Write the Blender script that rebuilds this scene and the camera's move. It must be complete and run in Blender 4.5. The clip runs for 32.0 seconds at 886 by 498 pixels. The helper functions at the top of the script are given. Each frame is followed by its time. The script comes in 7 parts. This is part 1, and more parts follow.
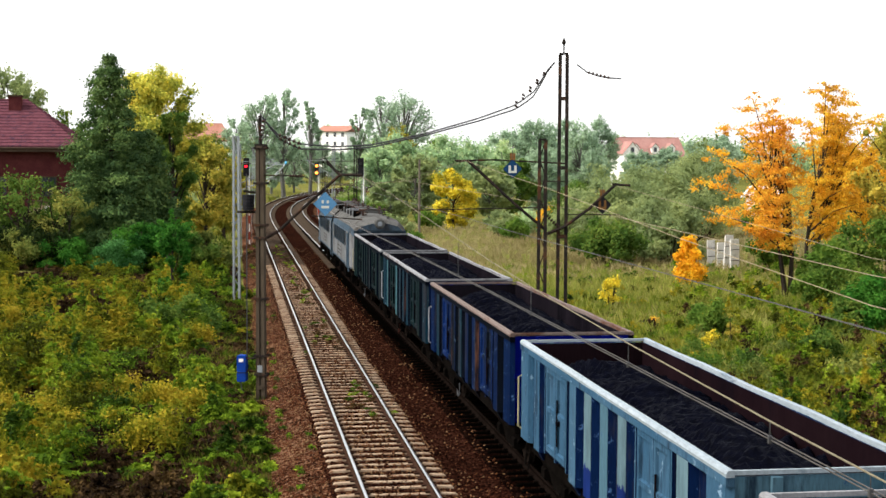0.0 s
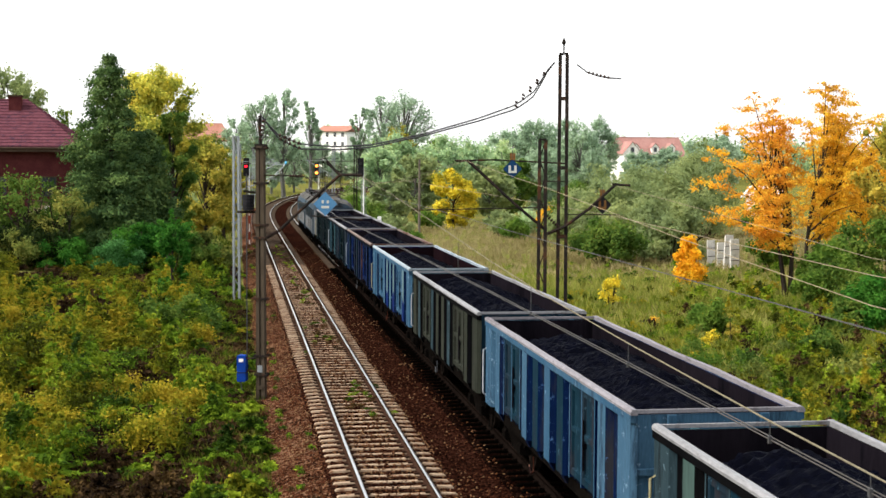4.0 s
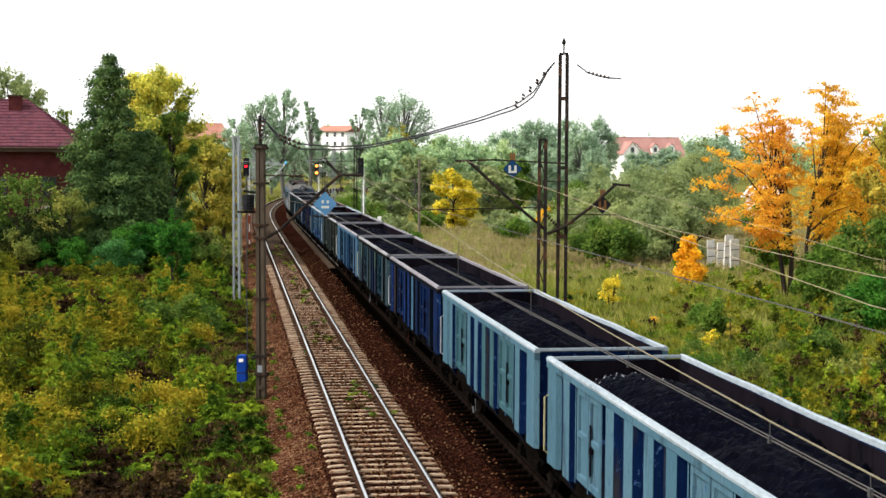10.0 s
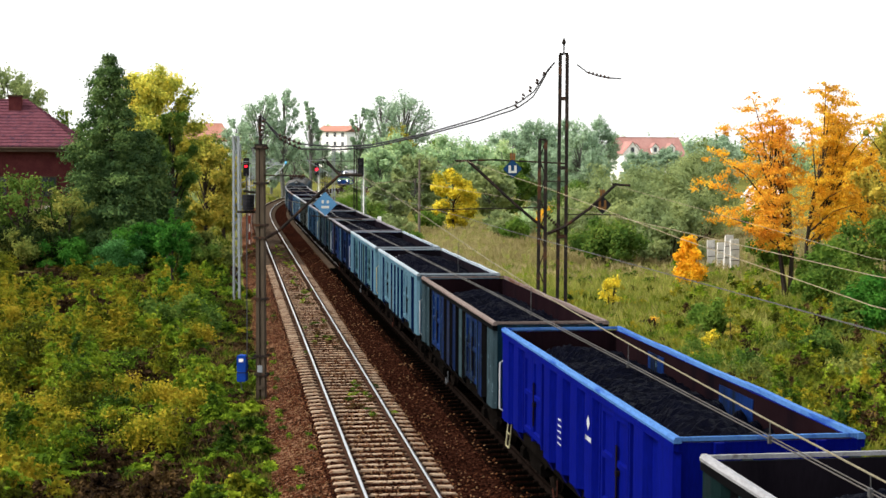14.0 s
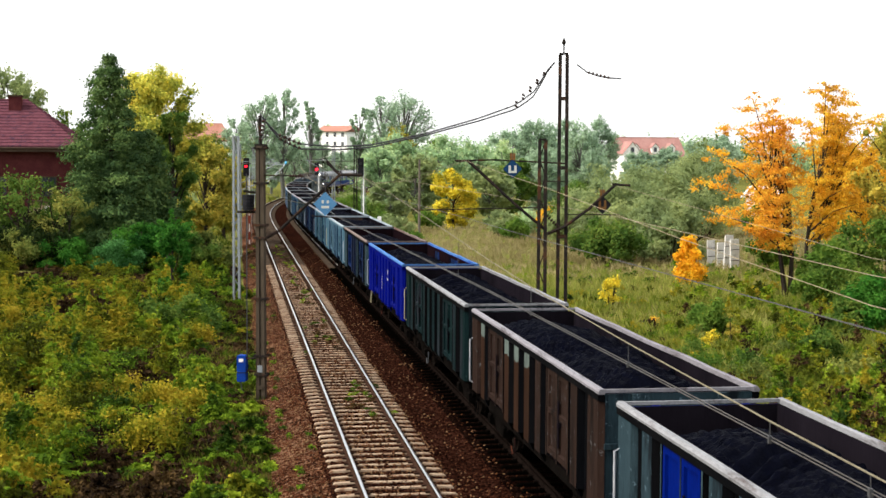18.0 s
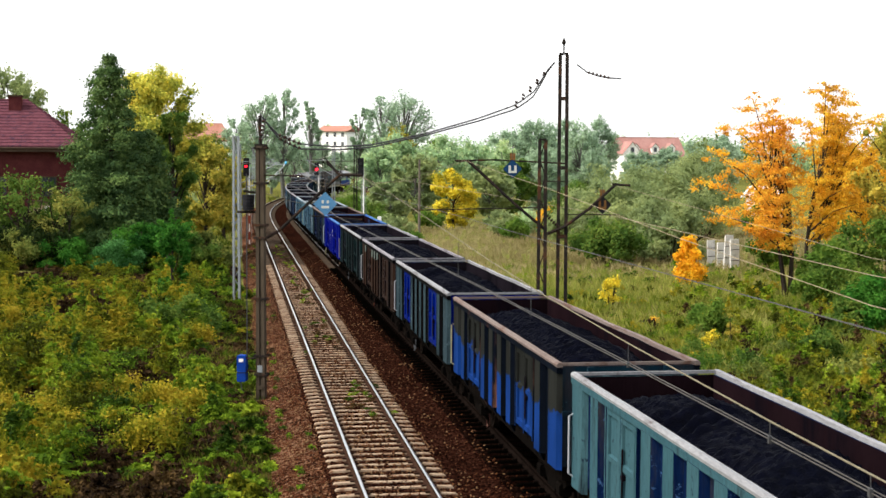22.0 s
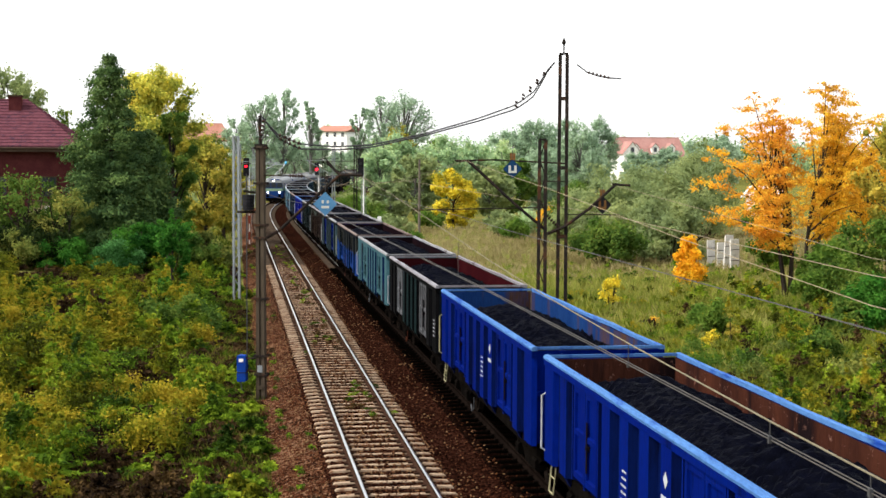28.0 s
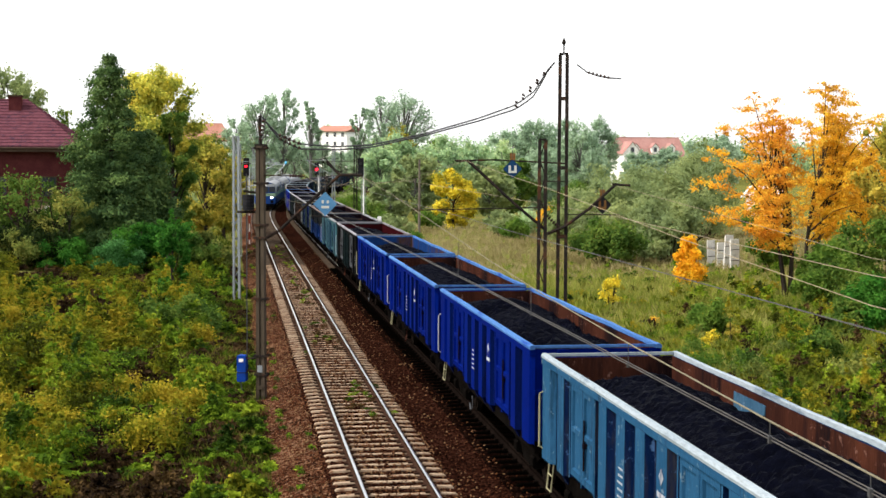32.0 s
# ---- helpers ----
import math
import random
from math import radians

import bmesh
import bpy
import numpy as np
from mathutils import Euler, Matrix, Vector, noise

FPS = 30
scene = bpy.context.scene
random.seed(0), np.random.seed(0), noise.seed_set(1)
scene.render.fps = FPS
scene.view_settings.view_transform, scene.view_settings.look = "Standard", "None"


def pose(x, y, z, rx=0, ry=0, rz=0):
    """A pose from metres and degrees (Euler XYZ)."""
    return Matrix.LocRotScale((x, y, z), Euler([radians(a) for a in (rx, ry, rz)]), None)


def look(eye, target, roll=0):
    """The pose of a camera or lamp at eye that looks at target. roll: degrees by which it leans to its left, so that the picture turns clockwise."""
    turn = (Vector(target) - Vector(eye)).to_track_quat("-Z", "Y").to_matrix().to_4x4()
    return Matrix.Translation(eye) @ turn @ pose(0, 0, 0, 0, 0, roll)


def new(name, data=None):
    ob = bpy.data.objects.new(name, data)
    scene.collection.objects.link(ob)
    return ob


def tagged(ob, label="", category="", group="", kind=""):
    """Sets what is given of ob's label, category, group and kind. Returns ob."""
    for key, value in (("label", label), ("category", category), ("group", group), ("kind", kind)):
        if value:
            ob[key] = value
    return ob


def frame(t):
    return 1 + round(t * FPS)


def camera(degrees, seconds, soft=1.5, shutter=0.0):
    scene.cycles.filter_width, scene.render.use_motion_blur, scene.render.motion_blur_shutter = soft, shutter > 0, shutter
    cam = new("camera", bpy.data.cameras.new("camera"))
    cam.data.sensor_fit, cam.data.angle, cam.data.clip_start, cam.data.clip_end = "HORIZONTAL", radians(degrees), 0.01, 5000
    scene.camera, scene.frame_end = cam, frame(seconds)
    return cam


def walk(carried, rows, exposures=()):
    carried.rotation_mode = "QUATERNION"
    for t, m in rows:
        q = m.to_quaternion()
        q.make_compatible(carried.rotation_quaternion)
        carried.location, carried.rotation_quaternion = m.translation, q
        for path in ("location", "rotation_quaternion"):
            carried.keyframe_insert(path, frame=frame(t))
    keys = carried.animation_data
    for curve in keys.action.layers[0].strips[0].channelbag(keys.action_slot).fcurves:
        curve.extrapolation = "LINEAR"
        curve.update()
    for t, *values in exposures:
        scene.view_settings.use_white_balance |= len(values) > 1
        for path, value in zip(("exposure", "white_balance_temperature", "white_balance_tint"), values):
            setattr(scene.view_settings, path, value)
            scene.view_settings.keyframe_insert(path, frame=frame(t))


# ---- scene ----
# The railway seen from a road bridge: rail level is z = 0, the camera stands still.
EYE = (0.0, 0.0, 7.02)
cam = camera(34.276, 32.0, soft=1.55)
VIEW = look(EYE, (0.0, 10.0, 7.02 - 10.0 * math.tan(radians(3.696))), 0.273)
walk(cam, [(0.0, VIEW), (32.0, VIEW)], exposures=[(0.0, 1.3), (32.0, 1.3)])

# ---- daylight: a bright overcast sky ----
world = bpy.data.worlds.new("world")
scene.world = world
world.use_nodes = True
wn = world.node_tree.nodes
sky = wn.new("ShaderNodeTexSky")
sky.sky_type = "NISHITA"
sky.sun_disc = False
sky.sun_elevation = radians(38)
sky.sun_rotation = radians(-102)
sky.dust_density = 4.0
sky.air_density = 1.0
sky.ozone_density = 0.6
soften = wn.new("ShaderNodeMixRGB")
soften.inputs[0].default_value = 0.72
soften.inputs[2].default_value = (8.0, 8.0, 8.0, 1)
world.node_tree.links.new(sky.outputs[0], soften.inputs[1])
world.node_tree.links.new(soften.outputs[0], wn["Background"].inputs[0])
wn["Background"].inputs[1].default_value = 0.088
sun = new("sun", bpy.data.lights.new("sun", "SUN"))
sun.data.energy = 2.6
sun.data.angle = radians(28)
sun.data.color = (1.0, 0.95, 0.88)
sun.matrix_world = look((-52, 19, 60), (0, 30, 0))


# ---- materials ----
def rgba(c):
    return (c[0], c[1], c[2], 1.0)


def base_mat(name):
    m = bpy.data.materials.new(name)
    m.use_nodes = True
    nt = m.node_tree
    return m, nt, nt.nodes["Principled BSDF"]


def ramp_node(nt, stops):
    r = nt.nodes.new("ShaderNodeValToRGB")
    el = r.color_ramp.elements
    while len(el) < len(stops):
        el.new(0.5)
    for e, (p, c) in zip(el, stops):
        e.position, e.color = p, rgba(c)
    return r


def noise_node(nt, scale, detail=5, rough=0.6, stretch=None):
    co = nt.nodes.new("ShaderNodeTexCoord")
    n = nt.nodes.new("ShaderNodeTexNoise")
    n.inputs["Scale"].default_value, n.inputs["Detail"].default_value, n.inputs["Roughness"].default_value = scale, detail, rough
    mp = nt.nodes.new("ShaderNodeMapping")
    if stretch:
        mp.inputs["Scale"].default_value = stretch
    nt.links.new(co.outputs["Object"], mp.inputs[0])
    # every object takes its own stretch of the pattern
    info = nt.nodes.new("ShaderNodeObjectInfo")
    mul = nt.nodes.new("ShaderNodeMath")
    mul.operation = "MULTIPLY"
    mul.inputs[1].default_value = 37.0
    nt.links.new(info.outputs["Random"], mul.inputs[0])
    nt.links.new(mul.outputs[0], mp.inputs["Location"])
    nt.links.new(mp.outputs[0], n.inputs["Vector"])
    return n


def mix_node(nt, a, b, fac, kind="MIX"):
    m = nt.nodes.new("ShaderNodeMixRGB")
    m.blend_type = kind
    for i, v in ((0, fac), (1, a), (2, b)):
        if isinstance(v, (int, float)):
            m.inputs[i].default_value = v
        elif isinstance(v, tuple):
            m.inputs[i].default_value = rgba(v)
        else:
            nt.links.new(v, m.inputs[i])
    return m.outputs[0]


def bump(nt, bsdf, height, strength, distance):
    b = nt.nodes.new("ShaderNodeBump")
    b.inputs["Strength"].default_value, b.inputs["Distance"].default_value = strength, distance
    nt.links.new(height, b.inputs["Height"])
    nt.links.new(b.outputs[0], bsdf.inputs["Normal"])


def surface(name, cols, scale=3.0, grain=40.0, rough=0.7, metal=0.0, wear=None, wear_amount=0.5, wear_scale=1.2, flake=None, flake_amount=0.3, stretch=None, relief=0.3, depth=0.01, spec=0.008):
    """A worn surface: large blotches, fine grain, and patches of another colour."""
    m, nt, b = base_mat(name)
    big = noise_node(nt, scale, 5, 0.6, stretch)
    fine = noise_node(nt, grain, 3, 0.7, stretch)
    n = len(cols)
    r = ramp_node(nt, [(0.3 + 0.4 * i / max(n - 1, 1), c) for i, c in enumerate(cols)])
    nt.links.new(big.outputs[0], r.inputs[0])
    col = r.outputs[0]
    if wear:
        w = noise_node(nt, wear_scale, 9, 0.72, stretch)
        wr = ramp_node(nt, [(1.0 - wear_amount - 0.06, (0, 0, 0)), (1.0 - wear_amount + 0.06, (1, 1, 1))])
        nt.links.new(w.outputs[0], wr.inputs[0])
        col = mix_node(nt, col, wear, wr.outputs[0])
    if flake:
        w = noise_node(nt, 5.0, 10, 0.75)
        wr = ramp_node(nt, [(1.0 - flake_amount - 0.015, (0, 0, 0)), (1.0 - flake_amount + 0.015, (1, 1, 1))])
        nt.links.new(w.outputs[0], wr.inputs[0])
        col = mix_node(nt, col, flake, wr.outputs[0])
    g = ramp_node(nt, [(0.25, (0.72, 0.72, 0.72)), (0.75, (1.22, 1.22, 1.22))])
    nt.links.new(fine.outputs[0], g.inputs[0])
    col = mix_node(nt, col, g.outputs[0], 1.0, "MULTIPLY")
    nt.links.new(col, b.inputs["Base Color"])
    b.inputs["Roughness"].default_value, b.inputs["Metallic"].default_value = rough, metal
    b.inputs["Specular IOR Level"].default_value = 0.5 if metal > 0.2 else (0.0 if rough >= 0.7 else spec)
    bump(nt, b, fine.outputs[0], relief, depth)
    return m


def leaf_mat(name, cols, patch=0.35, through_amount=0.45, spread=0.5, contrast=1.7):
    """Leaves: each one takes its own shade, clumps differ from clump to clump."""
    m, nt, b = base_mat(name)
    geo = nt.nodes.new("ShaderNodeNewGeometry")
    n = noise_node(nt, patch, 3, 0.6)
    mixv = nt.nodes.new("ShaderNodeMath")
    mixv.operation = "MULTIPLY_ADD"
    mixv.inputs[1].default_value = spread
    nt.links.new(geo.outputs["Random Per Island"], mixv.inputs[0])
    sc = nt.nodes.new("ShaderNodeMath")
    sc.operation = "MULTIPLY_ADD"
    sc.inputs[1].default_value, sc.inputs[2].default_value = contrast, 0.5 - contrast / 2 - spread / 2
    nt.links.new(n.outputs[0], sc.inputs[0])
    nt.links.new(sc.outputs[0], mixv.inputs[2])
    k = len(cols)
    r = ramp_node(nt, [(0.12 + 0.76 * i / max(k - 1, 1), c) for i, c in enumerate(cols)])
    nt.links.new(mixv.outputs[0], r.inputs[0])
    nt.links.new(r.outputs[0], b.inputs["Base Color"])
    b.inputs["Roughness"].default_value = 0.65
    b.inputs["Specular IOR Level"].default_value = 0.03
    tr = nt.nodes.new("ShaderNodeBsdfTranslucent")
    nt.links.new(r.outputs[0], tr.inputs[0])
    mx = nt.nodes.new("ShaderNodeMixShader")
    mx.inputs[0].default_value = through_amount
    nt.links.new(b.outputs[0], mx.inputs[1])
    nt.links.new(tr.outputs[0], mx.inputs[2])
    nt.links.new(mx.outputs[0], nt.nodes["Material Output"].inputs[0])
    return m


def glow_mat(name, col, strength):
    m, nt, b = base_mat(name)
    b.inputs["Base Color"].default_value = rgba(col)
    b.inputs["Emission Color"].default_value = rgba(col)
    b.inputs["Emission Strength"].default_value = strength
    return m


def glass_mat(name, col):
    m, nt, b = base_mat(name)
    b.inputs["Base Color"].default_value = rgba(col)
    b.inputs["Roughness"].default_value = 0.08
    b.inputs["Specular IOR Level"].default_value = 0.7
    return m


M = {}
M["rail_side"] = surface("rail_rust", [(0.0248, 0.0124, 0.0084), (0.0397, 0.0223, 0.0153)], 2, 60, 0.85)
# near-black rail of the second track: the train's shade in its colour
M["rail_shaded"] = surface("rail_shade", [(0.0035, 0.0024, 0.0020), (0.0070, 0.0049, 0.0040)], 2, 60, 0.9)
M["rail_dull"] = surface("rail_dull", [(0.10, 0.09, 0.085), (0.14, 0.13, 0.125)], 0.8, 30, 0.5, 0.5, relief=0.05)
M["rail_top"] = surface("rail_polished", [(0.62, 0.62, 0.63), (0.72, 0.72, 0.72)], 0.8, 30, 0.28, 1.0, relief=0.05)
M["sleeper"] = surface("sleeper_concrete", [(0.2306, 0.1651, 0.1123), (0.3547, 0.2671, 0.1894)], 2.5, 30, 0.9, wear=(0.1331, 0.0705, 0.0422), wear_amount=0.45, wear_scale=3)
M["sleeper_far"] = surface("stained_sleeper", [(0.055, 0.040, 0.028), (0.10, 0.075, 0.055)], 2.5, 30, 0.95)
# second track's near sleepers: shade beside the wagons painted in
M["sleeper_shaded"] = surface("shaded_sleeper", [(0.0007, 0.0006, 0.0004), (0.0016, 0.0012, 0.0009)], 2.5, 30, 0.95)
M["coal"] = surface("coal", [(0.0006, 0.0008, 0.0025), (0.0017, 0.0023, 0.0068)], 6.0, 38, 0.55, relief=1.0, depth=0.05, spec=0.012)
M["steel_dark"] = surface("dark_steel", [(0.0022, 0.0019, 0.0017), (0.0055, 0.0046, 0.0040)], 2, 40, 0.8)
M["wheel"] = surface("wheel_steel", [(0.0060, 0.0046, 0.0036), (0.0130, 0.0100, 0.0085)], 4, 40, 0.75)
M["mast_dark"] = surface("mast_rusty_paint", [(0.0150, 0.0130, 0.0120), (0.0300, 0.0250, 0.0225)], 2, 30, 0.8, wear=(0.0800, 0.0375, 0.0200), wear_amount=0.42, wear_scale=2)
M["mast_concrete"] = surface("mast_concrete", [(0.0527, 0.0406, 0.0299), (0.0868, 0.0681, 0.0494)], 1.2, 30, 0.9, wear=(0.0279, 0.0203, 0.0143), wear_amount=0.42, wear_scale=1.5, stretch=(0.3100, 0.2900, 0.0650))
M["galvanised"] = surface("galvanised_steel", [(0.2137, 0.2363, 0.2587), (0.2925, 0.3150, 0.3375)], 2, 30, 0.5, 0.4)
M["wire_copper"] = surface("copper_wire", [(0.2223, 0.1709, 0.0940), (0.3112, 0.2492, 0.1504)], 1, 30, 0.55, 0.4)
M["wire_contact"] = surface("worn_contact_wire", [(0.0420, 0.0372, 0.0348), (0.0660, 0.0600, 0.0540)], 1, 30, 0.55, 0.3)
M["rope_wire"] = surface("pale_stranded_wire", [(0.1280, 0.1114, 0.0778), (0.1664, 0.1507, 0.1102)], 8, 40, 0.8)
M["wire_dark"] = surface("dark_wire", [(0.03, 0.03, 0.035), (0.05, 0.05, 0.055)], 1, 30, 0.6, 0.3)
M["insulator_blue"] = surface("blue_porcelain", [(0.10, 0.35, 0.55), (0.15, 0.45, 0.65)], 3, 30, 0.25)
M["insulator"] = surface("brown_porcelain", [(0.0300, 0.0175, 0.0150), (0.0500, 0.0300, 0.0250)], 3, 30, 0.25)
M["sign_navy"] = surface("sign_navy", [(0.010, 0.035, 0.09), (0.016, 0.05, 0.12)], 3, 30, 0.5)
M["sign_blue"] = surface("sign_blue", [(0.0588, 0.1607, 0.3059), (0.0840, 0.2079, 0.3622)], 3, 30, 0.5)
M["box_blue"] = surface("box_blue", [(0.0072, 0.0336, 0.2160), (0.0096, 0.0480, 0.2640)], 3, 30, 0.5)
M["white_paint"] = surface("white_paint", [(0.72, 0.72, 0.72), (0.82, 0.82, 0.82)], 3, 30, 0.6)
M["red_paint"] = surface("red_paint", [(0.2475, 0.0360, 0.0360), (0.3025, 0.0600, 0.0480)], 3, 30, 0.6)
M["black_paint"] = surface("black_paint", [(0.012, 0.012, 0.014), (0.025, 0.025, 0.028)], 3, 30, 0.6)
# paler bark for distant trees: haze put into the colour
M["bark_far"] = surface("hazy_bark", [(0.085, 0.085, 0.075), (0.14, 0.14, 0.125)], 3, 20, 0.9)
M["bark"] = surface("bark", [(0.0225, 0.0175, 0.0140), (0.0500, 0.0400, 0.0300)], 3, 20, 0.9, stretch=(0.5000, 0.5000, 0.1500), relief=0.8, depth=0.03)
M["wood_post"] = surface("weathered_wood", [(0.10, 0.085, 0.07), (0.17, 0.145, 0.12)], 2, 20, 0.9, stretch=(1, 1, 0.15))
M["wall_red"] = surface("red_brick_wall", [(0.0650, 0.0175, 0.0200), (0.0950, 0.0275, 0.0275)], 2, 25, 0.9)
M["tile_red"] = surface("clay_roof_tile", [(0.0743, 0.0255, 0.0341), (0.1215, 0.0476, 0.0604)], 2.5, 25, 0.85, wear=(0.0439, 0.0238, 0.0368), wear_amount=0.42, wear_scale=2)
M["tile_far"] = surface("far_roof_tile", [(0.2885, 0.1336, 0.1002), (0.3578, 0.1886, 0.1458)], 0.4, 5, 0.85)
M["tile_dull"] = surface("dull_red_roof_tile", [(0.2530, 0.1275, 0.1125), (0.3450, 0.1950, 0.1725)], 0.4, 5, 0.85)
M["plaster"] = surface("white_plaster", [(0.8050, 0.7935, 0.7590), (0.8600, 0.8600, 0.8600)], 0.5, 8, 0.9)
M["concrete_panel"] = surface("concrete_panel", [(0.5161, 0.4937, 0.4600), (0.6956, 0.6732, 0.6395)], 1.2, 15, 0.9, wear=(0.3366, 0.3142, 0.2693), wear_amount=0.42)
M["cream_render"] = surface("cream_render", [(0.36, 0.26, 0.18), (0.46, 0.35, 0.25)], 0.8, 20, 0.9)
M["window"] = glass_mat("window_glass", (0.03, 0.035, 0.045))
M["timber"] = surface("dark_timber", [(0.045, 0.03, 0.022), (0.08, 0.055, 0.04)], 2, 20, 0.85)


def ground_mat():
    m, nt, b = base_mat("meadow_soil")
    big = noise_node(nt, 0.12, 6, 0.65)
    fine = noise_node(nt, 3.0, 6, 0.7)
    r = ramp_node(nt, [(0.3, (0.10, 0.095, 0.03)), (0.5, (0.13, 0.14, 0.035)), (0.7, (0.19, 0.155, 0.07))])
    nt.links.new(big.outputs[0], r.inputs[0])
    g = ramp_node(nt, [(0.3, (0.45, 0.42, 0.38)), (0.7, (1.2, 1.2, 1.1))])
    nt.links.new(fine.outputs[0], g.inputs[0])
    nt.links.new(mix_node(nt, r.outputs[0], g.outputs[0], 1.0, "MULTIPLY"), b.inputs["Base Color"])
    b.inputs["Roughness"].default_value, b.inputs["Specular IOR Level"].default_value = 0.95, 0.0
    bump(nt, b, fine.outputs[0], 0.8, 0.1)
    return m


def gravel_mat(name, cols, size=14.0):
    m, nt, b = base_mat(name)
    co = nt.nodes.new("ShaderNodeTexCoord")
    v = nt.nodes.new("ShaderNodeTexVoronoi")
    v.inputs["Scale"].default_value = size
    nt.links.new(co.outputs["Object"], v.inputs["Vector"])
    sep = nt.nodes.new("ShaderNodeSeparateColor")
    nt.links.new(v.outputs["Color"], sep.inputs[0])
    k = len(cols)
    r = ramp_node(nt, [(i / (k - 1), c) for i, c in enumerate(cols)])
    nt.links.new(sep.outputs[0], r.inputs[0])
    big = noise_node(nt, 0.5, 5, 0.6)
    g = ramp_node(nt, [(0.3, (0.65, 0.62, 0.6)), (0.7, (1.2, 1.15, 1.1))])
    nt.links.new(big.outputs[0], g.inputs[0])
    nt.links.new(mix_node(nt, r.outputs[0], g.outputs[0], 1.0, "MULTIPLY"), b.inputs["Base Color"])
    b.inputs["Roughness"].default_value, b.inputs["Specular IOR Level"].default_value = 0.95, 0.0
    inv = nt.nodes.new("ShaderNodeMath")
    inv.operation = "SUBTRACT"
    inv.inputs[0].default_value = 1.0
    nt.links.new(v.outputs["Distance"], inv.inputs[1])
    bump(nt, b, inv.outputs[0], 1.0, 0.05)
    return m


M["ground"] = ground_mat()
M["ballast"] = gravel_mat("ballast", [(0.0170, 0.0058, 0.0031), (0.0408, 0.0141, 0.0070), (0.0723, 0.0300, 0.0158), (0.1615, 0.0970, 0.0614)])
# black, then half-black ballast: shade beside the train put into colour
M["ballast_shaded"] = gravel_mat("shaded_ballast", [(0.0003, 0.0002, 0.0001), (0.0008, 0.0004, 0.0003), (0.0014, 0.0007, 0.0006), (0.0034, 0.0020, 0.0016)])
M["ballast_mixed"] = gravel_mat("half_shaded_ballast", [(0.0012, 0.0006, 0.0004), (0.0030, 0.0012, 0.0009), (0.0052, 0.0021, 0.0015), (0.0120, 0.0060, 0.0042)])
# darker copy of the ballast; beside the train it stands for shade
M["ballast_dim"] = gravel_mat("dim_ballast", [(0.0035, 0.0015, 0.0011), (0.0088, 0.0030, 0.0020), (0.0158, 0.0054, 0.0033), (0.0328, 0.0135, 0.0089)])
M["stone"] = leaf_mat("ballast_stone", [(0.0195, 0.0069, 0.0029), (0.0477, 0.0155, 0.0063), (0.0825, 0.0327, 0.0139), (0.1562, 0.0927, 0.0471)], 0.6, 0.0, 0.8)


# ---- mesh building ----
class Shape:
    """Collects pieces of one mesh."""

    def __init__(self):
        self.v, self.f, self.m = [], [], []

    def add(self, verts, faces, mi=0):
        k = len(self.v)
        self.v += [tuple(p) for p in verts]
        self.f += [tuple(i + k for i in q) for q in faces]
        self.m += [mi] * len(faces)
        return self

    def box(self, x0, x1, y0, y1, z0, z1, mi=0, turn=None):
        c = [(x, y, z) for z in (z0, z1) for y in (y0, y1) for x in (x0, x1)]
        if turn is not None:
            c = [turn @ Vector(p) for p in c]
        return self.add(c, [(0, 2, 3, 1), (4, 5, 7, 6), (0, 1, 5, 4), (2, 6, 7, 3), (0, 4, 6, 2), (1, 3, 7, 5)], mi)

    def bar(self, x0, x1, y0, y1, z0, z1, c, mi=0):
        """A box whose long edges along y are cut off by c."""
        p = [(x0 + c, z0), (x1 - c, z0), (x1, z0 + c), (x1, z1 - c), (x1 - c, z1), (x0 + c, z1), (x0, z1 - c), (x0, z0 + c)]
        return self.sweep([(x, z) for x, z in p], [(0, y0, 0), (0, y1, 0)], mi)

    def sweep(self, prof, path, mi=0, cap=True):
        """A profile (x, z) drawn along points that run about along y."""
        n, vs, fs = len(prof), [], []
        for (px, py, pz) in path:
            vs += [(px + x, py, pz + z) for x, z in prof]
        for j in range(len(path) - 1):
            for i in range(n):
                a, b = j * n + i, j * n + (i + 1) % n
                fs.append((a, a + n, b + n, b))
        if cap:
            fs += [tuple(range(n)), tuple(reversed(range((len(path) - 1) * n, len(path) * n)))]
        return self.add(vs, fs, mi)

    def tube(self, pts, r, n=6, mi=0, cap=True):
        """A round bar through points; r is one radius, or one for each point."""
        pts = [Vector(p) for p in pts]
        rs = r if isinstance(r, (list, tuple)) else [r] * len(pts)
        vs, fs = [], []
        for j, p in enumerate(pts):
            d = (pts[min(j + 1, len(pts) - 1)] - pts[max(j - 1, 0)]).normalized()
            a = d.cross(Vector((0, 0, 1)) if abs(d.z) < 0.9 else Vector((1, 0, 0))).normalized()
            b = d.cross(a)
            for i in range(n):
                w = 2 * math.pi * i / n
                vs.append(p + (a * math.cos(w) + b * math.sin(w)) * rs[j])
        for j in range(len(pts) - 1):
            for i in range(n):
                k = j * n
                fs.append((k + i, k + (i + 1) % n, k + n + (i + 1) % n, k + n + i))
        if cap:
            fs += [tuple(reversed(range(n))), tuple(range(len(vs) - n, len(vs)))]
        return self.add(vs, fs, mi)

    def mesh(self, name="shape", smooth=False):
        me = bpy.data.meshes.new(name)
        me.from_pydata(self.v, [], self.f)
        if any(self.m):
            me.polygons.foreach_set("material_index", self.m)
        if smooth:
            me.polygons.foreach_set("use_smooth", [True] * len(me.polygons))
        me.update()
        return me


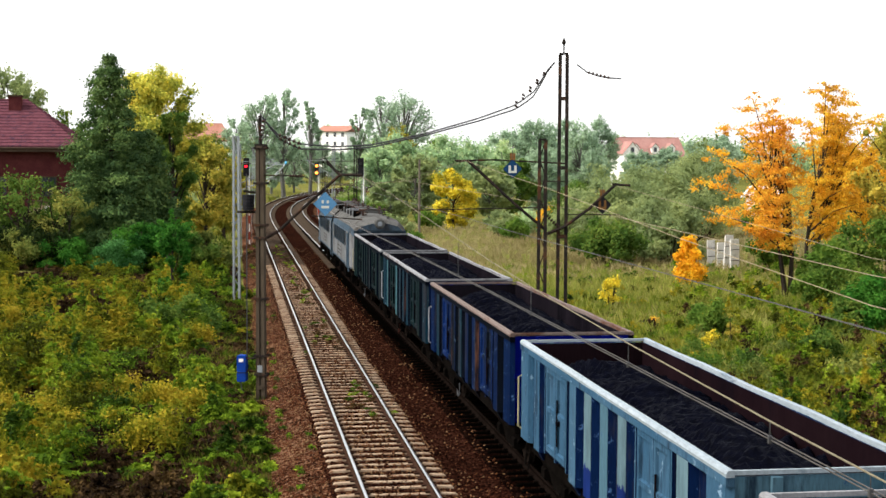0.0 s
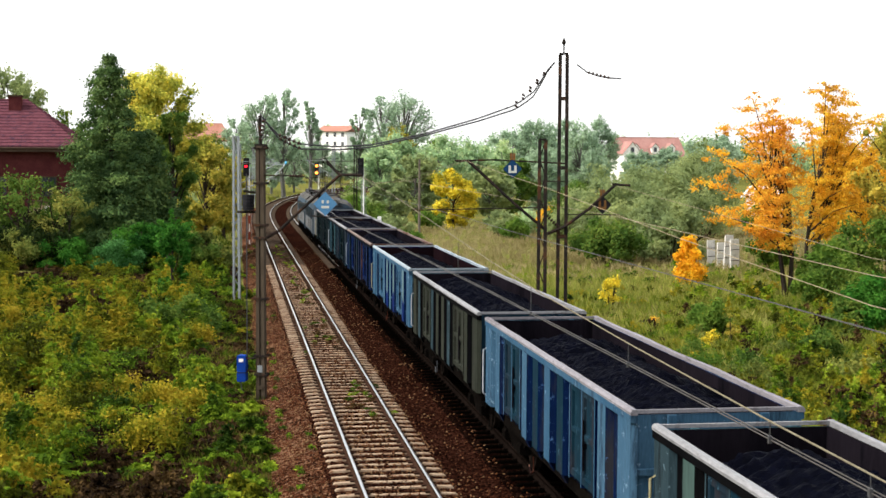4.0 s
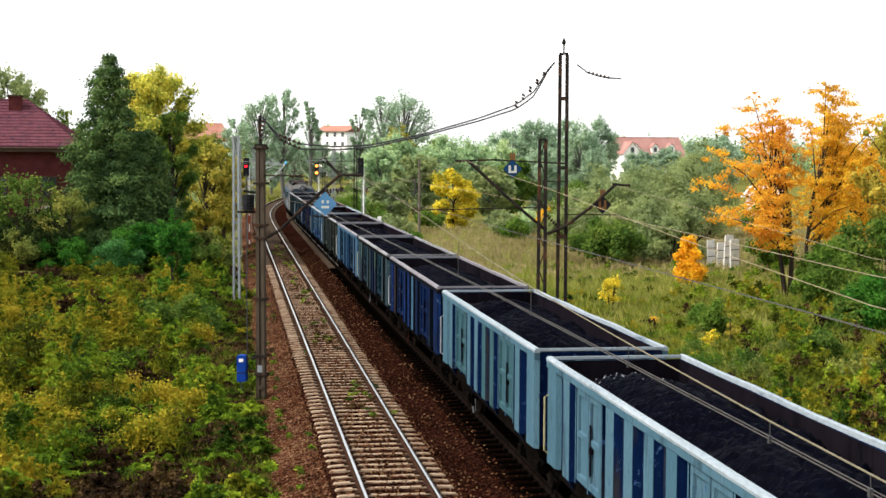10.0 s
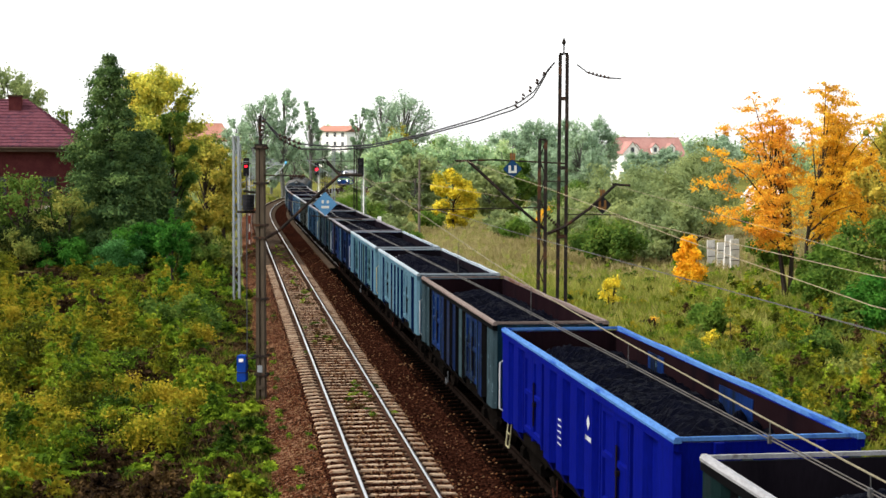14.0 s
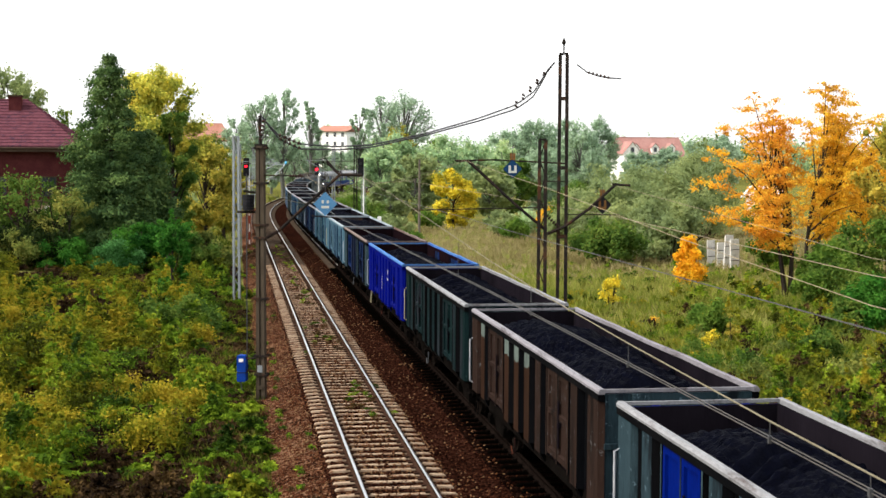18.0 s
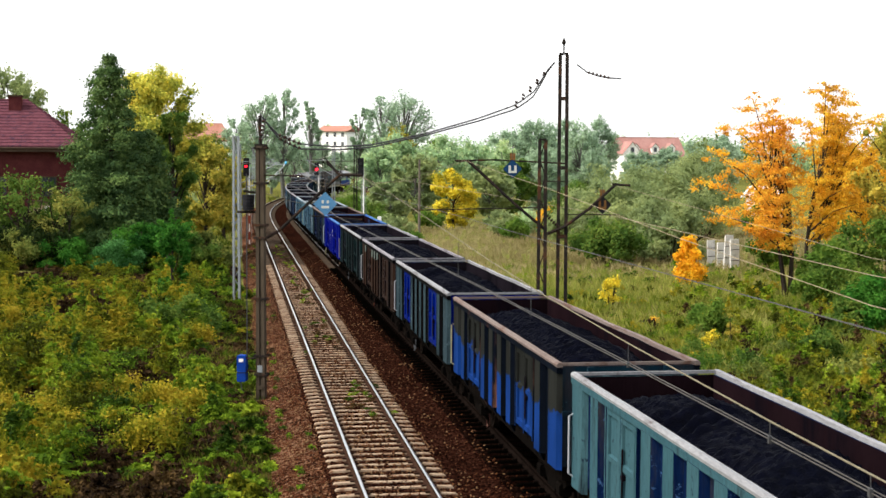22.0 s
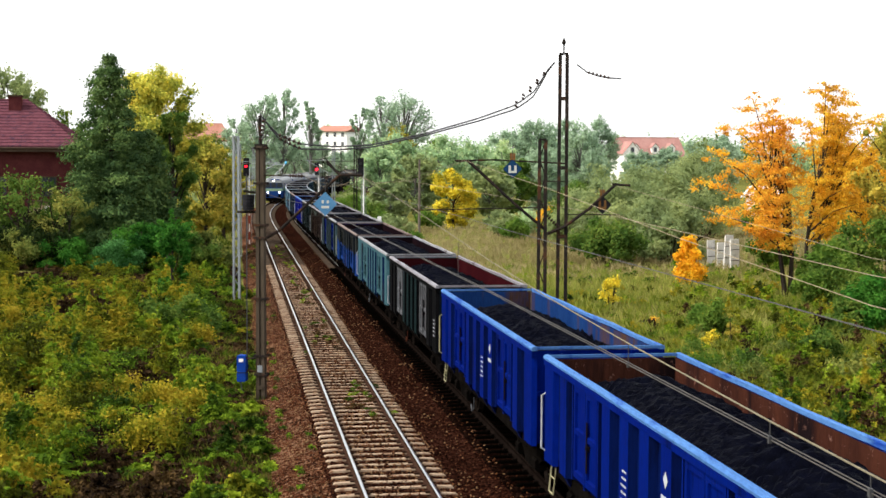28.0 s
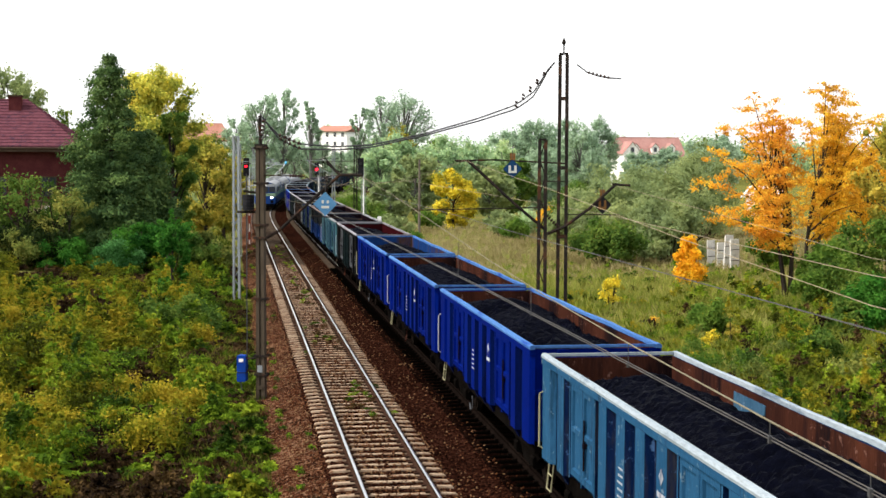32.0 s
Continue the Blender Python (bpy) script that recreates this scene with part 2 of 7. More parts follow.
def part(name, shape, mats, parent=None, label="", at=None):
    """Links a shape (or a ready mesh) as one object under its thing, with its own materials."""
    me = shape.mesh(name) if isinstance(shape, Shape) else shape
    mats = mats if isinstance(mats, (list, tuple)) else [mats]
    while len(me.materials) < len(mats):
        me.materials.append(None)
    ob = new(name, me)
    for slot, mt in zip(ob.material_slots, mats):
        slot.link = "OBJECT"
        slot.material = mt
    if at is not None:
        ob.matrix_basis = at
    if parent is not None:
        ob.parent = parent
    if label:
        tagged(ob, label)
    return ob


def thing(name, at, label, category, group="", kind=""):
    ob = new(name)
    ob.matrix_basis = at
    ob.empty_display_size = 0.2
    return tagged(ob, label, category, group, kind)


def raw_mesh(name, verts, faces, mats):
    """A mesh from numpy arrays: verts n x 3, faces k x 3 or k x 4."""
    me = bpy.data.meshes.new(name)
    k = faces.shape[1]
    me.vertices.add(len(verts))
    me.vertices.foreach_set("co", verts.astype(np.float32).ravel())
    me.loops.add(faces.size)
    me.loops.foreach_set("vertex_index", faces.astype(np.int32).ravel())
    me.polygons.add(len(faces))
    me.polygons.foreach_set("loop_start", np.arange(0, faces.size, k, dtype=np.int32))
    me.polygons.foreach_set("loop_total", np.full(len(faces), k, dtype=np.int32))
    for m in mats if isinstance(mats, (list, tuple)) else [mats]:
        me.materials.append(m)
    me.update(calc_edges=True)
    return me


# ---- the line of the railway ----
# the left track's centre line: straight, then a bend to the right
STEP = 0.5
S_ALL = np.arange(-320.0, 560.0, STEP)
TURN = np.clip((S_ALL - 135.6) / 47.2, 0, 1) / 614.8
HEAD = np.cumsum(TURN) * STEP + radians(-8.373)
LINE_X = np.cumsum(np.sin(HEAD)) * STEP
LINE_Y = np.cumsum(np.cos(HEAD)) * STEP
LINE_X += 3.513 - np.interp(0, S_ALL, LINE_X)
LINE_Y += 0.0 - np.interp(0, S_ALL, LINE_Y)
GAP = 4.004


def on_track(s, off=0.0):
    """Place and heading at s metres along the line, off metres to its right."""
    th = float(np.interp(s, S_ALL, HEAD))
    return (float(np.interp(s, S_ALL, LINE_X)) + off * math.cos(th), float(np.interp(s, S_ALL, LINE_Y)) - off * math.sin(th), th)


def track_x(y):
    return np.interp(y, LINE_Y[:1100], LINE_X[:1100])


def track_pose(s, off=0.0, z=0.0):
    x, y, th = on_track(s, off)
    return pose(x, y, z, 0, 0, -math.degrees(th))


def smooth01(t):
    t = np.clip(t, 0, 1)
    return t * t * (3 - 2 * t)


def ground_z(x, y):
    """The lie of the land beside the line."""
    rel = np.asarray(x, float) - track_x(np.clip(y, -250, 260))
    left = smooth01((-rel - 5) / 22) * 1.1
    right = smooth01((rel - 10) / 40) * 0.3
    return -0.72 + left + right + 0.10 * np.sin(np.asarray(x) * 0.31 + 1.3) * np.sin(np.asarray(y) * 0.23)


def at_view(px, d):
    """The sideways place of a thing at depth d, from its bearing."""
    return (px - 784) * d / 2542.0


# ---- ground, ballast and tracks ----
def build_ground():
    def lines(near, far, step):
        a = list(np.arange(-near, near + 0.01, step))
        k = near
        while k < far:
            k *= 1.35
            a = [-k] + a + [k]
        return np.array(sorted(a))

    xs, ys = lines(60, 4200, 2.0), lines(60, 4200, 2.0) + 60
    gx, gy = np.meshgrid(xs, ys)
    v = np.stack([gx, gy, ground_z(gx, gy)], -1).reshape(-1, 3)
    n, k = len(ys), len(xs)
    i = np.arange((n - 1) * k).reshape(n - 1, k)[:, :-1].ravel()
    ob = new("ground", raw_mesh("ground", v, np.stack([i, i + 1, i + k + 1, i + k], 1), M["ground"]))
    tagged(ob, "overgrown meadow ground with dry autumn grass beside the railway", "ground", kind="structure")


def strip(prof, s0, s1, step, mat_list, name, mi_of=None):
    """A surface swept along the line: prof is (offset, z), open."""
    ss = np.arange(s0, s1 + 0.01, step)
    th = np.interp(ss, S_ALL, HEAD)
    x, y = np.interp(ss, S_ALL, LINE_X), np.interp(ss, S_ALL, LINE_Y)
    pv = np.array(prof)
    v = np.stack([x[:, None] + pv[None, :, 0] * np.cos(th)[:, None], y[:, None] - pv[None, :, 0] * np.sin(th)[:, None],
                  np.broadcast_to(pv[None, :, 1], (len(ss), len(pv)))], -1).reshape(-1, 3)
    n, k = len(ss), len(pv)
    i = np.arange((n - 1) * k).reshape(n - 1, k)[:, :-1].ravel()
    f = np.stack([i, i + 1, i + k + 1, i + k], 1)
    me = raw_mesh(name, v, f, mat_list)
    if mi_of:
        me.polygons.foreach_set("material_index", np.tile(np.array(mi_of, dtype=np.int32), n - 1))
    return me


RAIL = [(-0.07, -0.17), (-0.07, -0.155), (-0.012, -0.135), (-0.012, -0.05), (-0.034, -0.042), (-0.036, -0.008), (-0.026, 0.0),
        (0.026, 0.0), (0.036, -0.008), (0.034, -0.042), (0.012, -0.05), (0.012, -0.135), (0.07, -0.155), (0.07, -0.17)]
RAIL_M = [0, 0, 0, 0, 0, 1, 1, 1, 0, 0, 0, 0, 0]


def build_tracks():
    bed = [(-3.1, -0.98), (-2.75, -0.74), (-2.0, -0.40), (-1.4, -0.225), (-0.9, -0.20), (0, -0.198), (0.9, -0.20), (1.5, -0.235), (2.0, -0.33),
           (2.45, -0.23), (2.9, -0.233), (3.2, -0.235), (4.0, -0.20), (4.9, -0.235), (5.5, -0.215), (6.2, -0.42), (7.2, -0.72), (7.6, -0.95)]
    # along the near wagons the bed darkens in steps that stand for shade
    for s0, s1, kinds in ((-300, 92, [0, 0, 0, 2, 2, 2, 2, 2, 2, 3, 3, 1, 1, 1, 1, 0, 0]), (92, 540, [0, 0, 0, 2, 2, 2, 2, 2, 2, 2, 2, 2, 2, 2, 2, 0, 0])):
        ob = new("ballast_bed", strip(bed, s0, s1, 1.0, [M["ballast"], M["ballast_shaded"], M["ballast_dim"], M["ballast_mixed"]], "ballast_bed", kinds))
        tagged(ob, "rust-brown crushed stone ballast under both railway tracks", "ballast", kind="structure")
    sl = Shape()
    # a concrete sleeper, lower in its middle, with rail pads
    xs = [-1.3, -1.25, -0.95, -0.55, 0, 0.55, 0.95, 1.25, 1.3]
    zs = [-0.215, -0.185, -0.168, -0.172, -0.180, -0.172, -0.168, -0.185, -0.215]
    vs, fs = [], []
    for x, z in zip(xs, zs):
        vs += [(x, -0.12, -0.36), (x, -0.072, z), (x, 0.072, z), (x, 0.12, -0.36)]
    for i in range(len(xs) - 1):
        a = i * 4
        fs += [(a, a + 4, a + 5, a + 1), (a + 1, a + 5, a + 6, a + 2), (a + 2, a + 6, a + 7, a + 3)]
    fs += [(0, 1, 2, 3), (35, 34, 33, 32)]
    sl.add(vs, fs)
    sleeper = sl.mesh("sleeper")
    clip = Shape()
    for sx in (-1, 1):
        for k in (-0.115, 0.115):
            clip.box(sx * 0.7525 + k - 0.05, sx * 0.7525 + k + 0.05, -0.06, 0.06, -0.17, -0.125)
    for name, off, lab in (("railway_track", 0.0, "straight and curved railway track with shiny rails on concrete sleepers"),
                           ("railway_track", GAP, "railway track under the coal train with rails on concrete sleepers")):
        tr = thing(name, pose(0, 0, 0), lab, "railway track", "tracks", "structure")
        for sx in (-0.7525, 0.7525):
            # near part of the second track: shade under the train put into colour
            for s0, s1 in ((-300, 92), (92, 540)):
                dulled = off > 0 and s0 < 0
                part("rail", strip([(off + sx + x, z) for x, z in RAIL], s0, s1, 1.0, [None], "rail", RAIL_M), [M["rail_shaded"] if off > 0 else M["rail_side"], M["rail_shaded"] if dulled else M["rail_top"]], tr, "rusty rail darkened with painted shade" if dulled else "steel rail with polished running surface")
        rng = random.Random(5)
        far = Shape()
        for i in range(-50, 560):
            s = 6.0 + 0.6 * i
            if 0 <= i < (150 if off == 0 else 145):
                x, y, th = on_track(s, off)
                part("sleeper", sleeper, M["sleeper"] if off == 0 else M["sleeper_shaded"], tr, at=pose(x, y, rng.uniform(-0.012, 0.008), 0, rng.uniform(-0.4, 0.4), -math.degrees(th) + rng.uniform(-0.5, 0.5)))
            else:
                m = track_pose(s, off)
                far.add([m @ Vector(v) for v in vs], fs)
        tagged(part("far_sleepers", far, M["sleeper_far"], tr), kind="stuff")
        fast = Shape()
        for i in range(0, 220):
            m = track_pose(6.0 + 0.6 * i, off)
            fast.add([m @ Vector(v) for v in clip.v], clip.f)
        tagged(part("rail_fastenings", fast, M["rail_side"] if off == 0 else M["rail_shaded"], tr), kind="stuff")


def build_stones():
    """Loose ballast stones where the bed lies open and near."""
    rng = np.random.default_rng(11)
    n = 56000
    s = 14 + 100 * rng.random(n) ** 1.35
    off = rng.uniform(-2.75, 2.9, n)
    clear = (np.abs(np.abs(off) - 0.7525) > 0.1)
    s, off = s[clear], off[clear]
    on_sleeper = (np.abs(((s - 6.0) / 0.6) % 1.0 - 0.5) > 0.26) & (np.abs(off) < 1.32)
    keep = np.where(np.abs(off) < 1.4, (~on_sleeper & (rng.random(len(s)) < 0.85)) | (on_sleeper & (np.abs(off) < 0.5) & (rng.random(len(s)) < 0.4)), (off < 0) | (rng.random(len(s)) < 0.16))
    s, off = s[keep], off[keep]
    n = len(s)
    th = np.interp(s, S_ALL, HEAD)
    bx = [-3.1, -2.75, -2.0, -1.45, -0.9, 0, 0.9, 1.5, 2.0, 2.5, 3.4]
    bz = [-0.98, -0.74, -0.40, -0.225, -0.20, -0.198, -0.20, -0.235, -0.33, -0.23, -0.23]
    c = np.stack([np.interp(s, S_ALL, LINE_X) + off * np.cos(th), np.interp(s, S_ALL, LINE_Y) - off * np.sin(th), np.interp(off, bx, bz) + 0.008 + 0.022 * (np.abs(off) < 0.5)], 1)
    octa = np.array([(1, 0, 0), (-1, 0, 0), (0, 1, 0), (0, -1, 0), (0, 0, 0.8), (0, 0, -0.8)], float)
    size = rng.uniform(0.018, 0.042, (n, 1, 1))
    v = c[:, None, :] + octa[None] * size * rng.uniform(0.6, 1.25, (n, 6, 3)) + rng.normal(0, 0.006, (n, 6, 3))
    tri = np.array([(0, 2, 4), (2, 1, 4), (1, 3, 4), (3, 0, 4), (2, 0, 5), (1, 2, 5), (3, 1, 5), (0, 3, 5)])
    f = (np.arange(n)[:, None, None] * 6 + tri[None]).reshape(-1, 3)
    ob = new("ballast_stones", raw_mesh("ballast_stones", v.reshape(-1, 3), f, M["stone"]))
    tagged(ob, "loose rust-brown and grey ballast stones along the track", "gravel", kind="stuff")


build_ground()
build_tracks()
build_stones()


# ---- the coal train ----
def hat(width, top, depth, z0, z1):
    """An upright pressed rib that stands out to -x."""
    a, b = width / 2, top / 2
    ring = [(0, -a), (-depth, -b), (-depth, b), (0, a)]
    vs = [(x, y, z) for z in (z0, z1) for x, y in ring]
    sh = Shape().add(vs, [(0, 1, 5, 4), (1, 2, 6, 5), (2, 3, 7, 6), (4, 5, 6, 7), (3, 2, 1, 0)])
    # slot 1 darkens the flanks: shade beside each rib put into colour
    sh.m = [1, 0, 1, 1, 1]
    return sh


def coal_shape(seed, fill, tilt):
    """A load of small coal: a long heap, raked into curved ripples across the wagon."""
    nx, ny = 30, 210
    xs, ys = np.linspace(-1.25, 1.25, nx), np.linspace(-6.36, 6.36, ny)
    sh = Shape()
    vs = []
    for y in ys:
        for x in xs:
            d = Vector((x * 0.5, y * 0.45, seed * 7.3))
            heap = 0.36 * (1 - (abs(x) / 1.27) ** 2.0) * smooth01((6.45 - abs(y)) / 2.2)
            ends = -0.40 * (1 - smooth01((6.4 - abs(y)) / 1.5))
            bend = 1.1 * (x + 0.25) ** 2 + 2.2 * noise.noise(d * 0.9)
            ridge = 0.10 * max(0.0, 0.45 + 1.3 * noise.noise(d * 1.2)) * math.sin(y * 9.5 + 6.0 * bend)
            lumps = 0.14 * noise.noise(d * 1.9) + 0.05 * noise.noise(d * 9.0) + 0.075 * noise.noise(d * 27.0)
            vs.append((x, y, fill + heap + ends + ridge + lumps + tilt * y / 6.4))
    fs = [(j * nx + i, j * nx + i + 1, (j + 1) * nx + i + 1, (j + 1) * nx + i) for j in range(ny - 1) for i in range(nx - 1)]
    return sh.add(vs, fs).mesh("coal_load", smooth=True)


def wheelset_mesh():
    sh = Shape()
    n = 20
    for sx in (-1, 1):
        prof = [(sx * 0.68, 0.49), (sx * 0.71, 0.49), (sx * 0.72, 0.462), (sx * 0.815, 0.455), (sx * 0.815, 0.39), (sx * 0.77, 0.36), (sx * 0.76, 0.16), (sx * 0.79, 0.10), (sx * 0.79, 0.001)]
        vs = [(x, r * math.cos(2 * math.pi * i / n), r * math.sin(2 * math.pi * i / n)) for x, r in prof for i in range(n)]
        fs = [(j * n + i, j * n + (i + 1) % n, (j + 1) * n + (i + 1) % n, (j + 1) * n + i) for j in range(len(prof) - 1) for i in range(n)]
        fs.append(tuple(range(n)))
        sh.add(vs, fs)
        for w in range(4):
            a = w * math.pi / 2
            sh.box(sx * 0.77 - 0.012, sx * 0.77 + 0.012, -0.03, 0.03, 0.18, 0.34, 0, Matrix.Rotation(a, 4, "X"))
    sh.tube([(-0.95, 0, 0), (0.95, 0, 0)], 0.075, 10)
    return sh.mesh("wheelset")


def bogie_frame_mesh():
    sh = Shape()
    for sx in (-1, 1):
        x0, x1 = sx * 0.98 - 0.07, sx * 0.98 + 0.07
        sh.add([(x, y, z) for x in (x0, x1) for y, z in ((-1.35, 0.62), (-1.2, 0.78), (-0.45, 0.80), (-0.3, 0.68), (0.3, 0.68), (0.45, 0.80), (1.2, 0.78), (1.35, 0.62),
                                                       (1.1, 0.5), (0.6, 0.55), (0.3, 0.3), (-0.3, 0.3), (-0.6, 0.55), (-1.1, 0.5))],
               [tuple(range(14)), tuple(reversed(range(14, 28)))] + [(i, 14 + i, 14 + (i + 1) % 14, (i + 1) % 14) for i in range(14)])
        for y in (-0.9, 0.9):
            sh.bar(sx * 1.0 - 0.13, sx * 1.0 + 0.13, y - 0.16, y + 0.16, 0.34, 0.60, 0.04)
        for y in (-0.15, 0, 0.15):
            sh.tube([(sx * 0.98, y, 0.32), (sx * 0.98, y, 0.66)], 0.06, 8)
    sh.box(-0.95, 0.95, -0.22, 0.22, 0.55, 0.85)
    return sh.mesh("bogie_frame")


RIB_Y = [-4.72, -1.66, -0.55, 0.55, 1.66, 4.72]
DOOR_Y = [-3.64, -2.78, 2.78, 3.64]
POST_Y = [-4.12, -3.21, -2.30, 2.30, 3.21, 4.12]
G = {}


def door_mesh():
    """A side door: one pressed plate with two sunk panels in a raised frame."""
    ys, zs = [-0.40, -0.30, 0.30, 0.40], [1.24, 1.36, 2.04, 2.13, 2.80, 2.92]
    cut = {(1, 1), (1, 3)}
    high, low, q = -0.085, -0.04, 0.022
    sh = Shape()
    for i in range(3):
        for j in range(5):
            y0, y1, z0, z1 = ys[i], ys[i + 1], zs[j], zs[j + 1]
            if (i, j) in cut:
                sh.add([(high, y0, z0), (high, y1, z0), (high, y1, z1), (high, y0, z1), (low, y0 + q, z0 + q), (low, y1 - q, z0 + q), (low, y1 - q, z1 - q), (low, y0 + q, z1 - q)],
                       [(1, 0, 4, 5), (2, 1, 5, 6), (3, 2, 6, 7), (0, 3, 7, 4), (5, 4, 7, 6)])
            else:
                sh.add([(high, y0, z0), (high, y1, z0), (high, y1, z1), (high, y0, z1)], [(1, 0, 3, 2)])
    sh.add([(x, y, z) for x in (high, 0.0) for y, z in ((-0.40, 1.24), (0.40, 1.24), (0.40, 2.92), (-0.40, 2.92))], [(0, 1, 5, 4), (1, 2, 6, 5), (2, 3, 7, 6), (3, 0, 4, 7)])
    bm = bmesh.new()
    me = sh.mesh("side_door")
    bm.from_mesh(me)
    bmesh.ops.remove_doubles(bm, verts=bm.verts, dist=0.0005)
    bm.to_mesh(me)
    bm.free()
    return me


def wagon_meshes():
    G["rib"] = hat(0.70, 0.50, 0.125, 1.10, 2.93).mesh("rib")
    # corner posts are bent plates that fold round to the end wall
    G["corner"] = Shape().add([(x, y, z) for z in (1.06, 2.93) for x, y in ((0, -0.42), (-0.10, -0.34), (-0.115, 0.32), (-0.06, 0.40), (0, 0.40))],
                              [(0, 1, 6, 5), (1, 2, 7, 6), (2, 3, 8, 7), (3, 4, 9, 8), (5, 6, 7, 8, 9), (4, 3, 2, 1, 0)]).mesh("corner_post")
    G["door_post"] = hat(0.10, 0.06, 0.09, 1.16, 2.93).mesh("door_post")
    G["door"] = door_mesh()
    G["latch"] = Shape().tube([(-0.09, 0.27, 1.5), (-0.09, 0.27, 2.4)], 0.018).box(-0.11, -0.03, 0.22, 0.30, 1.9, 1.98).mesh("door_latch")
    ch = Shape().sweep([(-0.118, 0.0), (0, -0.02), (0, 0.112), (-0.118, 0.112)], [(-1.29, -6.44, 2.928), (-1.29, -2.2, 2.922), (-1.29, 0, 2.918), (-1.29, 2.2, 2.924), (-1.29, 6.44, 2.928)])
    G["chord"] = ch.mesh("top_chord")
    side = Shape()
    side.box(-1.29, -1.255, -6.38, 6.38, 1.12, 3.04, 0)
    side.m[5] = 1
    G["side"] = side.mesh("side_wall")
    # under each rib hangs a plate with a slanted foot
    G["foot"] = Shape().add([(-0.01, -0.25, 1.12), (-0.01, 0.25, 1.12), (0.02, 0.12, 0.88), (0.02, -0.12, 0.88), (-0.11, -0.25, 1.12), (-0.11, 0.25, 1.12)],
                            [(0, 1, 5, 4), (4, 5, 2, 3), (3, 2, 1, 0), (4, 3, 0), (1, 2, 5)]).mesh("rib_foot")
    end = Shape()
    end.box(-1.29, 1.29, 6.38, 6.42, 1.12, 3.04, 0)
    end.m[2] = 1
    G["end"] = end.mesh("end_wall")
    er = Shape()
    for x in (-0.75, 0.75):
        er.box(x - 0.07, x + 0.07, 6.42, 6.50, 1.0, 3.04)
    er.box(-1.3, 1.3, 6.42, 6.47, 2.1, 2.2)
    G["end_post"] = er.mesh("end_post")
    rim = Shape()
    # the rim sags a little along its length
    ys = [-6.46, -4.3, -2.5, 0, 2.5, 4.3, 6.46]
    dz = [0, -0.008, 0.006, -0.015, 0.004, -0.010, 0]
    dx = [0, 0.010, -0.006, 0.018, 0.004, 0.012, 0]
    sec = [(-0.055, 0.0), (0.055, 0.0), (0.062, 0.045), (0.03, 0.088), (-0.04, 0.092), (-0.055, 0.08)]
    for sx in (-1, 1):
        rim.sweep([(sx * a, b) for a, b in sec][::sx], [(sx * (1.352 - q), y, 3.04 + z) for y, z, q in zip(ys, dz, dx)])
    for sy in (-1, 1):
        rim.box(-1.300, 1.300, sy * 6.41 - 0.026, sy * 6.41 + 0.026, 3.065, 3.122)
    G["rim"] = rim.mesh("top_rim")
    fl = Shape()
    fl.box(-1.29, 1.29, -6.38, 6.38, 1.12, 1.2)
    G["floor"] = fl.mesh("wagon_floor")
    uf = Shape()
    for x in (-1.22, 1.22):
        uf.box(x - 0.06, x + 0.06, -6.4, 6.4, 0.86, 1.12)
    for x in (-0.25, 0.25):
        uf.box(x - 0.08, x + 0.08, -6.4, 6.4, 0.80, 1.12)
    for y in (-6.3, -4.5, -1.5, 1.5, 4.5, 6.3):
        uf.box(-1.16, 1.16, y - 0.1, y + 0.1, 0.84, 1.12)
    uf.tube([(-0.5, -0.9, 0.72), (-0.5, 0.5, 0.72)], 0.22, 12)
    uf.tube([(0.0, -3.0, 0.7), (0.0, 3.0, 0.62)], 0.035, 6)
    uf.box(-1.285, -1.23, -6.4, 6.4, 1.0, 1.125)
    uf.box(1.23, 1.285, -6.4, 6.4, 1.0, 1.125)
    G["underframe"] = uf.mesh("underframe")
    bf = Shape()
    bf.tube([(0, 6.4, 1.05), (0, 6.62, 1.05)], 0.12, 10)
    bf.tube([(0, 6.62, 1.05), (0, 6.95, 1.05)], 0.085, 10)
    bf.tube([(0, 6.95, 1.05), (0, 7.0, 1.05)], 0.225, 14)
    G["buffer"] = bf.mesh("buffer")
    st = Shape()
    st.tube([(-1.30, 5.72, 1.1), (-1.36, 5.72, 0.5), (-1.36, 6.08, 0.5), (-1.30, 6.08, 1.1)], 0.02, 6)
    st.tube([(-1.335, 5.72, 0.8), (-1.335, 6.08, 0.8)], 0.015, 6)
    G["step"] = st.mesh("foot_step")
    hr = Shape()
    hr.tube([(-1.39, 6.28, 1.25), (-1.47, 6.30, 1.30), (-1.47, 6.30, 2.35), (-1.39, 6.28, 2.40)], 0.022, 6)
    G["handrail"] = hr.mesh("handrail")
    G["wheelset"] = wheelset_mesh()
    G["bogie"] = bogie_frame_mesh()
    G["brake_wheel"] = Shape().tube([(-1.36, 0.9, 0.85), (-1.36, 0.9, 0.55), (-1.36, 1.15, 0.45), (-1.36, 1.3, 0.6)], 0.02, 6).mesh("brake_lever")
    G["coal"] = [coal_shape(1, 2.56, 0.05), coal_shape(2, 2.64, -0.04), coal_shape(3, 2.50, 0.0), coal_shape(4, 2.60, 0.08)]
    mk = Shape()
    rr = random.Random(3)
    for r in range(5):
        k = 0
        while k < 0.26:
            w = rr.uniform(0.03, 0.09)
            mk.box(-0.004, 0, k, min(k + w, 0.30), 0.115 * r, 0.115 * r + 0.035)
            k += w + 0.025
    G["marking"] = mk.mesh("stencil_marking")
    lg = Shape()
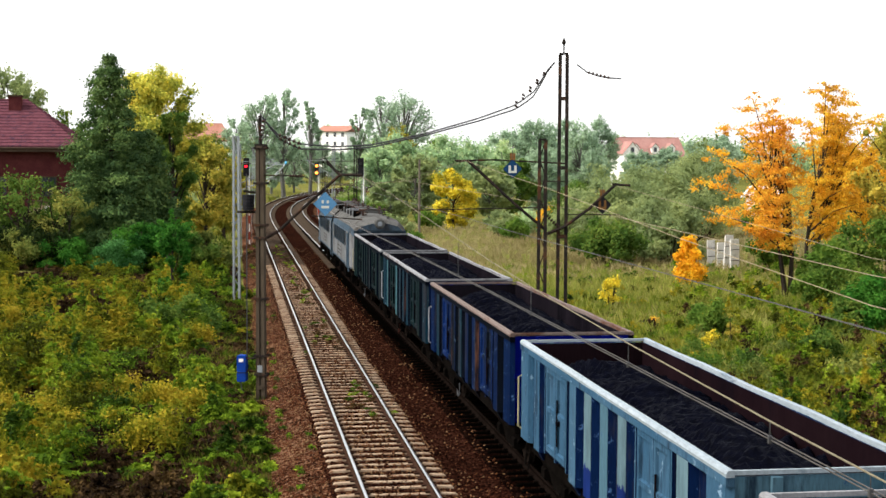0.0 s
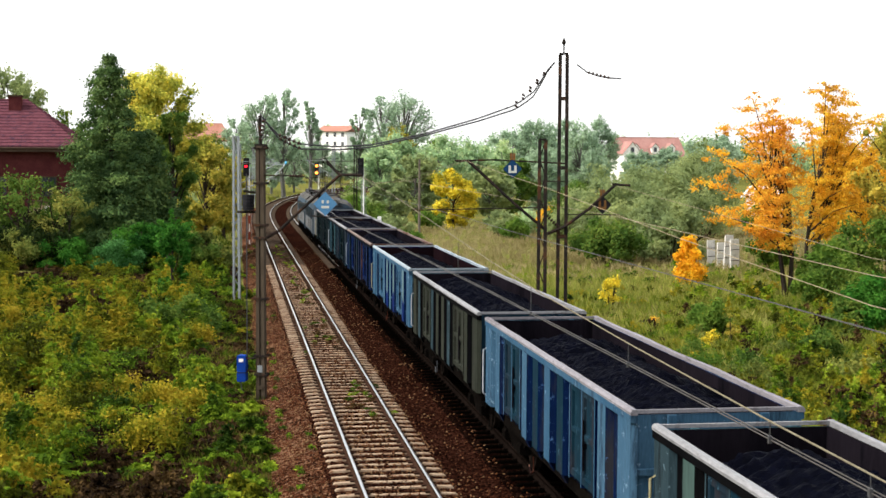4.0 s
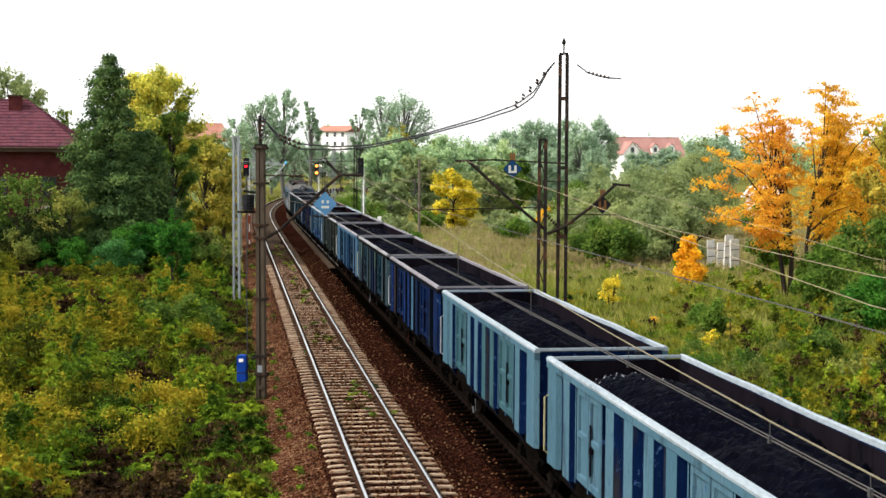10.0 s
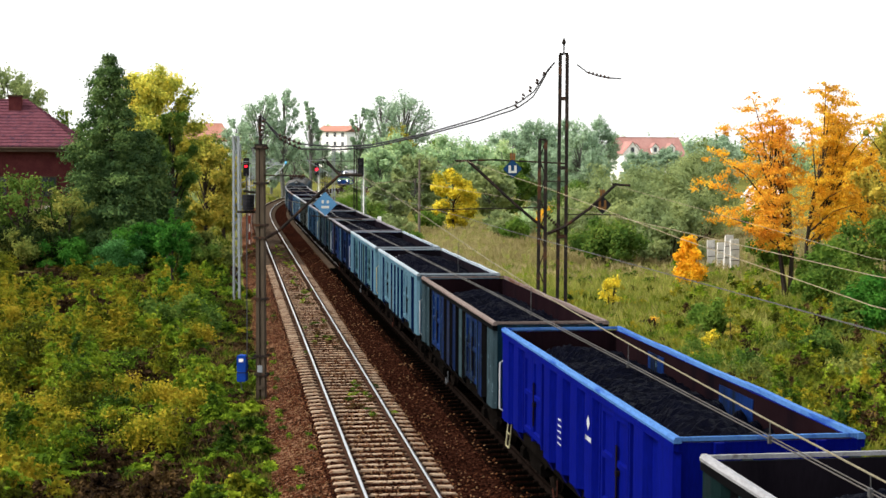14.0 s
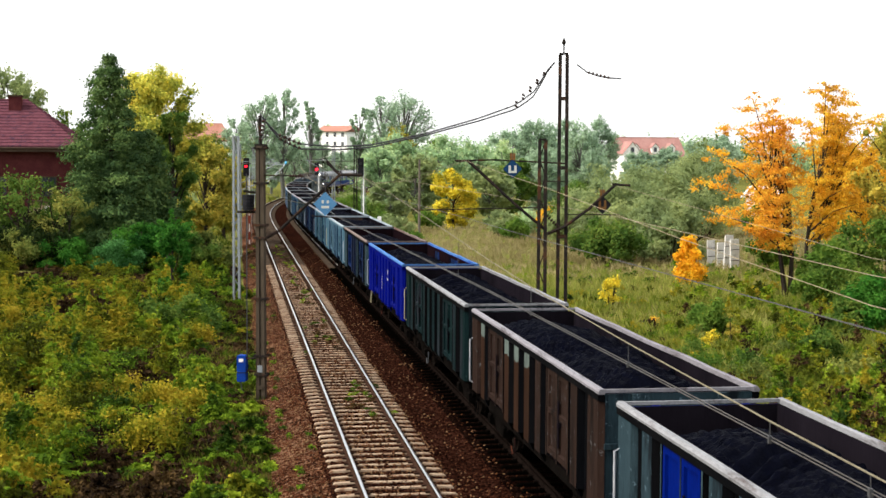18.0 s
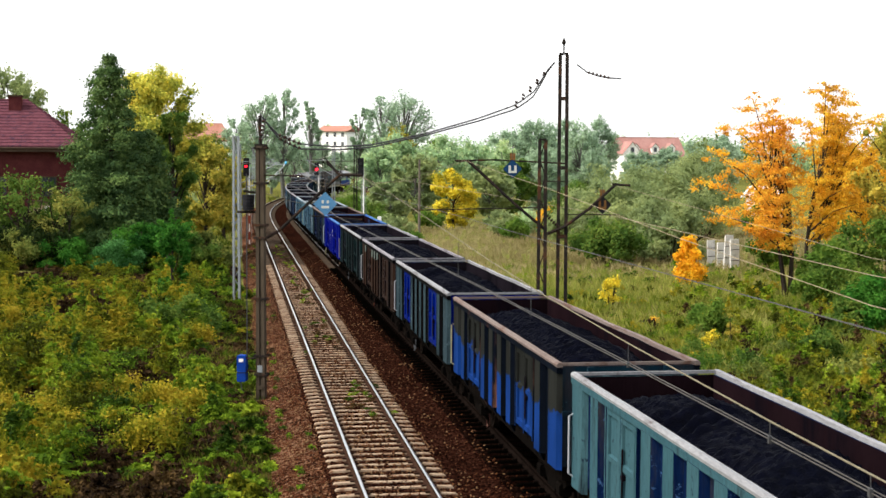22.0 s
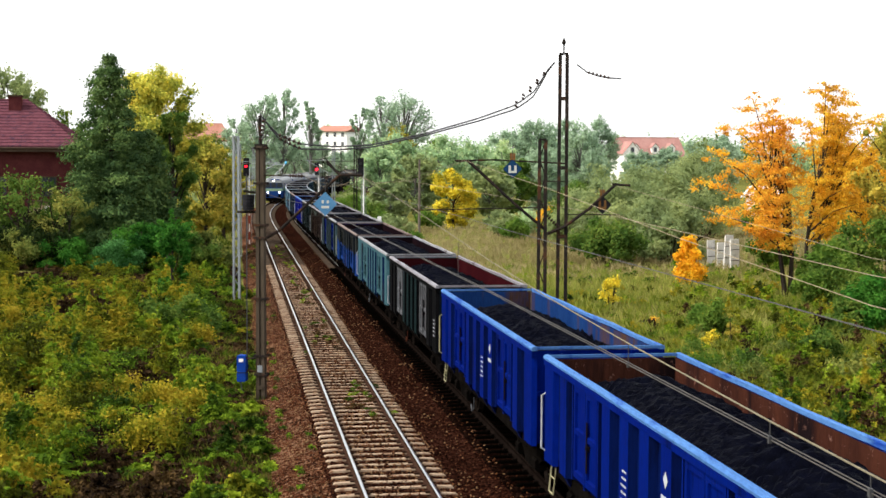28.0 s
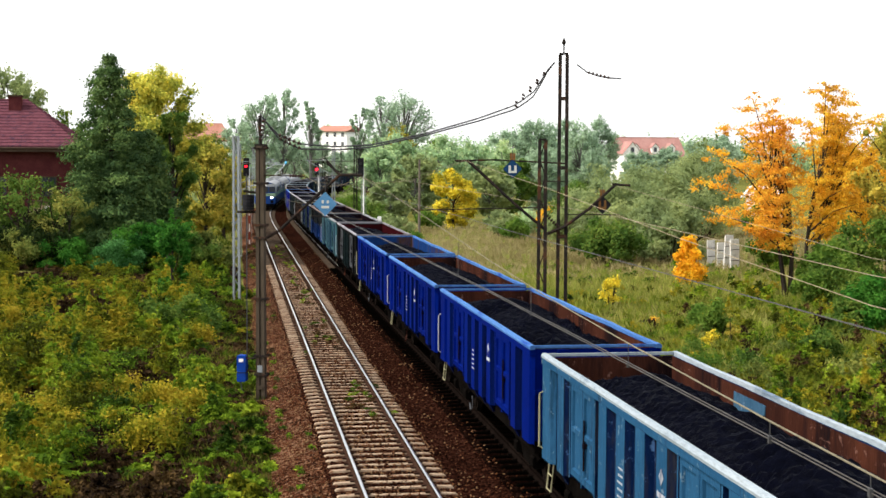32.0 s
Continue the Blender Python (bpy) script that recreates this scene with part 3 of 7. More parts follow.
    # a plain lozenge over a bar
    lg.add([(-0.004, 0.0, 0.27), (-0.004, 0.11, 0.40), (-0.004, 0.0, 0.53), (-0.004, -0.11, 0.40)], [(0, 1, 2, 3)])
    lg.box(-0.004, 0, -0.2, 0.2, 0.08, 0.16)
    G["emblem"] = lg.mesh("emblem")


MIRROR = Matrix.Diagonal((-1, -1, 1, 1))


def steel_paint(key, cols, wear, amount, wscale=1.3, rough=0.6, flake=None):
    if key not in M:
        grain = (1, 0.22, 1) if "rim" in key else (1, 1, 0.16)
        M[key] = surface("wagon_paint", cols, 0.9, 25, rough, 0.0, wear, amount, wscale, flake, 0.385, stretch=grain, relief=0.15)
    return M[key]


def smeared_paint(upper, lower, level, ragged=0.35):
    """Steel painted over in part: the lower paint ends at a ragged, slanting edge about level metres up."""
    m, nt, b = base_mat("smeared_wagon_paint")
    cols = []
    for c in (upper, lower):
        big = noise_node(nt, 1.6, 7, 0.7, (1, 1, 0.25))
        r = ramp_node(nt, [(0.3, tuple(v * 0.35 for v in c)), (0.5, c), (0.72, tuple(v * 1.5 for v in c))])
        nt.links.new(big.outputs[0], r.inputs[0])
        cols.append(r.outputs[0])
    co = nt.nodes.new("ShaderNodeTexCoord")
    sep = nt.nodes.new("ShaderNodeSeparateXYZ")
    nt.links.new(co.outputs["Object"], sep.inputs[0])
    edge = noise_node(nt, 1.1, 6, 0.65)
    low = nt.nodes.new("ShaderNodeMath")
    low.operation = "MULTIPLY_ADD"
    low.inputs[1].default_value = ragged * 4
    nt.links.new(edge.outputs[0], low.inputs[0])
    nt.links.new(sep.outputs[2], low.inputs[2])
    cut = nt.nodes.new("ShaderNodeMath")
    cut.operation = "GREATER_THAN"
    cut.inputs[1].default_value = level + ragged * 2
    nt.links.new(low.outputs[0], cut.inputs[0])
    nt.links.new(mix_node(nt, cols[1], cols[0], cut.outputs[0]), b.inputs["Base Color"])
    b.inputs["Roughness"].default_value, b.inputs["Specular IOR Level"].default_value = 0.62, 0.008
    return m


SOOT = (0.016, 0.017, 0.022)
RUST = (0.10, 0.045, 0.03)


def paints():
    p = steel_paint
    return {
        # near-black sheet colour that stands for shade between the ribs
        "recess_shade": p("p_recess_shade", [(0.0014, 0.0024, 0.0046), (0.0029, 0.0046, 0.0087)], RUST, 0.34),
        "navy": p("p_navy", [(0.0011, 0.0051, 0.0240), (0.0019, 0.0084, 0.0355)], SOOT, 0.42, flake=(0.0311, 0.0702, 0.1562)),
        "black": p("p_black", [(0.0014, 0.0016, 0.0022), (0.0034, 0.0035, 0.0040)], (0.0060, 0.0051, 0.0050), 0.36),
        "green_dark": p("p_green_dark", [(0.0024, 0.0076, 0.0085), (0.0041, 0.0111, 0.0117)], SOOT, 0.42, flake=(0.0204, 0.0378, 0.0423)),
        "teal_dark": p("p_teal_dark", [(0.0033, 0.0143, 0.0247), (0.0054, 0.0200, 0.0323)], SOOT, 0.44, flake=(0.0346, 0.0756, 0.1042)),
        "sky": p("p_sky", [(0.0188, 0.0563, 0.1045), (0.0411, 0.0891, 0.1412)], (0.0066, 0.0128, 0.0263), 0.40, 1.8, flake=(0.1451, 0.2191, 0.2972)),
        "azure": p("p_azure", [(0.0096, 0.0465, 0.1013), (0.0173, 0.0664, 0.1333)], (0.0046, 0.0111, 0.0267), 0.38, 1.6, flake=(0.0960, 0.1461, 0.1920)),
        "teal_pale": p("p_teal_pale", [(0.0211, 0.0584, 0.0745), (0.0353, 0.0810, 0.0955)], (0.0080, 0.0135, 0.0184), 0.38, 1.8, flake=(0.0113, 0.0218, 0.0343)),
        "pale": p("p_pale", [(0.0403, 0.0900, 0.1250), (0.0604, 0.1174, 0.1563)], (0.0116, 0.0225, 0.0373), 0.40, 1.8, flake=(0.0270, 0.0645, 0.1310)),
        "khaki": p("p_khaki", [(0.0177, 0.0209, 0.0160), (0.0283, 0.0318, 0.0257)], (0.0080, 0.0081, 0.0076), 0.42, 2.0, flake=(0.0172, 0.0128, 0.0083)),
        "grey_green": p("p_grey_green", [(0.0148, 0.0280, 0.0361), (0.0246, 0.0423, 0.0513)], (0.0058, 0.0083, 0.0107), 0.42, 2.0, flake=(0.0849, 0.1285, 0.1562)),
        "brown": p("p_brown", [(0.0153, 0.0091, 0.0074), (0.0251, 0.0149, 0.0115)], (0.0055, 0.0045, 0.0041), 0.42, 2.0, flake=(0.0691, 0.0713, 0.0744)),
        "blue": p("p_blue", [(0.0009, 0.0025, 0.0861), (0.0014, 0.0041, 0.1101)], (0.0016, 0.0027, 0.0287), 0.34, 1.2),
        "royal": p("p_royal", [(0.0003, 0.0045, 0.0819), (0.0004, 0.0069, 0.1025)], (0.0003, 0.0018, 0.0245), 0.36, 1.2),
        "blue_worn": p("p_blue_worn", [(0.0024, 0.0101, 0.0527), (0.0045, 0.0158, 0.0720)], (0.0039, 0.0057, 0.0085), 0.47, 1.6, flake=(0.0530, 0.0950, 0.1395)),
        "white_worn": p("p_white_worn", [(0.0535, 0.0570, 0.0635), (0.0744, 0.0786, 0.0865)], (0.0209, 0.0184, 0.0192), 0.42, 2.4),
        "rim_grey": p("p_rim_grey", [(0.1554, 0.1589, 0.1665), (0.2279, 0.2307, 0.2433)], (0.0678, 0.0550, 0.0540), 0.40, 2.2),
        "rim_pink": p("p_rim_pink", [(0.1449, 0.1350, 0.1455), (0.2082, 0.2045, 0.2269)], (0.0635, 0.0537, 0.0572), 0.40, 2.2),
        "rim_rust": p("p_rim_rust", [(0.1143, 0.0878, 0.0787), (0.1525, 0.1231, 0.1137)], (0.0762, 0.0351, 0.0223), 0.42, 1.6),
        "rim_pale": p("p_rim_pale", [(0.2025, 0.2428, 0.2730), (0.2554, 0.2945, 0.3235)], (0.0704, 0.1027, 0.1416), 0.36, 2.2),
        "rim_blue": p("p_rim_blue", [(0.0431, 0.1092, 0.2793), (0.0603, 0.1455, 0.3291)], (0.0086, 0.0364, 0.2093), 0.42, 2.0),
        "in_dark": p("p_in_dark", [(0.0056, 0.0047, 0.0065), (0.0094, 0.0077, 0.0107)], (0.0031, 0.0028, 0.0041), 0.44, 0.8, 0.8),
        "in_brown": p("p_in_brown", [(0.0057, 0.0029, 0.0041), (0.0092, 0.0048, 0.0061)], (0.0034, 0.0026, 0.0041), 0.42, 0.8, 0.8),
        "in_rust": p("p_in_rust", [(0.0166, 0.0066, 0.0056), (0.0544, 0.0186, 0.0112)], (0.0077, 0.0049, 0.0056), 0.46, 0.7, 0.8, flake=(0.1280, 0.0655, 0.0504)),
        "in_red": p("p_in_red", [(0.0180, 0.0025, 0.0039), (0.0270, 0.0046, 0.0058)], (0.0072, 0.0035, 0.0039), 0.38, 0.7, 0.8),
        "in_blue": p("p_in_blue", [(0.0048, 0.0193, 0.0840), (0.0088, 0.0300, 0.1064)], (0.0520, 0.0279, 0.0168), 0.45, 0.6, 0.8),
        "mark": p("p_mark", [(0.2652, 0.2808, 0.3120), (0.3588, 0.3744, 0.4056)], (0.0780, 0.0858, 0.1248), 0.40, 2.2),
        "black_on_blue": smeared_paint((0.011, 0.012, 0.011), (0.0045, 0.022, 0.105), 2.1),
        "brown_patched": smeared_paint((0.070, 0.088, 0.080), (0.019, 0.0095, 0.006), 2.62, 0.12),
        "sky_on_blue": smeared_paint((0.075, 0.125, 0.150), (0.006, 0.016, 0.085), 1.75),
        "teal_flaked": smeared_paint((0.035, 0.060, 0.055), (0.012, 0.016, 0.030), 2.2),
        # royal darkened by more than half: recess shade put into the paint
        "royal_shaded": p("p_royal_shaded", [(0.0006, 0.0030, 0.030), (0.0010, 0.0050, 0.042)], (0.0010, 0.0020, 0.012), 0.40, 1.2),
        "yellow": surface("step_yellow", [(0.22, 0.20, 0.11), (0.30, 0.28, 0.18)], 3, 30, 0.6),
    }


P = paints()
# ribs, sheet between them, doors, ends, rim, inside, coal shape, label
# most sheets are darker than their ribs: shade in the recesses, painted
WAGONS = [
    ("green_dark", "recess_shade", "green_dark", "green_dark", "rim_grey", "in_dark", 0, "dark green open coal wagon with grey rim, full of coal"),
    (("teal_dark", "green_dark", "teal_dark", "teal_pale"), "recess_shade", "green_dark", "navy", "rim_grey", "in_dark", 1, "dark teal worn open coal wagon with grey rim"),
    (("navy", "blue_worn", "teal_dark", "sky"), "recess_shade", "blue_worn", "blue", "rim_rust", "in_dark", 0, "worn blue open coal wagon with a tan rusty rim"),
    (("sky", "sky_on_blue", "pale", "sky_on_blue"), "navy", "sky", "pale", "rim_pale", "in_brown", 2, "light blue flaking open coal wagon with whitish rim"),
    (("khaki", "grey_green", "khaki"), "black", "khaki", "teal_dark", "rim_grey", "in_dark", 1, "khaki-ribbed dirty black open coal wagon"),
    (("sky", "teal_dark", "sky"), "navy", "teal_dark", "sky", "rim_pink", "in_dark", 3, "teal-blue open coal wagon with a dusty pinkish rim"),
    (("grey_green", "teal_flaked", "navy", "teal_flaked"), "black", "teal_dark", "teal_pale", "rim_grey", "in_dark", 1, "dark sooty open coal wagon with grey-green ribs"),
    (("blue_worn", "navy", "blue_worn", "sky", "brown"), "recess_shade", "navy", "blue_worn", "rim_pink", "in_dark", 0, "dark blue open coal wagon with rust spots and pinkish rim"),
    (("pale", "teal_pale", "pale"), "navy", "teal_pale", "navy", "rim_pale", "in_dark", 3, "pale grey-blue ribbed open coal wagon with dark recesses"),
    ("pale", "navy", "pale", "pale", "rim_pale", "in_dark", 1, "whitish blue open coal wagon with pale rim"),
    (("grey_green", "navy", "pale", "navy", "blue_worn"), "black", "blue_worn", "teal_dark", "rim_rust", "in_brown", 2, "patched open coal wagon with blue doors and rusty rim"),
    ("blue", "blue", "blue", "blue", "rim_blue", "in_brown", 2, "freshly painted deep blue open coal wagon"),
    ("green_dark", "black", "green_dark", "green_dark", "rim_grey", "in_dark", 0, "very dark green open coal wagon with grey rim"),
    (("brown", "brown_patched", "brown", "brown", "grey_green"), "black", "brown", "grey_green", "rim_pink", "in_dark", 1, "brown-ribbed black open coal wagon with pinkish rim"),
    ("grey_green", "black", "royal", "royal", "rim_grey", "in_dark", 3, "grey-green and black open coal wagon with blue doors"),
    ("black_on_blue", "recess_shade", "black_on_blue", "teal_dark", "rim_rust", "in_brown", 0, "sooty black open coal wagon with blue smeared paint"),
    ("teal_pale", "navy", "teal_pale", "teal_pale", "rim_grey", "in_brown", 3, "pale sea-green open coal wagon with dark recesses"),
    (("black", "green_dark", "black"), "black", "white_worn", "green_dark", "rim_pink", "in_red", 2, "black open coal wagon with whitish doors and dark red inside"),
    ("royal", "royal_shaded", "royal", "royal", "rim_blue", "in_blue", 2, "bright blue open coal wagon with blue flaking inside"),
    ("royal", "royal_shaded", "royal", "royal", "rim_blue", "in_rust", 0, "bright blue open coal wagon with rust-brown inside"),
    ("royal", "royal_shaded", "royal", "royal", "rim_blue", "in_rust", 3, "bright blue open coal wagon with brown inside"),
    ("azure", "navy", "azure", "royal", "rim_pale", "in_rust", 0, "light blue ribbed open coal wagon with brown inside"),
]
CLEAN = {11, 18, 19, 20, 21}


def build_wagon(i, spec):
    rib, sheet, door, endc, rim, inner, coal, lab = spec
    w = thing("coal_wagon", pose(0, 0, 0), lab, "freight wagon", "coal train wagons")
    rng = random.Random(i)
    first = rib[0] if isinstance(rib, tuple) else rib
    for flip in (Matrix(), MIRROR):
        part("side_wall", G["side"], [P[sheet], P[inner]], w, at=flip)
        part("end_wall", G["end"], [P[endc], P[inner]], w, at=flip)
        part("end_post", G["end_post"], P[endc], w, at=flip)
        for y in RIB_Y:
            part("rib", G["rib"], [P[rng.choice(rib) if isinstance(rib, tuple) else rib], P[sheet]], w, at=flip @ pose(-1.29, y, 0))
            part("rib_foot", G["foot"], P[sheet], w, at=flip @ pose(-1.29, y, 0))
        # elsewhere the chord takes the dark sheet colour: shade under the rim
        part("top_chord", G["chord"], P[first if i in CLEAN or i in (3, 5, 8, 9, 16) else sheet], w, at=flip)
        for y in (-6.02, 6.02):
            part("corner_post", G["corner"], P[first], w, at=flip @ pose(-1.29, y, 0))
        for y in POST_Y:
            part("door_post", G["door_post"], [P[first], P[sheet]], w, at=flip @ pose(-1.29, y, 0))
        for k, y in enumerate(DOOR_Y):
            d = part("side_door", G["door"], P[door], w, at=flip @ pose(-1.29, y, 0))
            if k % 2 == 0:
                part("door_latch", G["latch"], P["in_dark"], d)
        for x in (-0.875, 0.875):
            part("buffer", G["buffer"], M["steel_dark"], w, at=flip @ pose(x, 0, 0))
        part("foot_step", G["step"], P["yellow"] if i in CLEAN else M["steel_dark"], w, at=flip)
        part("handrail", G["handrail"], P["mark"] if i % 3 else P["yellow"], w, "pale handrail", at=flip)
        part("brake_lever", G["brake_wheel"], P["in_rust"] if i % 2 else P["white_worn"], w, at=flip)
        if i in CLEAN:
            part("stencil_marking", G["marking"], P["mark"], w, "white stencilled marking", at=flip @ pose(-1.4165, 0.38 if i != 18 else -0.72, 1.62))
            part("emblem", G["emblem"], P["mark"], w, "white emblem", at=flip @ pose(-1.4165, -1.66, 2.05))
        if i == 17:
            part("stencil_marking", G["marking"], P["mark"], w, "white stencilled marking", at=flip @ pose(-1.4065, -6.2, 1.55))
    part("top_rim", G["rim"], P[rim], w, "worn pressed-steel rim")
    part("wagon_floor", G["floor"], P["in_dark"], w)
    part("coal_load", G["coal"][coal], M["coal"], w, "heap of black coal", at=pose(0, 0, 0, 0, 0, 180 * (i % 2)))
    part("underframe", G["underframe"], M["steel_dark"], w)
    # repair plates on the inside of the far wall
    for y, wide in {11: ((3.2, 1.1), (-1.6, 1.7)), 21: ((2.0, 1.5),)}.get(i, ()):
        part("repair_plate", Shape().box(1.240, 1.256, y - wide / 2, y + wide / 2, 2.35, 2.92), P["blue_worn"] if i == 11 else P["sky"], w, "blue repair plate on the inner wall")
    if i == 9:
        top = np.array([v.co for v in G["coal"][coal].vertices]) * np.array([-1, -1, 1])
        fl = Shape()
        for k in range(150):
            x, y = rng.gauss(-0.35, 0.5), rng.gauss(4.9, 0.5)
            if abs(x) > 1.2 or y > 6.3:
                continue
            q = rng.uniform(0.006, 0.016)
            z = float(top[np.argmin((top[:, 0] - x) ** 2 + (top[:, 1] - y) ** 2), 2])
            fl.tube([(x, y, z - q), (x + q * 0.3, y, z + q * 0.2), (x, y, z + q * 0.9)], [q * 0.9, q * 1.2, q * 0.4], 5)
        tagged(part("pale_stones", fl, P["mark"], w, "pale stones strewn on the coal"), kind="stuff")
    sets = []
    for y in (-4.5, 4.5):
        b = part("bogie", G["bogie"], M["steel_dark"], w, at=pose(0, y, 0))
        for q in (-0.9, 0.9):
            sets.append(part("wheelset", G["wheelset"], M["wheel"], b, at=pose(0, q, 0.46)))
    return w, sets


wagon_meshes()
TRAIN = [build_wagon(i, spec) for i, spec in enumerate(WAGONS)]


# ---- engines ----
def insulators(sh, a, b, n, r=0.06):
    a, b = Vector(a), Vector(b)
    for i in range(n):
        f = (i + 0.5) / n
        d = (b - a).normalized() * 0.035
        p = a.lerp(b, f)
        sh.tube([p - d, p, p + d], [r * 0.4, r, r * 0.4], 8)
    return sh


def hull(prof, stations, mi_of=None):
    """A vehicle body: profile (x, z) scaled at stations (y, half-width factor, height drop of the top)."""
    sh = Shape()
    n, vs, fs, ms = len(prof), [], [], []
    for y, kx, kz in stations:
        vs += [(x * kx, y, z if z < 2.0 else 2.0 + (z - 2.0) * kz) for x, z in prof]
    for j in range(len(stations) - 1):
        for i in range(n):
            a, b = j * n + i, j * n + (i + 1) % n
            fs.append((a, a + n, b + n, b))
            ms.append(mi_of[i] if mi_of else 0)
    sh.add(vs, fs)
    sh.m = ms
    e = len(stations) - 1
    sh.f += [tuple(range(n)), tuple(reversed(range(e * n, e * n + n)))]
    sh.m += [0, 0]
    return sh


M["loco_grey"] = surface("loco_grey_paint", [(0.0973, 0.1024, 0.1084), (0.1414, 0.1479, 0.1555)], 0.9, 25, 0.55, 0, (0.0486, 0.0455, 0.0471), 0.42, 1.3, stretch=(0.3672, 0.4036, 0.1884), relief=0.1)
M["loco_blue"] = surface("loco_blue_paint", [(0.0343, 0.0561, 0.0792), (0.0502, 0.0739, 0.0990)], 0.9, 25, 0.55, 0, (0.0238, 0.0255, 0.0297), 0.42, 1.3, stretch=(0.2640, 0.2550, 0.0990), relief=0.1)
M["loco_roof"] = surface("loco_roof_paint", [(0.0667, 0.0668, 0.0659), (0.1001, 0.1001, 0.0963)], 0.8, 25, 0.7, 0, (0.0334, 0.0301, 0.0273), 0.44, 1.1, relief=0.1)
M["emu_pale"] = surface("faded_cream_stripe", [(0.32, 0.33, 0.33), (0.42, 0.43, 0.42)], 1.5, 25, 0.6, relief=0.05)
M["pit_glass"] = surface("grimy_dark_glass", [(0.008, 0.010, 0.014), (0.016, 0.019, 0.025)], 1.2, 25, 0.35, relief=0.05)
# pale screens: the sky's reflection put into the glass colour
M["screen_glass"] = glass_mat("cab_screen_glass", (0.20, 0.225, 0.25))
BODY = [(-1.45, 1.22), (-1.48, 1.3), (-1.48, 2.35), (-1.46, 3.05), (-1.38, 3.35), (-1.05, 3.68), (-0.5, 3.85), (0, 3.88), (0.5, 3.85), (1.05, 3.68), (1.38, 3.35), (1.46, 3.05), (1.48, 2.35), (1.48, 1.3), (1.45, 1.22)]
BODY_M = [0, 0, 0, 1, 2, 2, 2, 2, 2, 2, 1, 0, 0, 0, 0]


def build_loco_section(front):
    """One half of the double engine; the cab is at +y on the leading half, at -y on the other."""
    e = thing("electric_locomotive", pose(0, 0, 0), "weathered grey and blue electric locomotive heading the coal train", "locomotive", "double locomotive")
    k = 1 if front else -1
    st = [(-6.75 * k, 1, 1), (5.2 * k, 1, 1), (5.9 * k, 0.99, 0.975), (6.4 * k, 0.96, 0.93), (6.85 * k, 0.90, 0.84)]
    if k < 0:
        st = st[::-1]
    body = hull(BODY, st, BODY_M)
    body.m[-2:] = [3, 1] if front else [1, 3]
    part("body", body, [M["loco_grey"], M["loco_blue"], M["loco_roof"], M["steel_dark"]], e)
    part("gangway", Shape().bar(-0.5, 0.5, -0.3, 0.3, 1.0, 3.0, 0.05), M["black_paint"], e, "dark rubber gangway between the halves", at=pose(0, -7.0 * k, 0))
    part("blue_eaves", Shape().sweep([(-0.03, -0.07), (0.03, -0.07), (0.03, 0.07), (-0.03, 0.07)], [(-1.32, 6.87 * k, 3.14), (1.32, 6.87 * k, 3.14)]), M["loco_blue"], e, "blue band below the roof dome")
    for sx in (-1, 1):
        part("corner_strip", Shape().box(-0.02, 0.02, -0.16, 0.16, 1.0, 3.05), M["loco_blue"], e, "blue strip at the body's end", at=pose(sx * 1.49, -6.55 * k, 0))
        part("corner_strip", Shape().box(-0.02, 0.02, -0.22, 0.22, 1.0, 3.05), M["loco_blue"], e, "blue strip at the body's end", at=pose(sx * 1.485, 5.35 * k, 0))
        part("louvre", Shape().box(-0.02, 0.02, -1.2, 1.2, 1.55, 1.6).box(-0.02, 0.02, -1.2, 1.2, 1.75, 1.8).box(-0.02, 0.02, -1.2, 1.2, 1.95, 2.0), M["loco_roof"], e, at=pose(sx * 1.49, -1.0 * k, 0))
    for sx in (-1, 1):
        for y in (-4.6, -3.1, -1.6, -0.1, 1.4, 2.9):
            win = part("side_window", Shape().bar(-0.035, 0.035, -0.46, 0.46, 2.28, 3.0, 0.01), M["pit_glass"], e, "dark side window", at=pose(sx * 1.478, y * k, 0))
            part("window_frame", Shape().box(-0.045, 0.045, -0.50, -0.46, 2.24, 3.04).box(-0.045, 0.045, 0.46, 0.50, 2.24, 3.04).box(-0.045, 0.045, -0.46, 0.46, 3.0, 3.04).box(-0.045, 0.045, -0.46, 0.46, 2.24, 2.28), M["loco_blue"], win)
        part("cab_door", Shape().bar(-0.02, 0.02, -0.34, 0.34, 1.15, 2.95, 0.01), M["loco_blue"], e, at=pose(sx * 1.485, 4.5 * k, 0))
        part("handrail", Shape().tube([(sx * 1.53, 4.0 * k, 1.2), (sx * 1.53, 4.0 * k, 2.3)], 0.02), M["galvanised"], e)
        part("windscreen", Shape().bar(-0.5, 0.5, -0.03, 0.03, 2.45, 3.05, 0.02), M["screen_glass"], e, "cab windscreen with sky reflection put into its pale colour", at=pose(sx * 0.62, 6.86 * k, 0))
        lamp = part("headlight", Shape().tube([(0, 0, 0), (0, 0.12 * k, 0)], 0.14, 12), M["white_paint"], e, at=pose(sx * 0.95, 6.74 * k, 1.45))
        part("lens", Shape().tube([(0, 0.12 * k, 0), (0, 0.14 * k, 0)], 0.11, 12), M["window"], lamp)
        for y in (1, -1):
            part("buffer", G["buffer"], M["steel_dark"], e, at=pose(sx * 0.875, -0.1 * y, 0, 0, 0, 0 if y > 0 else 180))
    part("waist_band", Shape().box(-1.50, -1.48, -6.7, 6.7, 1.24, 1.32).box(1.48, 1.50, -6.7, 6.7, 1.24, 1.32), M["loco_blue"], e)
    for y in (-4.8, -2.2, 0.4):
        part("roof_vent", Shape().bar(-0.75, 0.75, y * k - 0.6, y * k + 0.6, 3.8, 4.02, 0.05), M["loco_roof"], e)
    bus = Shape()
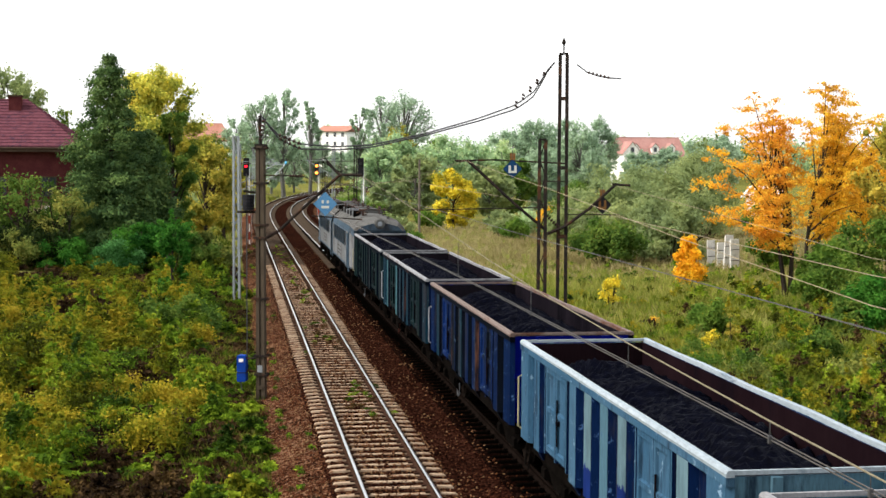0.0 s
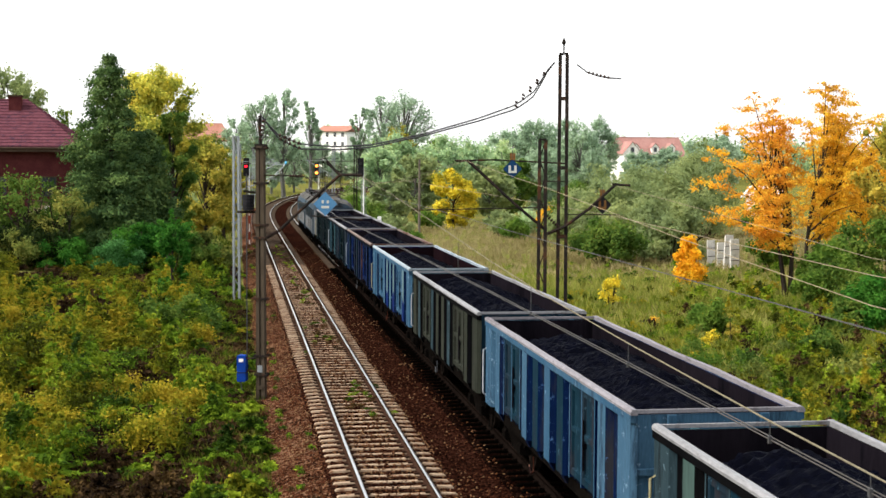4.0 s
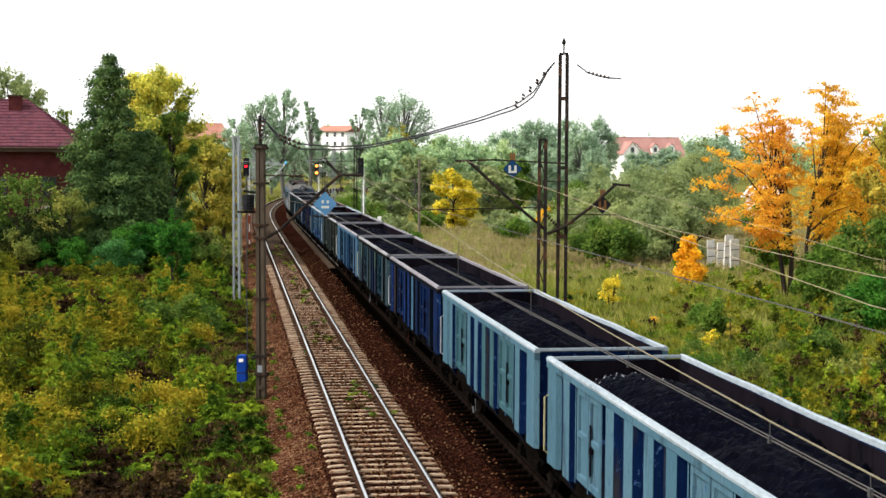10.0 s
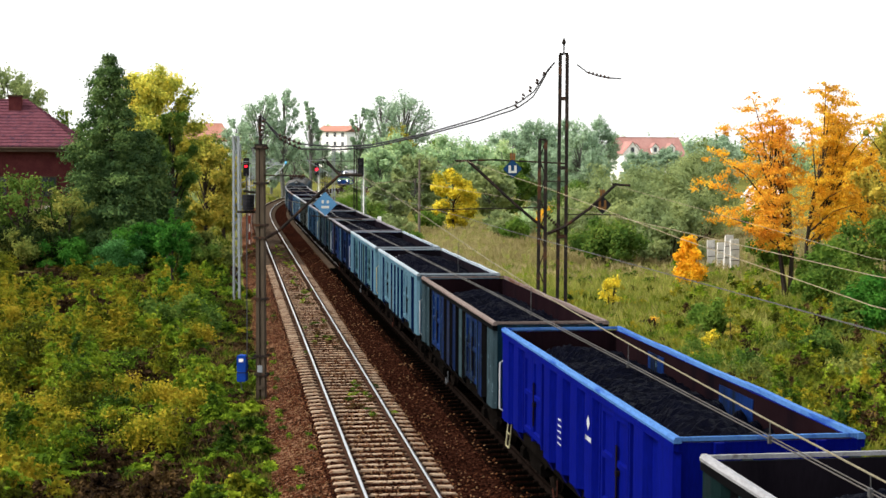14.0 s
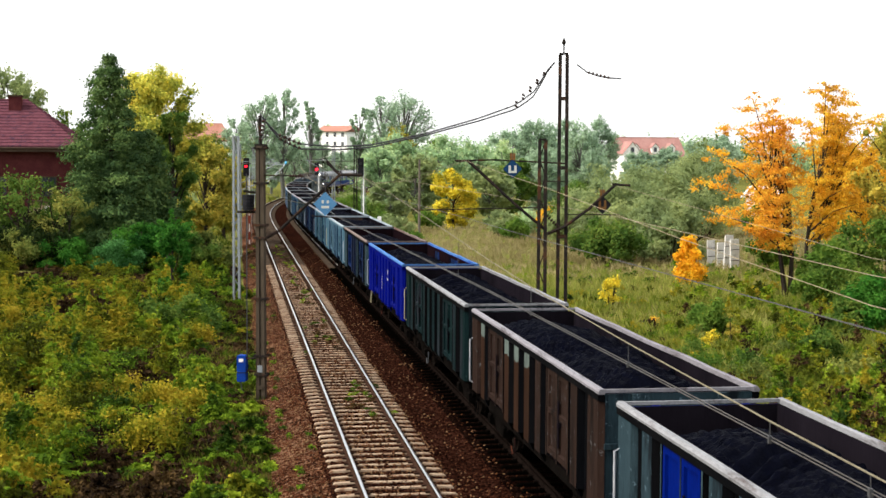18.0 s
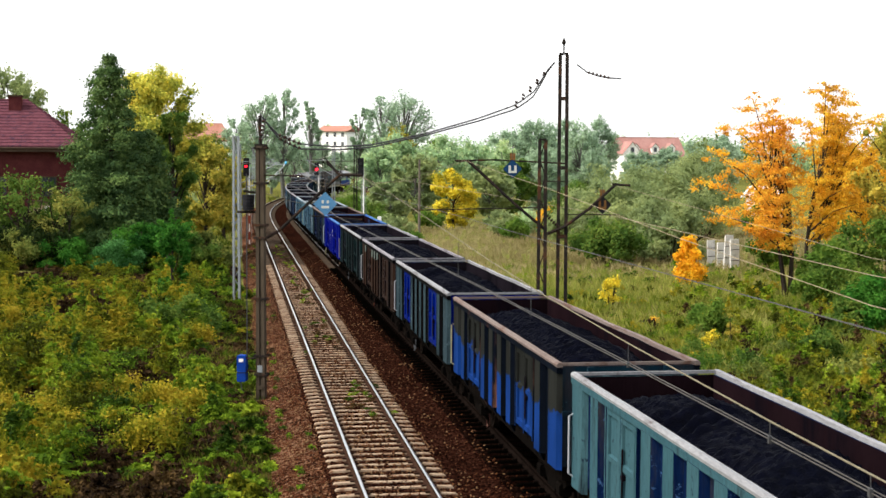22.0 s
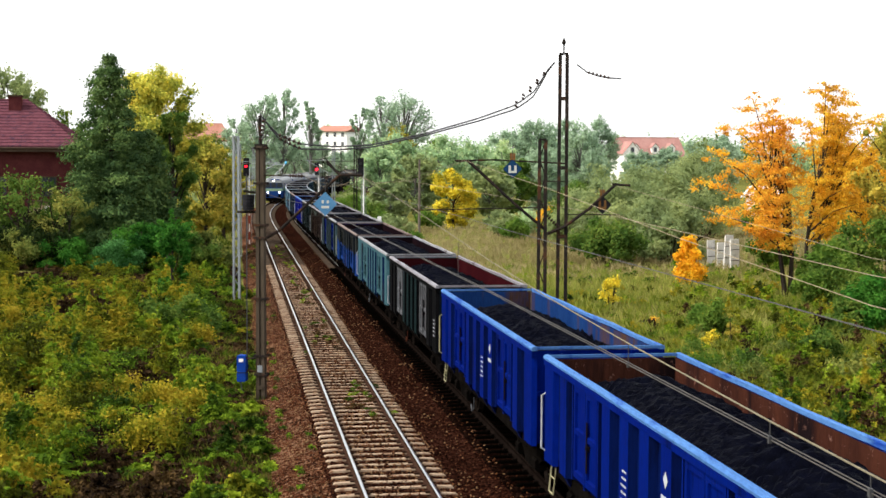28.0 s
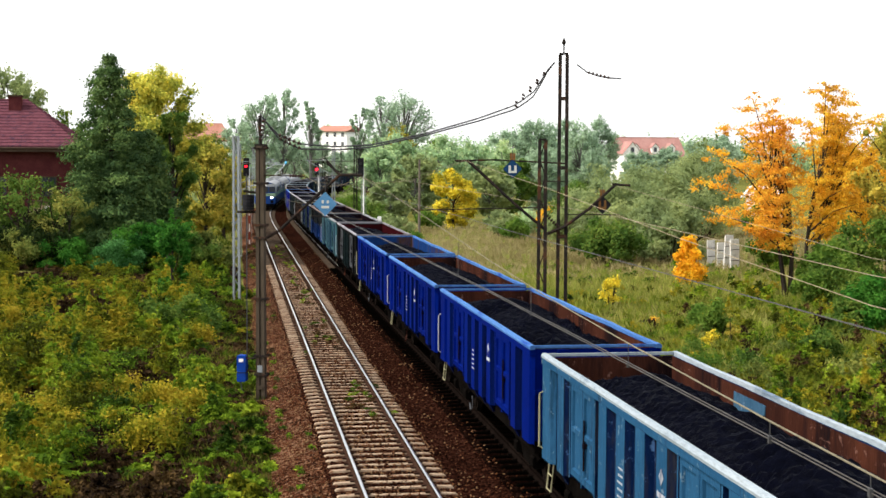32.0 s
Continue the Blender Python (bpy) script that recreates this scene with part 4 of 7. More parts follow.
    bus.tube([(-0.55, -6 * k, 4.12), (-0.55, 3.4 * k, 4.12)], 0.03)
    for y in (-6, -3.5, -1, 1.5, 3.4):
        bus.tube([(-0.55, y * k, 3.8), (-0.55, y * k, 4.12)], [0.07, 0.045], 8)
    part("roof_busbar", bus, M["insulator"], e)
    pn = Shape()
    for sx in (-1, 1):
        pn.tube([(sx * 0.5, 3.2 * k, 3.85), (sx * 0.5, 4.9 * k, 3.95)], 0.03)
        if front:
            pn.tube([(sx * 0.5, 3.3 * k, 3.95), (sx * 0.4, 4.6 * k, 4.5), (sx * 0.55, 4.05 * k, 5.0)], 0.022)
            pn.tube([(sx * 0.5, 4.8 * k, 3.95), (sx * 0.4, 3.5 * k, 4.5), (sx * 0.55, 4.05 * k, 5.0)], 0.022)
        else:
            pn.tube([(sx * 0.5, 3.2 * k, 3.98), (sx * 0.42, 4.9 * k, 4.05), (sx * 0.55, 4.0 * k, 4.14)], 0.022)
    top = 5.0 if front else 4.14
    pn.tube([(-0.95, 4.05 * k, top - 0.15), (-0.65, 4.05 * k, top + 0.02), (0.65, 4.05 * k, top + 0.02), (0.95, 4.05 * k, top - 0.15)], 0.03)
    part("pantograph", pn, M["mast_dark"], e)
    part("horn", Shape().tube([(0.5, 5.6 * k, 3.75), (0.5, 6.1 * k, 3.85)], [0.03, 0.08], 8), M["loco_roof"], e)
    hl = part("roof_headlight", Shape().tube([(0, 6.1 * k, 3.56), (0, 6.86 * k, 3.56), (0, 6.90 * k, 3.56)], [0.27, 0.27, 0.21], 18), M["loco_roof"], e, "round roof headlight")
    part("lens", Shape().tube([(0, 6.90 * k, 3.56), (0, 6.915 * k, 3.56)], 0.12, 14), M["screen_glass"], hl)
    part("front_stripe", Shape().box(-1.2, 1.2, -0.02, 0.02, 2.05, 2.3), M["emu_pale"], e, "pale stripe across the cab end", at=pose(0, 6.83 * k, 0))
    rr = random.Random(4)
    for j in range(9):
        y = (-5.8 + 1.0 * j) * k
        x = rr.uniform(0.1, 0.8)
        part("roof_insulator", insulators(Shape(), (x, y, 3.8), (x, y, 4.2), 4, 0.09), M["insulator"], e)
        part("roof_box", Shape().bar(-0.95, -0.95 + rr.uniform(0.3, 0.6), y - 0.25, y + 0.25, 3.7, 3.92 + rr.uniform(0, 0.2), 0.03), M["loco_grey"] if j % 2 else M["steel_dark"], e)
    part("underframe", Shape().box(-1.3, 1.3, -6.6, 6.6, 0.86, 1.24).box(-1.2, 1.2, -1.6, 1.6, 0.4, 0.88), M["steel_dark"], e)
    for sx in (-1, 1):
        for y in (-5.9, 1.9, -1.9, 5.9):
            part("sand_box", Shape().bar(-0.12, 0.12, -0.28, 0.28, 0.45, 0.95, 0.03), M["steel_dark"], e, at=pose(sx * 1.26, y, 0))
    sets = []
    for y in (-3.6, 3.6):
        b = part("bogie", G["bogie"], M["steel_dark"], e, at=pose(0, y, 0.02))
        for q in (-0.9, 0.9):
            sets.append(part("wheelset", G["wheelset"], M["wheel"], b, at=pose(0, q, 0.44)))
    return e, sets


LOCO = [build_loco_section(False), build_loco_section(True)]

# the passenger train that comes up on the other track
M["emu_blue"] = surface("railcar_blue", [(0.0100, 0.0350, 0.1500), (0.0150, 0.0500, 0.1900)], 0.8, 20, 0.4, relief=0.05)
M["emu_green"] = surface("railcar_green_band", [(0.1800, 0.2880, 0.1800), (0.2280, 0.3360, 0.2280)], 0.8, 20, 0.4, relief=0.05)
M["emu_grey"] = surface("railcar_grey", [(0.2400, 0.2500, 0.2650), (0.2900, 0.3000, 0.3100)], 0.6, 20, 0.5, relief=0.05)
M["lamp_warm"] = glow_mat("lit_headlight", (1.0, 0.93, 0.78), 6.0)
EMU_P = [(-1.38, 0.75), (-1.42, 1.0), (-1.42, 1.75), (-1.42, 2.15), (-1.40, 3.0), (-1.30, 3.3), (-0.9, 3.58), (0, 3.70), (0.9, 3.58), (1.30, 3.3), (1.40, 3.0), (1.42, 2.15), (1.42, 1.75), (1.42, 1.0), (1.38, 0.75)]
EMU_M = [0, 0, 1, 2, 2, 2, 2, 2, 2, 2, 2, 1, 0, 0, 0]


def build_railcar(front):
    e = thing("railcar", pose(0, 0, 0), "blue, green and grey electric railcar of the oncoming passenger train", "train", "passenger train")
    st = [(-9.8, 1, 1), (9.8, 1, 1)] if not front else [(-9.8, 1, 1), (9.2, 1, 1), (9.75, 0.97, 0.97), (10.0, 0.92, 0.93)]
    part("body", hull(EMU_P, st, EMU_M), [M["emu_blue"], M["emu_green"], M["emu_grey"]], e)
    for sx in (-1, 1):
        for j in range(9):
            part("side_window", Shape().box(-0.02, 0.02, -0.55, 0.55, 2.2, 2.85), M["window"], e, at=pose(sx * 1.412, -7.6 + 1.85 * j, 0))
        for y in (-4.0, 4.0):
            part("side_door", Shape().box(-0.015, 0.015, -0.6, 0.6, 0.95, 2.95), M["emu_blue"], e, at=pose(sx * 1.42, y * 1.2 + 0.5, 0))
    roof = Shape()
    for y in (-6, -3, 0, 3, 6):
        roof.bar(-0.6, 0.6, y - 0.5, y + 0.5, 3.6, 3.84, 0.06)
    part("roof_vent", roof, M["emu_grey"], e)
    part("underframe", Shape().box(-1.25, 1.25, -9.7, 9.7, 0.5, 0.8), M["steel_dark"], e)
    if front:
        for x in (-0.88, 0, 0.88):
            part("windscreen", Shape().box(-0.39, 0.39, -0.03, 0.03, 2.25, 2.95), M["window"], e, "dark front window", at=pose(x, 9.985, 0))
        part("front_band", Shape().box(-1.29, 1.29, -0.02, 0.02, 1.75, 2.12), M["emu_green"], e, "pale green band", at=pose(0, 10.005, 0))
        part("front_upper", Shape().box(-1.2, 1.2, -0.02, 0.02, 2.98, 3.35), M["emu_grey"], e, at=pose(0, 9.99, 0))
        for x, z, r in ((-0.86, 1.55, 0.14), (0.86, 1.55, 0.14), (0, 3.25, 0.14)):
            part("headlight", Shape().tube([(0, 0, 0), (0, 0.08, 0)], r * 0.8, 12), M["lamp_warm"], e, "lit warm headlight", at=pose(x, 10.0, z))
        part("snow_plough", Shape().box(-1.1, 1.1, 9.7, 9.95, 0.25, 0.75), M["steel_dark"], e)
        for x in (-0.875, 0.875):
            part("buffer", Shape().tube([(x, 10.0, 1.05), (x, 10.4, 1.05)], 0.09, 8).tube([(x, 10.4, 1.05), (x, 10.46, 1.05)], 0.22, 12), M["steel_dark"], e)
    sets = []
    for y in (-7, 7):
        b = part("bogie", G["bogie"], M["steel_dark"], e, at=pose(0, y, 0))
        for q in (-0.9, 0.9):
            sets.append(part("wheelset", G["wheelset"], M["wheel"], b, at=pose(0, q, 0.46)))
    return e, sets


RAILCARS = [build_railcar(i == 0) for i in range(3)]


# ---- masts, wires, signs and signals ----
def lattice_mast(name, x, y, zt, wide, leg, mat, label, turn=-8.4, step=0.8, diag=True, deep=0.14):
    """Two legs joined by battens and lacing."""
    m = thing(name, pose(x, y, -0.75, 0, 0, turn), label, "mast", "masts")
    h = zt + 0.75
    if mat != "mast_concrete":
        part("foundation", Shape().bar(-wide / 2 - 0.3, wide / 2 + 0.3, -0.4, 0.4, -0.3, 0.05, 0.05), M["concrete_panel"], m, "concrete foundation")
    for sx in (-1, 1):
        k = Shape()
        x0 = sx * wide / 2
        # a channel section that narrows upwards
        k.add([(x0 * (1 - 0.18 * f) + a * leg, b * deep, h * f) for f in (0, 1) for a, b in ((-0.5, -0.5), (0.5, -0.5), (0.5, 0.5), (-0.5, 0.5))],
              [(0, 1, 5, 4), (1, 2, 6, 5), (2, 3, 7, 6), (3, 0, 4, 7), (4, 5, 6, 7)])
        part("leg", k, M[mat], m)
    z, j = 0.5, 0
    while z < h - 0.05:
        f0, f1 = z / h, min((z + step) / h, 1)
        a, b = wide / 2 * (1 - 0.18 * f0), wide / 2 * (1 - 0.18 * f1)
        s = 1 if j % 2 else -1
        br = Shape()
        if diag:
            br.tube([(s * a, 0, h * f0), (-s * b, 0, h * f1)], 0.02, 4)
        else:
            br.box(-a, a, -deep * 0.6, deep * 0.6, z - 0.06, z + 0.06)
        part("lacing", br, M[mat], m)
        z += step
        j += 1
    part("cap", Shape().box(-wide / 2, wide / 2, -deep * 0.7, deep * 0.7, h, h + 0.06), M[mat], m)
    return m


def diamond_sign(x, y, z, size, mat, mark, label, bars):
    """A square plate on its corner, hung on the wires, with a figure on it."""
    s = thing("catenary_sign", pose(x, y, z, 0, 0, -4), label, "sign", "line signs")
    k = size / 2
    part("plate", Shape().add([(0, -0.01, -k), (k, -0.01, 0), (0, -0.01, k), (-k, -0.01, 0), (0, 0.01, -k), (k, 0.01, 0), (0, 0.01, k), (-k, 0.01, 0)],
                              [(0, 1, 2, 3), (7, 6, 5, 4), (0, 4, 5, 1), (1, 5, 6, 2), (2, 6, 7, 3), (3, 7, 4, 0)]), M[mat], s)
    for x0, x1, z0, z1 in bars:
        part("figure_bar", Shape().box(x0 * k, x1 * k, -0.018, -0.008, z0 * k, z1 * k), M[mark], s)
    part("hanger", Shape().tube([(0, 0, k), (0, 0, k + 0.3)], 0.015), M["wire_dark"], s)
    if mat != "sign_blue":
        part("top_plate", Shape().box(-0.09, 0.09, -0.012, 0.012, k - 0.02, k + 0.2), M["sign_orange"], s, "small orange plate")


M["sign_mark"] = surface("sign_cream", [(0.4340, 0.4480, 0.4060), (0.5180, 0.5320, 0.4900)], 3, 30, 0.6)
M["sign_orange"] = surface("sign_orange", [(0.1375, 0.0660, 0.0220), (0.1650, 0.0880, 0.0330)], 3, 30, 0.6)
M["lamp_red"] = glow_mat("lit_red_lens", (1.0, 0.012, 0.03), 1.6)
M["lamp_orange"] = glow_mat("lit_orange_lens", (1.0, 0.30, 0.03), 1.8)


def signal(x, y, zh, lit, label, red=2):
    """A striped post with a lamp head that looks back along the line."""
    s = thing("railway_signal", pose(x, y, -0.7), label, "signal", "signals")
    h = zh + 0.7
    n = int(h / 0.62)
    for i in range(n):
        part("post_band", Shape().tube([(0, 0, h * i / n), (0, 0, h * (i + 1) / n)], 0.06, 8), M["red_paint"] if i % red == 1 and i < 5 else M["white_paint"], s)
    hd = part("lamp_head", Shape().bar(-0.24, 0.24, -0.16, 0.10, -0.75, 0.75, 0.06), M["black_paint"], s, "black lamp head", at=pose(-0.22, -0.1, h))
    for z, key in lit:
        part("hood", Shape().tube([(0, -0.16, z), (0, -0.42, z + 0.03)], 0.13, 12, cap=False), M["black_paint"], hd)
        part("lens", Shape().tube([(0, -0.16, z), (0, -0.19, z)], 0.12, 12), M[key], hd)
    part("ladder", Shape().tube([(0.18, 0.1, 0.4), (0.18, 0.1, h)], 0.02).tube([(-0.18, 0.1, 0.4), (-0.18, 0.1, h)], 0.02), M["galvanised"], s)
    return s


LENSES = []


def build_line():
    # concrete mast on the near side, with its arm over the nearer track
    m = lattice_mast("concrete_mast", -5.69, 44.8, 7.25, 0.17, 0.11, "mast_concrete", "weathered grey-brown concrete mast with steel clamps beside the track", step=20, diag=False, deep=0.26)
    part("web", Shape().add([(a * 0.06 * k, b, 8.0 * f) for f, k in ((0, 1), (1, 0.8)) for a, b in ((-1, -0.07), (1, -0.07), (1, 0.07), (-1, 0.07))], [(0, 1, 5, 4), (1, 2, 6, 5), (2, 3, 7, 6), (3, 0, 4, 7)]), M["mast_concrete"], m, "recessed concrete web")
    for z in (8.0, 6.9, 5.6, 5.2, 3.3, 1.5, 0.9):
        part("clamp", Shape().box(-0.20, 0.22, -0.16, 0.16, z - 0.035, z + 0.035), M["mast_dark"], m, "dark steel clamp")
    part("top_post", Shape().tube([(0, 0, 8.0), (-0.03, 0, 9.0)], 0.045, 8).box(-0.17, 0.2, -0.12, 0.12, 7.95, 8.12), M["mast_dark"], m)
    part("top_insulator", insulators(Shape(), (-0.02, 0, 8.2), (0.1, 0, 8.9), 5, 0.08), M["insulator"], m)
    arm = Shape()
    arm.tube([(0.08, 0, 5.15), (0.52, 0.02, 5.38), (1.32, 0.05, 6.12), (2.5, 0.1, 7.18)], 0.05, 6)
    arm.tube([(2.08, 0.1, 7.6), (2.3, 0.1, 7.36), (2.5, 0.1, 7.18), (3.2, 0.1, 7.18)], 0.05, 6)
    arm.tube([(0.1, 0, 7.15), (1.4, 0.05, 7.13)], 0.02, 6)
    arm.tube([(1.6, 0.1, 5.9), (3.2, 0.1, 5.80)], 0.022, 6)
    part("cantilever_arm", arm, M["mast_dark"], m, "rusty steel cantilever arm")
    part("insulator", insulators(Shape(), (0.15, 0, 5.19), (0.62, 0.02, 5.47), 6), M["insulator"], m)
    part("insulator", insulators(Shape(), (0.9, 0, 7.14), (1.35, 0, 7.13), 5), M["insulator"], m)
    wt = Shape()
    for j in range(5):
        wt.tube([(-0.40, 0, 6.05 + 0.10 * j), (-0.40, 0, 6.14 + 0.10 * j)], 0.19, 12)
    part("tension_weight", wt, M["black_paint"], m, "stack of dark iron tension weights")
    part("weight_cable", Shape().tube([(-0.46, 0, 1.4), (-0.46, 0, 7.2)], 0.018, 5), M["wire_dark"], m)
    part("weight_cable", Shape().tube([(-0.1, 0, 6.0), (-0.75, 0, 6.0)], 0.04, 5), M["mast_dark"], m)
    part("weight_bracket", Shape().tube([(-0.1, 0, 6.6), (-0.55, 0, 6.65)], 0.04, 5), M["mast_dark"], m)
    bx = part("switch_box", Shape().bar(-0.75, -0.47, -0.16, 0.12, 0.67, 1.5, 0.03), M["box_blue"], m, "blue switch box")
    part("label_plate", Shape().box(-0.68, -0.54, -0.168, -0.16, 1.30, 1.40), M["white_paint"], bx)
    part("box_seam", Shape().box(-0.752, -0.468, -0.163, 0.123, 0.94, 0.97), M["black_paint"], bx)
    part("box_bracket", Shape().tube([(-0.5, 0, 1.0), (-0.1, 0, 0.98)], 0.03).tube([(-0.5, 0, 1.38), (-0.1, 0, 1.42)], 0.03), M["mast_dark"], m)
    part("number_plate", Shape().box(-0.09, 0.07, -0.135, -0.125, 0.98, 1.20), M["galvanised"], m)
    # cable conduit down to the ground
    part("conduit", Shape().tube([(-0.58, -0.05, 0.2), (-0.66, -0.05, 0.67)], 0.02), M["wire_dark"], m)

    # galvanised mast with its arms
    g = lattice_mast("steel_mast", -10.72, 74.4, 7.95, 0.30, 0.10, "galvanised", "new galvanised steel lattice mast beside the track", step=0.45)
    ga = Shape()
    ga.tube([(0.1, 0, 4.9), (1.6, 0.1, 6.35), (2.6, 0.1, 7.3)], 0.03, 6)
    ga.tube([(0.1, 0, 7.35), (2.6, 0.1, 7.3)], 0.02, 6)
    ga.tube([(0.1, 0, 5.9), (2.4, 0.1, 6.9)], 0.02, 6)
    part("cantilever_arm", ga, M["galvanised"], g, "galvanised tube arm")
    part("insulator", insulators(Shape(), (0.25, 0, 7.35), (0.8, 0, 7.34), 5), M["insulator"], g)
    part("insulator", Shape().tube([(2.6, 0.1, 7.3), (2.62, 0.1, 7.38), (2.62, 0.1, 7.48)], [0.04, 0.08, 0.03], 8), M["insulator_blue"], g, "pale blue insulator")

    # the pair of masts between the tracks and the meadow
    r = lattice_mast("steel_mast", 3.24, 47.0, 7.55, 0.24, 0.105, "mast_dark", "rusty dark steel lattice mast beside the coal train", step=0.6)
    ra = Shape()
    ra.tube([(0.05, 0.3, 5.4), (-0.9, 0.1, 6.2), (-2.45, 0, 7.62)], 0.055, 6)
    ra.tube([(-2.9, 0, 7.62), (-1.6, 0, 7.66), (0.7, 0.5, 7.55)], 0.03, 6)
    ra.tube([(0.0, 0.3, 6.1), (-4.3, 0, 5.98)], 0.022, 6)
    part("cantilever_arm", ra, M["mast_dark"], r, "rusty steel cantilever arm")
    part("insulator", insulators(Shape(), (0.55, 0.3, 5.45), (0.1, 0.3, 5.85), 6, 0.07), M["insulator"], r)
    part("insulator", insulators(Shape(), (-2.4, 0, 7.63), (-2.85, 0, 7.62), 6, 0.05), M["insulator"], r)
    t = lattice_mast("tall_steel_mast", 3.98, 48.0, 10.4, 0.28, 0.11, "mast_dark", "tall dark steel mast that carries the feeder cable", step=2.3, diag=False, deep=0.12)
    part("top_pin", Shape().tube([(0, 0, 11.15), (0, 0, 11.7)], 0.025).tube([(0, 0, 11.42), (0, 0, 11.56), (0, 0, 11.66)], [0.02, 0.07, 0.03], 8), M["mast_dark"], t)
    ta = Shape()
    ta.tube([(-0.6, -0.1, 5.15), (0.1, -0.1, 5.45), (0.9, 0, 6.05), (1.75, 0, 6.85)], 0.055, 6)
    ta.tube([(1.65, 0, 6.87), (2.25, 0, 6.83)], 0.045, 6)
    ta.tube([(0.1, 0, 5.85), (1.9, 0, 5.85)], 0.02, 6)
    ta.tube([(-0.7, 0, 6.95), (0.2, 0, 6.95)], 0.02, 6)
    part("cantilever_arm", ta, M["mast_dark"], t, "rusty steel cantilever arm")
    part("insulator", insulators(Shape(), (-0.55, -0.1, 5.17), (0.0, -0.1, 5.40), 6, 0.075), M["insulator"], t)

    # feeder cable across the line: it hangs slack and climbs steeply to the tall mast
    slack = [(0.0, 8.20), (0.045, 7.70), (0.12, 7.38), (0.24, 7.30), (0.36, 7.37), (0.54, 7.74), (0.73, 8.27), (0.86, 8.72), (0.93, 9.2), (0.97, 9.85), (1.0, 10.15)]
    for dz, dy in ((0, 0.0), (-0.22, 0.18)):
        pts = []
        for i in range(41):
            f = i / 40
            z = float(np.interp(f, [a for a, _ in slack], [b for _, b in slack]))
            pts.append((-5.64 + 9.32 * f, 44.8 + 3.2 * f + dy, z + dz * (0.25 + 0.75 * (2 * f - 1) ** 2) * min(1.0, 12 * f * (1 - f))))
        ob = part("feeder_cable", Shape().tube(pts, 0.026, 5), M["wire_dark"])
        tagged(ob, "dark feeder cable slung between two masts", "cable", "overhead wires")
        for q0, q1 in ((2, 5), (34, 39)):
            st = thing("insulator_string", pose(0, 0, 0), "string of brown porcelain insulators on the feeder cable", "insulator", "overhead wires")
            for q in range(5):
                a, b = Vector(pts[q0]), Vector(pts[q1])
                part("insulator_disc", insulators(Shape(), a.lerp(b, q / 5), a.lerp(b, (q + 1) / 5), 1, 0.075), M["insulator"], st)
    pts = [(4.42, 48, 10.08), (4.75, 47.9, 9.82), (5.15, 47.8, 9.68), (5.5, 47.7, 9.62), (5.85, 47.6, 9.60)]
    tagged(part("feeder_cable", Shape().tube(pts, 0.024, 5), M["wire_dark"]), "short dark cable end slung from the tall mast", "cable", "overhead wires")
    st = thing("insulator_string", pose(0, 0, 0), "string of brown porcelain insulators by the tall mast", "insulator", "overhead wires")
    for q in range(6):
        a, b = Vector(pts[1]), Vector(pts[3])
        part("insulator_disc", insulators(Shape(), a.lerp(b, q / 6), a.lerp(b, (q + 1) / 6), 1, 0.06), M["insulator"], st)

    # overhead wires of the nearer track: (along, height) of carrying and contact wire
    def over(off, pairs, r, mat, name, lab):
        pts = []
        for s, z, o in pairs:
            x, y, th = on_track(s, off + o)
            pts.append((x, y, z))
        # a smooth line through the points
        path = []
        for a, b in zip(pts[:-1], pts[1:]):
            for q in range(6):
                path.append(tuple(a[c] + (b[c] - a[c]) * q / 6 for c in range(3)))
        path.append(pts[-1])
        sh = Shape().tube(path, r, 5)
        if name == "contact_wire":
            # a pair of grooved wires side by side
            sh.tube([(x + 0.04, y, z) for x, y, z in path], r, 5)
        tagged(part(name, sh, M[mat]), lab, "wire", "overhead wires")

    over(0, [(-12, 5.22, 0.3), (0, 5.25, 0.2), (7.7, 5.28, 0), (9.4, 5.30, 0), (12.8, 5.37, 0), (16.2, 5.46, 0), (20, 5.58, 0.05), (26, 5.80, 0.15), (34, 6.08, 0.3), (45.3, 6.36, 0.55)], 0.0066, "rope_wire", "carrying_wire", "twisted copper carrying wire over the near track")
    over(0, [(-12, 5.10, 0.2), (0, 5.15, 0), (7.7, 5.18, 0), (12.8, 5.18, 0), (20, 5.17, 0), (30, 5.16, -0.1), (45.3, 5.12, -0.25), (60, 5.15, 0), (74, 5.18, 0.25), (110, 5.2, -0.2), (150, 5.2, 0.1), (190, 5.2, 0.0)], 0.0048, "wire_contact", "contact_wire", "copper contact wire over the near track")
    over(0, [(45.3, 6.36, 0.55), (52, 5.95, 0.4), (60, 5.75, 0.2), (67, 5.95, 0.1), (74.5, 6.45, 0.0), (90, 5.9, 0), (105, 5.75, 0), (125, 6.4, 0)], 0.0062, "wire_copper", "carrying_wire", "copper carrying wire beyond the near mast")
    over(GAP, [(-12, 5.15, 0), (8, 5.2, 0), (16.5, 5.28, 0), (24, 5.66, 0), (34, 6.25, 0), (46.5, 6.88, 0)], 0.0062, "wire_copper", "carrying_wire", "copper carrying wire over the coal train")
    over(GAP, [(-12, 4.98, 0), (16.5, 4.99, 0), (38.9, 4.98, 0.05), (46.8, 5.0, 0.1), (70, 5.05, 0), (120, 5.1, 0), (180, 5.1, 0)], 0.0048, "wire_contact", "contact_wire", "copper contact wire over the coal train")
    over(GAP, [(46.5, 6.88, 0), (60, 6.0, 0), (75, 5.6, 0), (95, 6.0, 0), (115, 6.7, 0)], 0.0062, "wire_copper", "carrying_wire", "copper carrying wire beyond the steel mast")
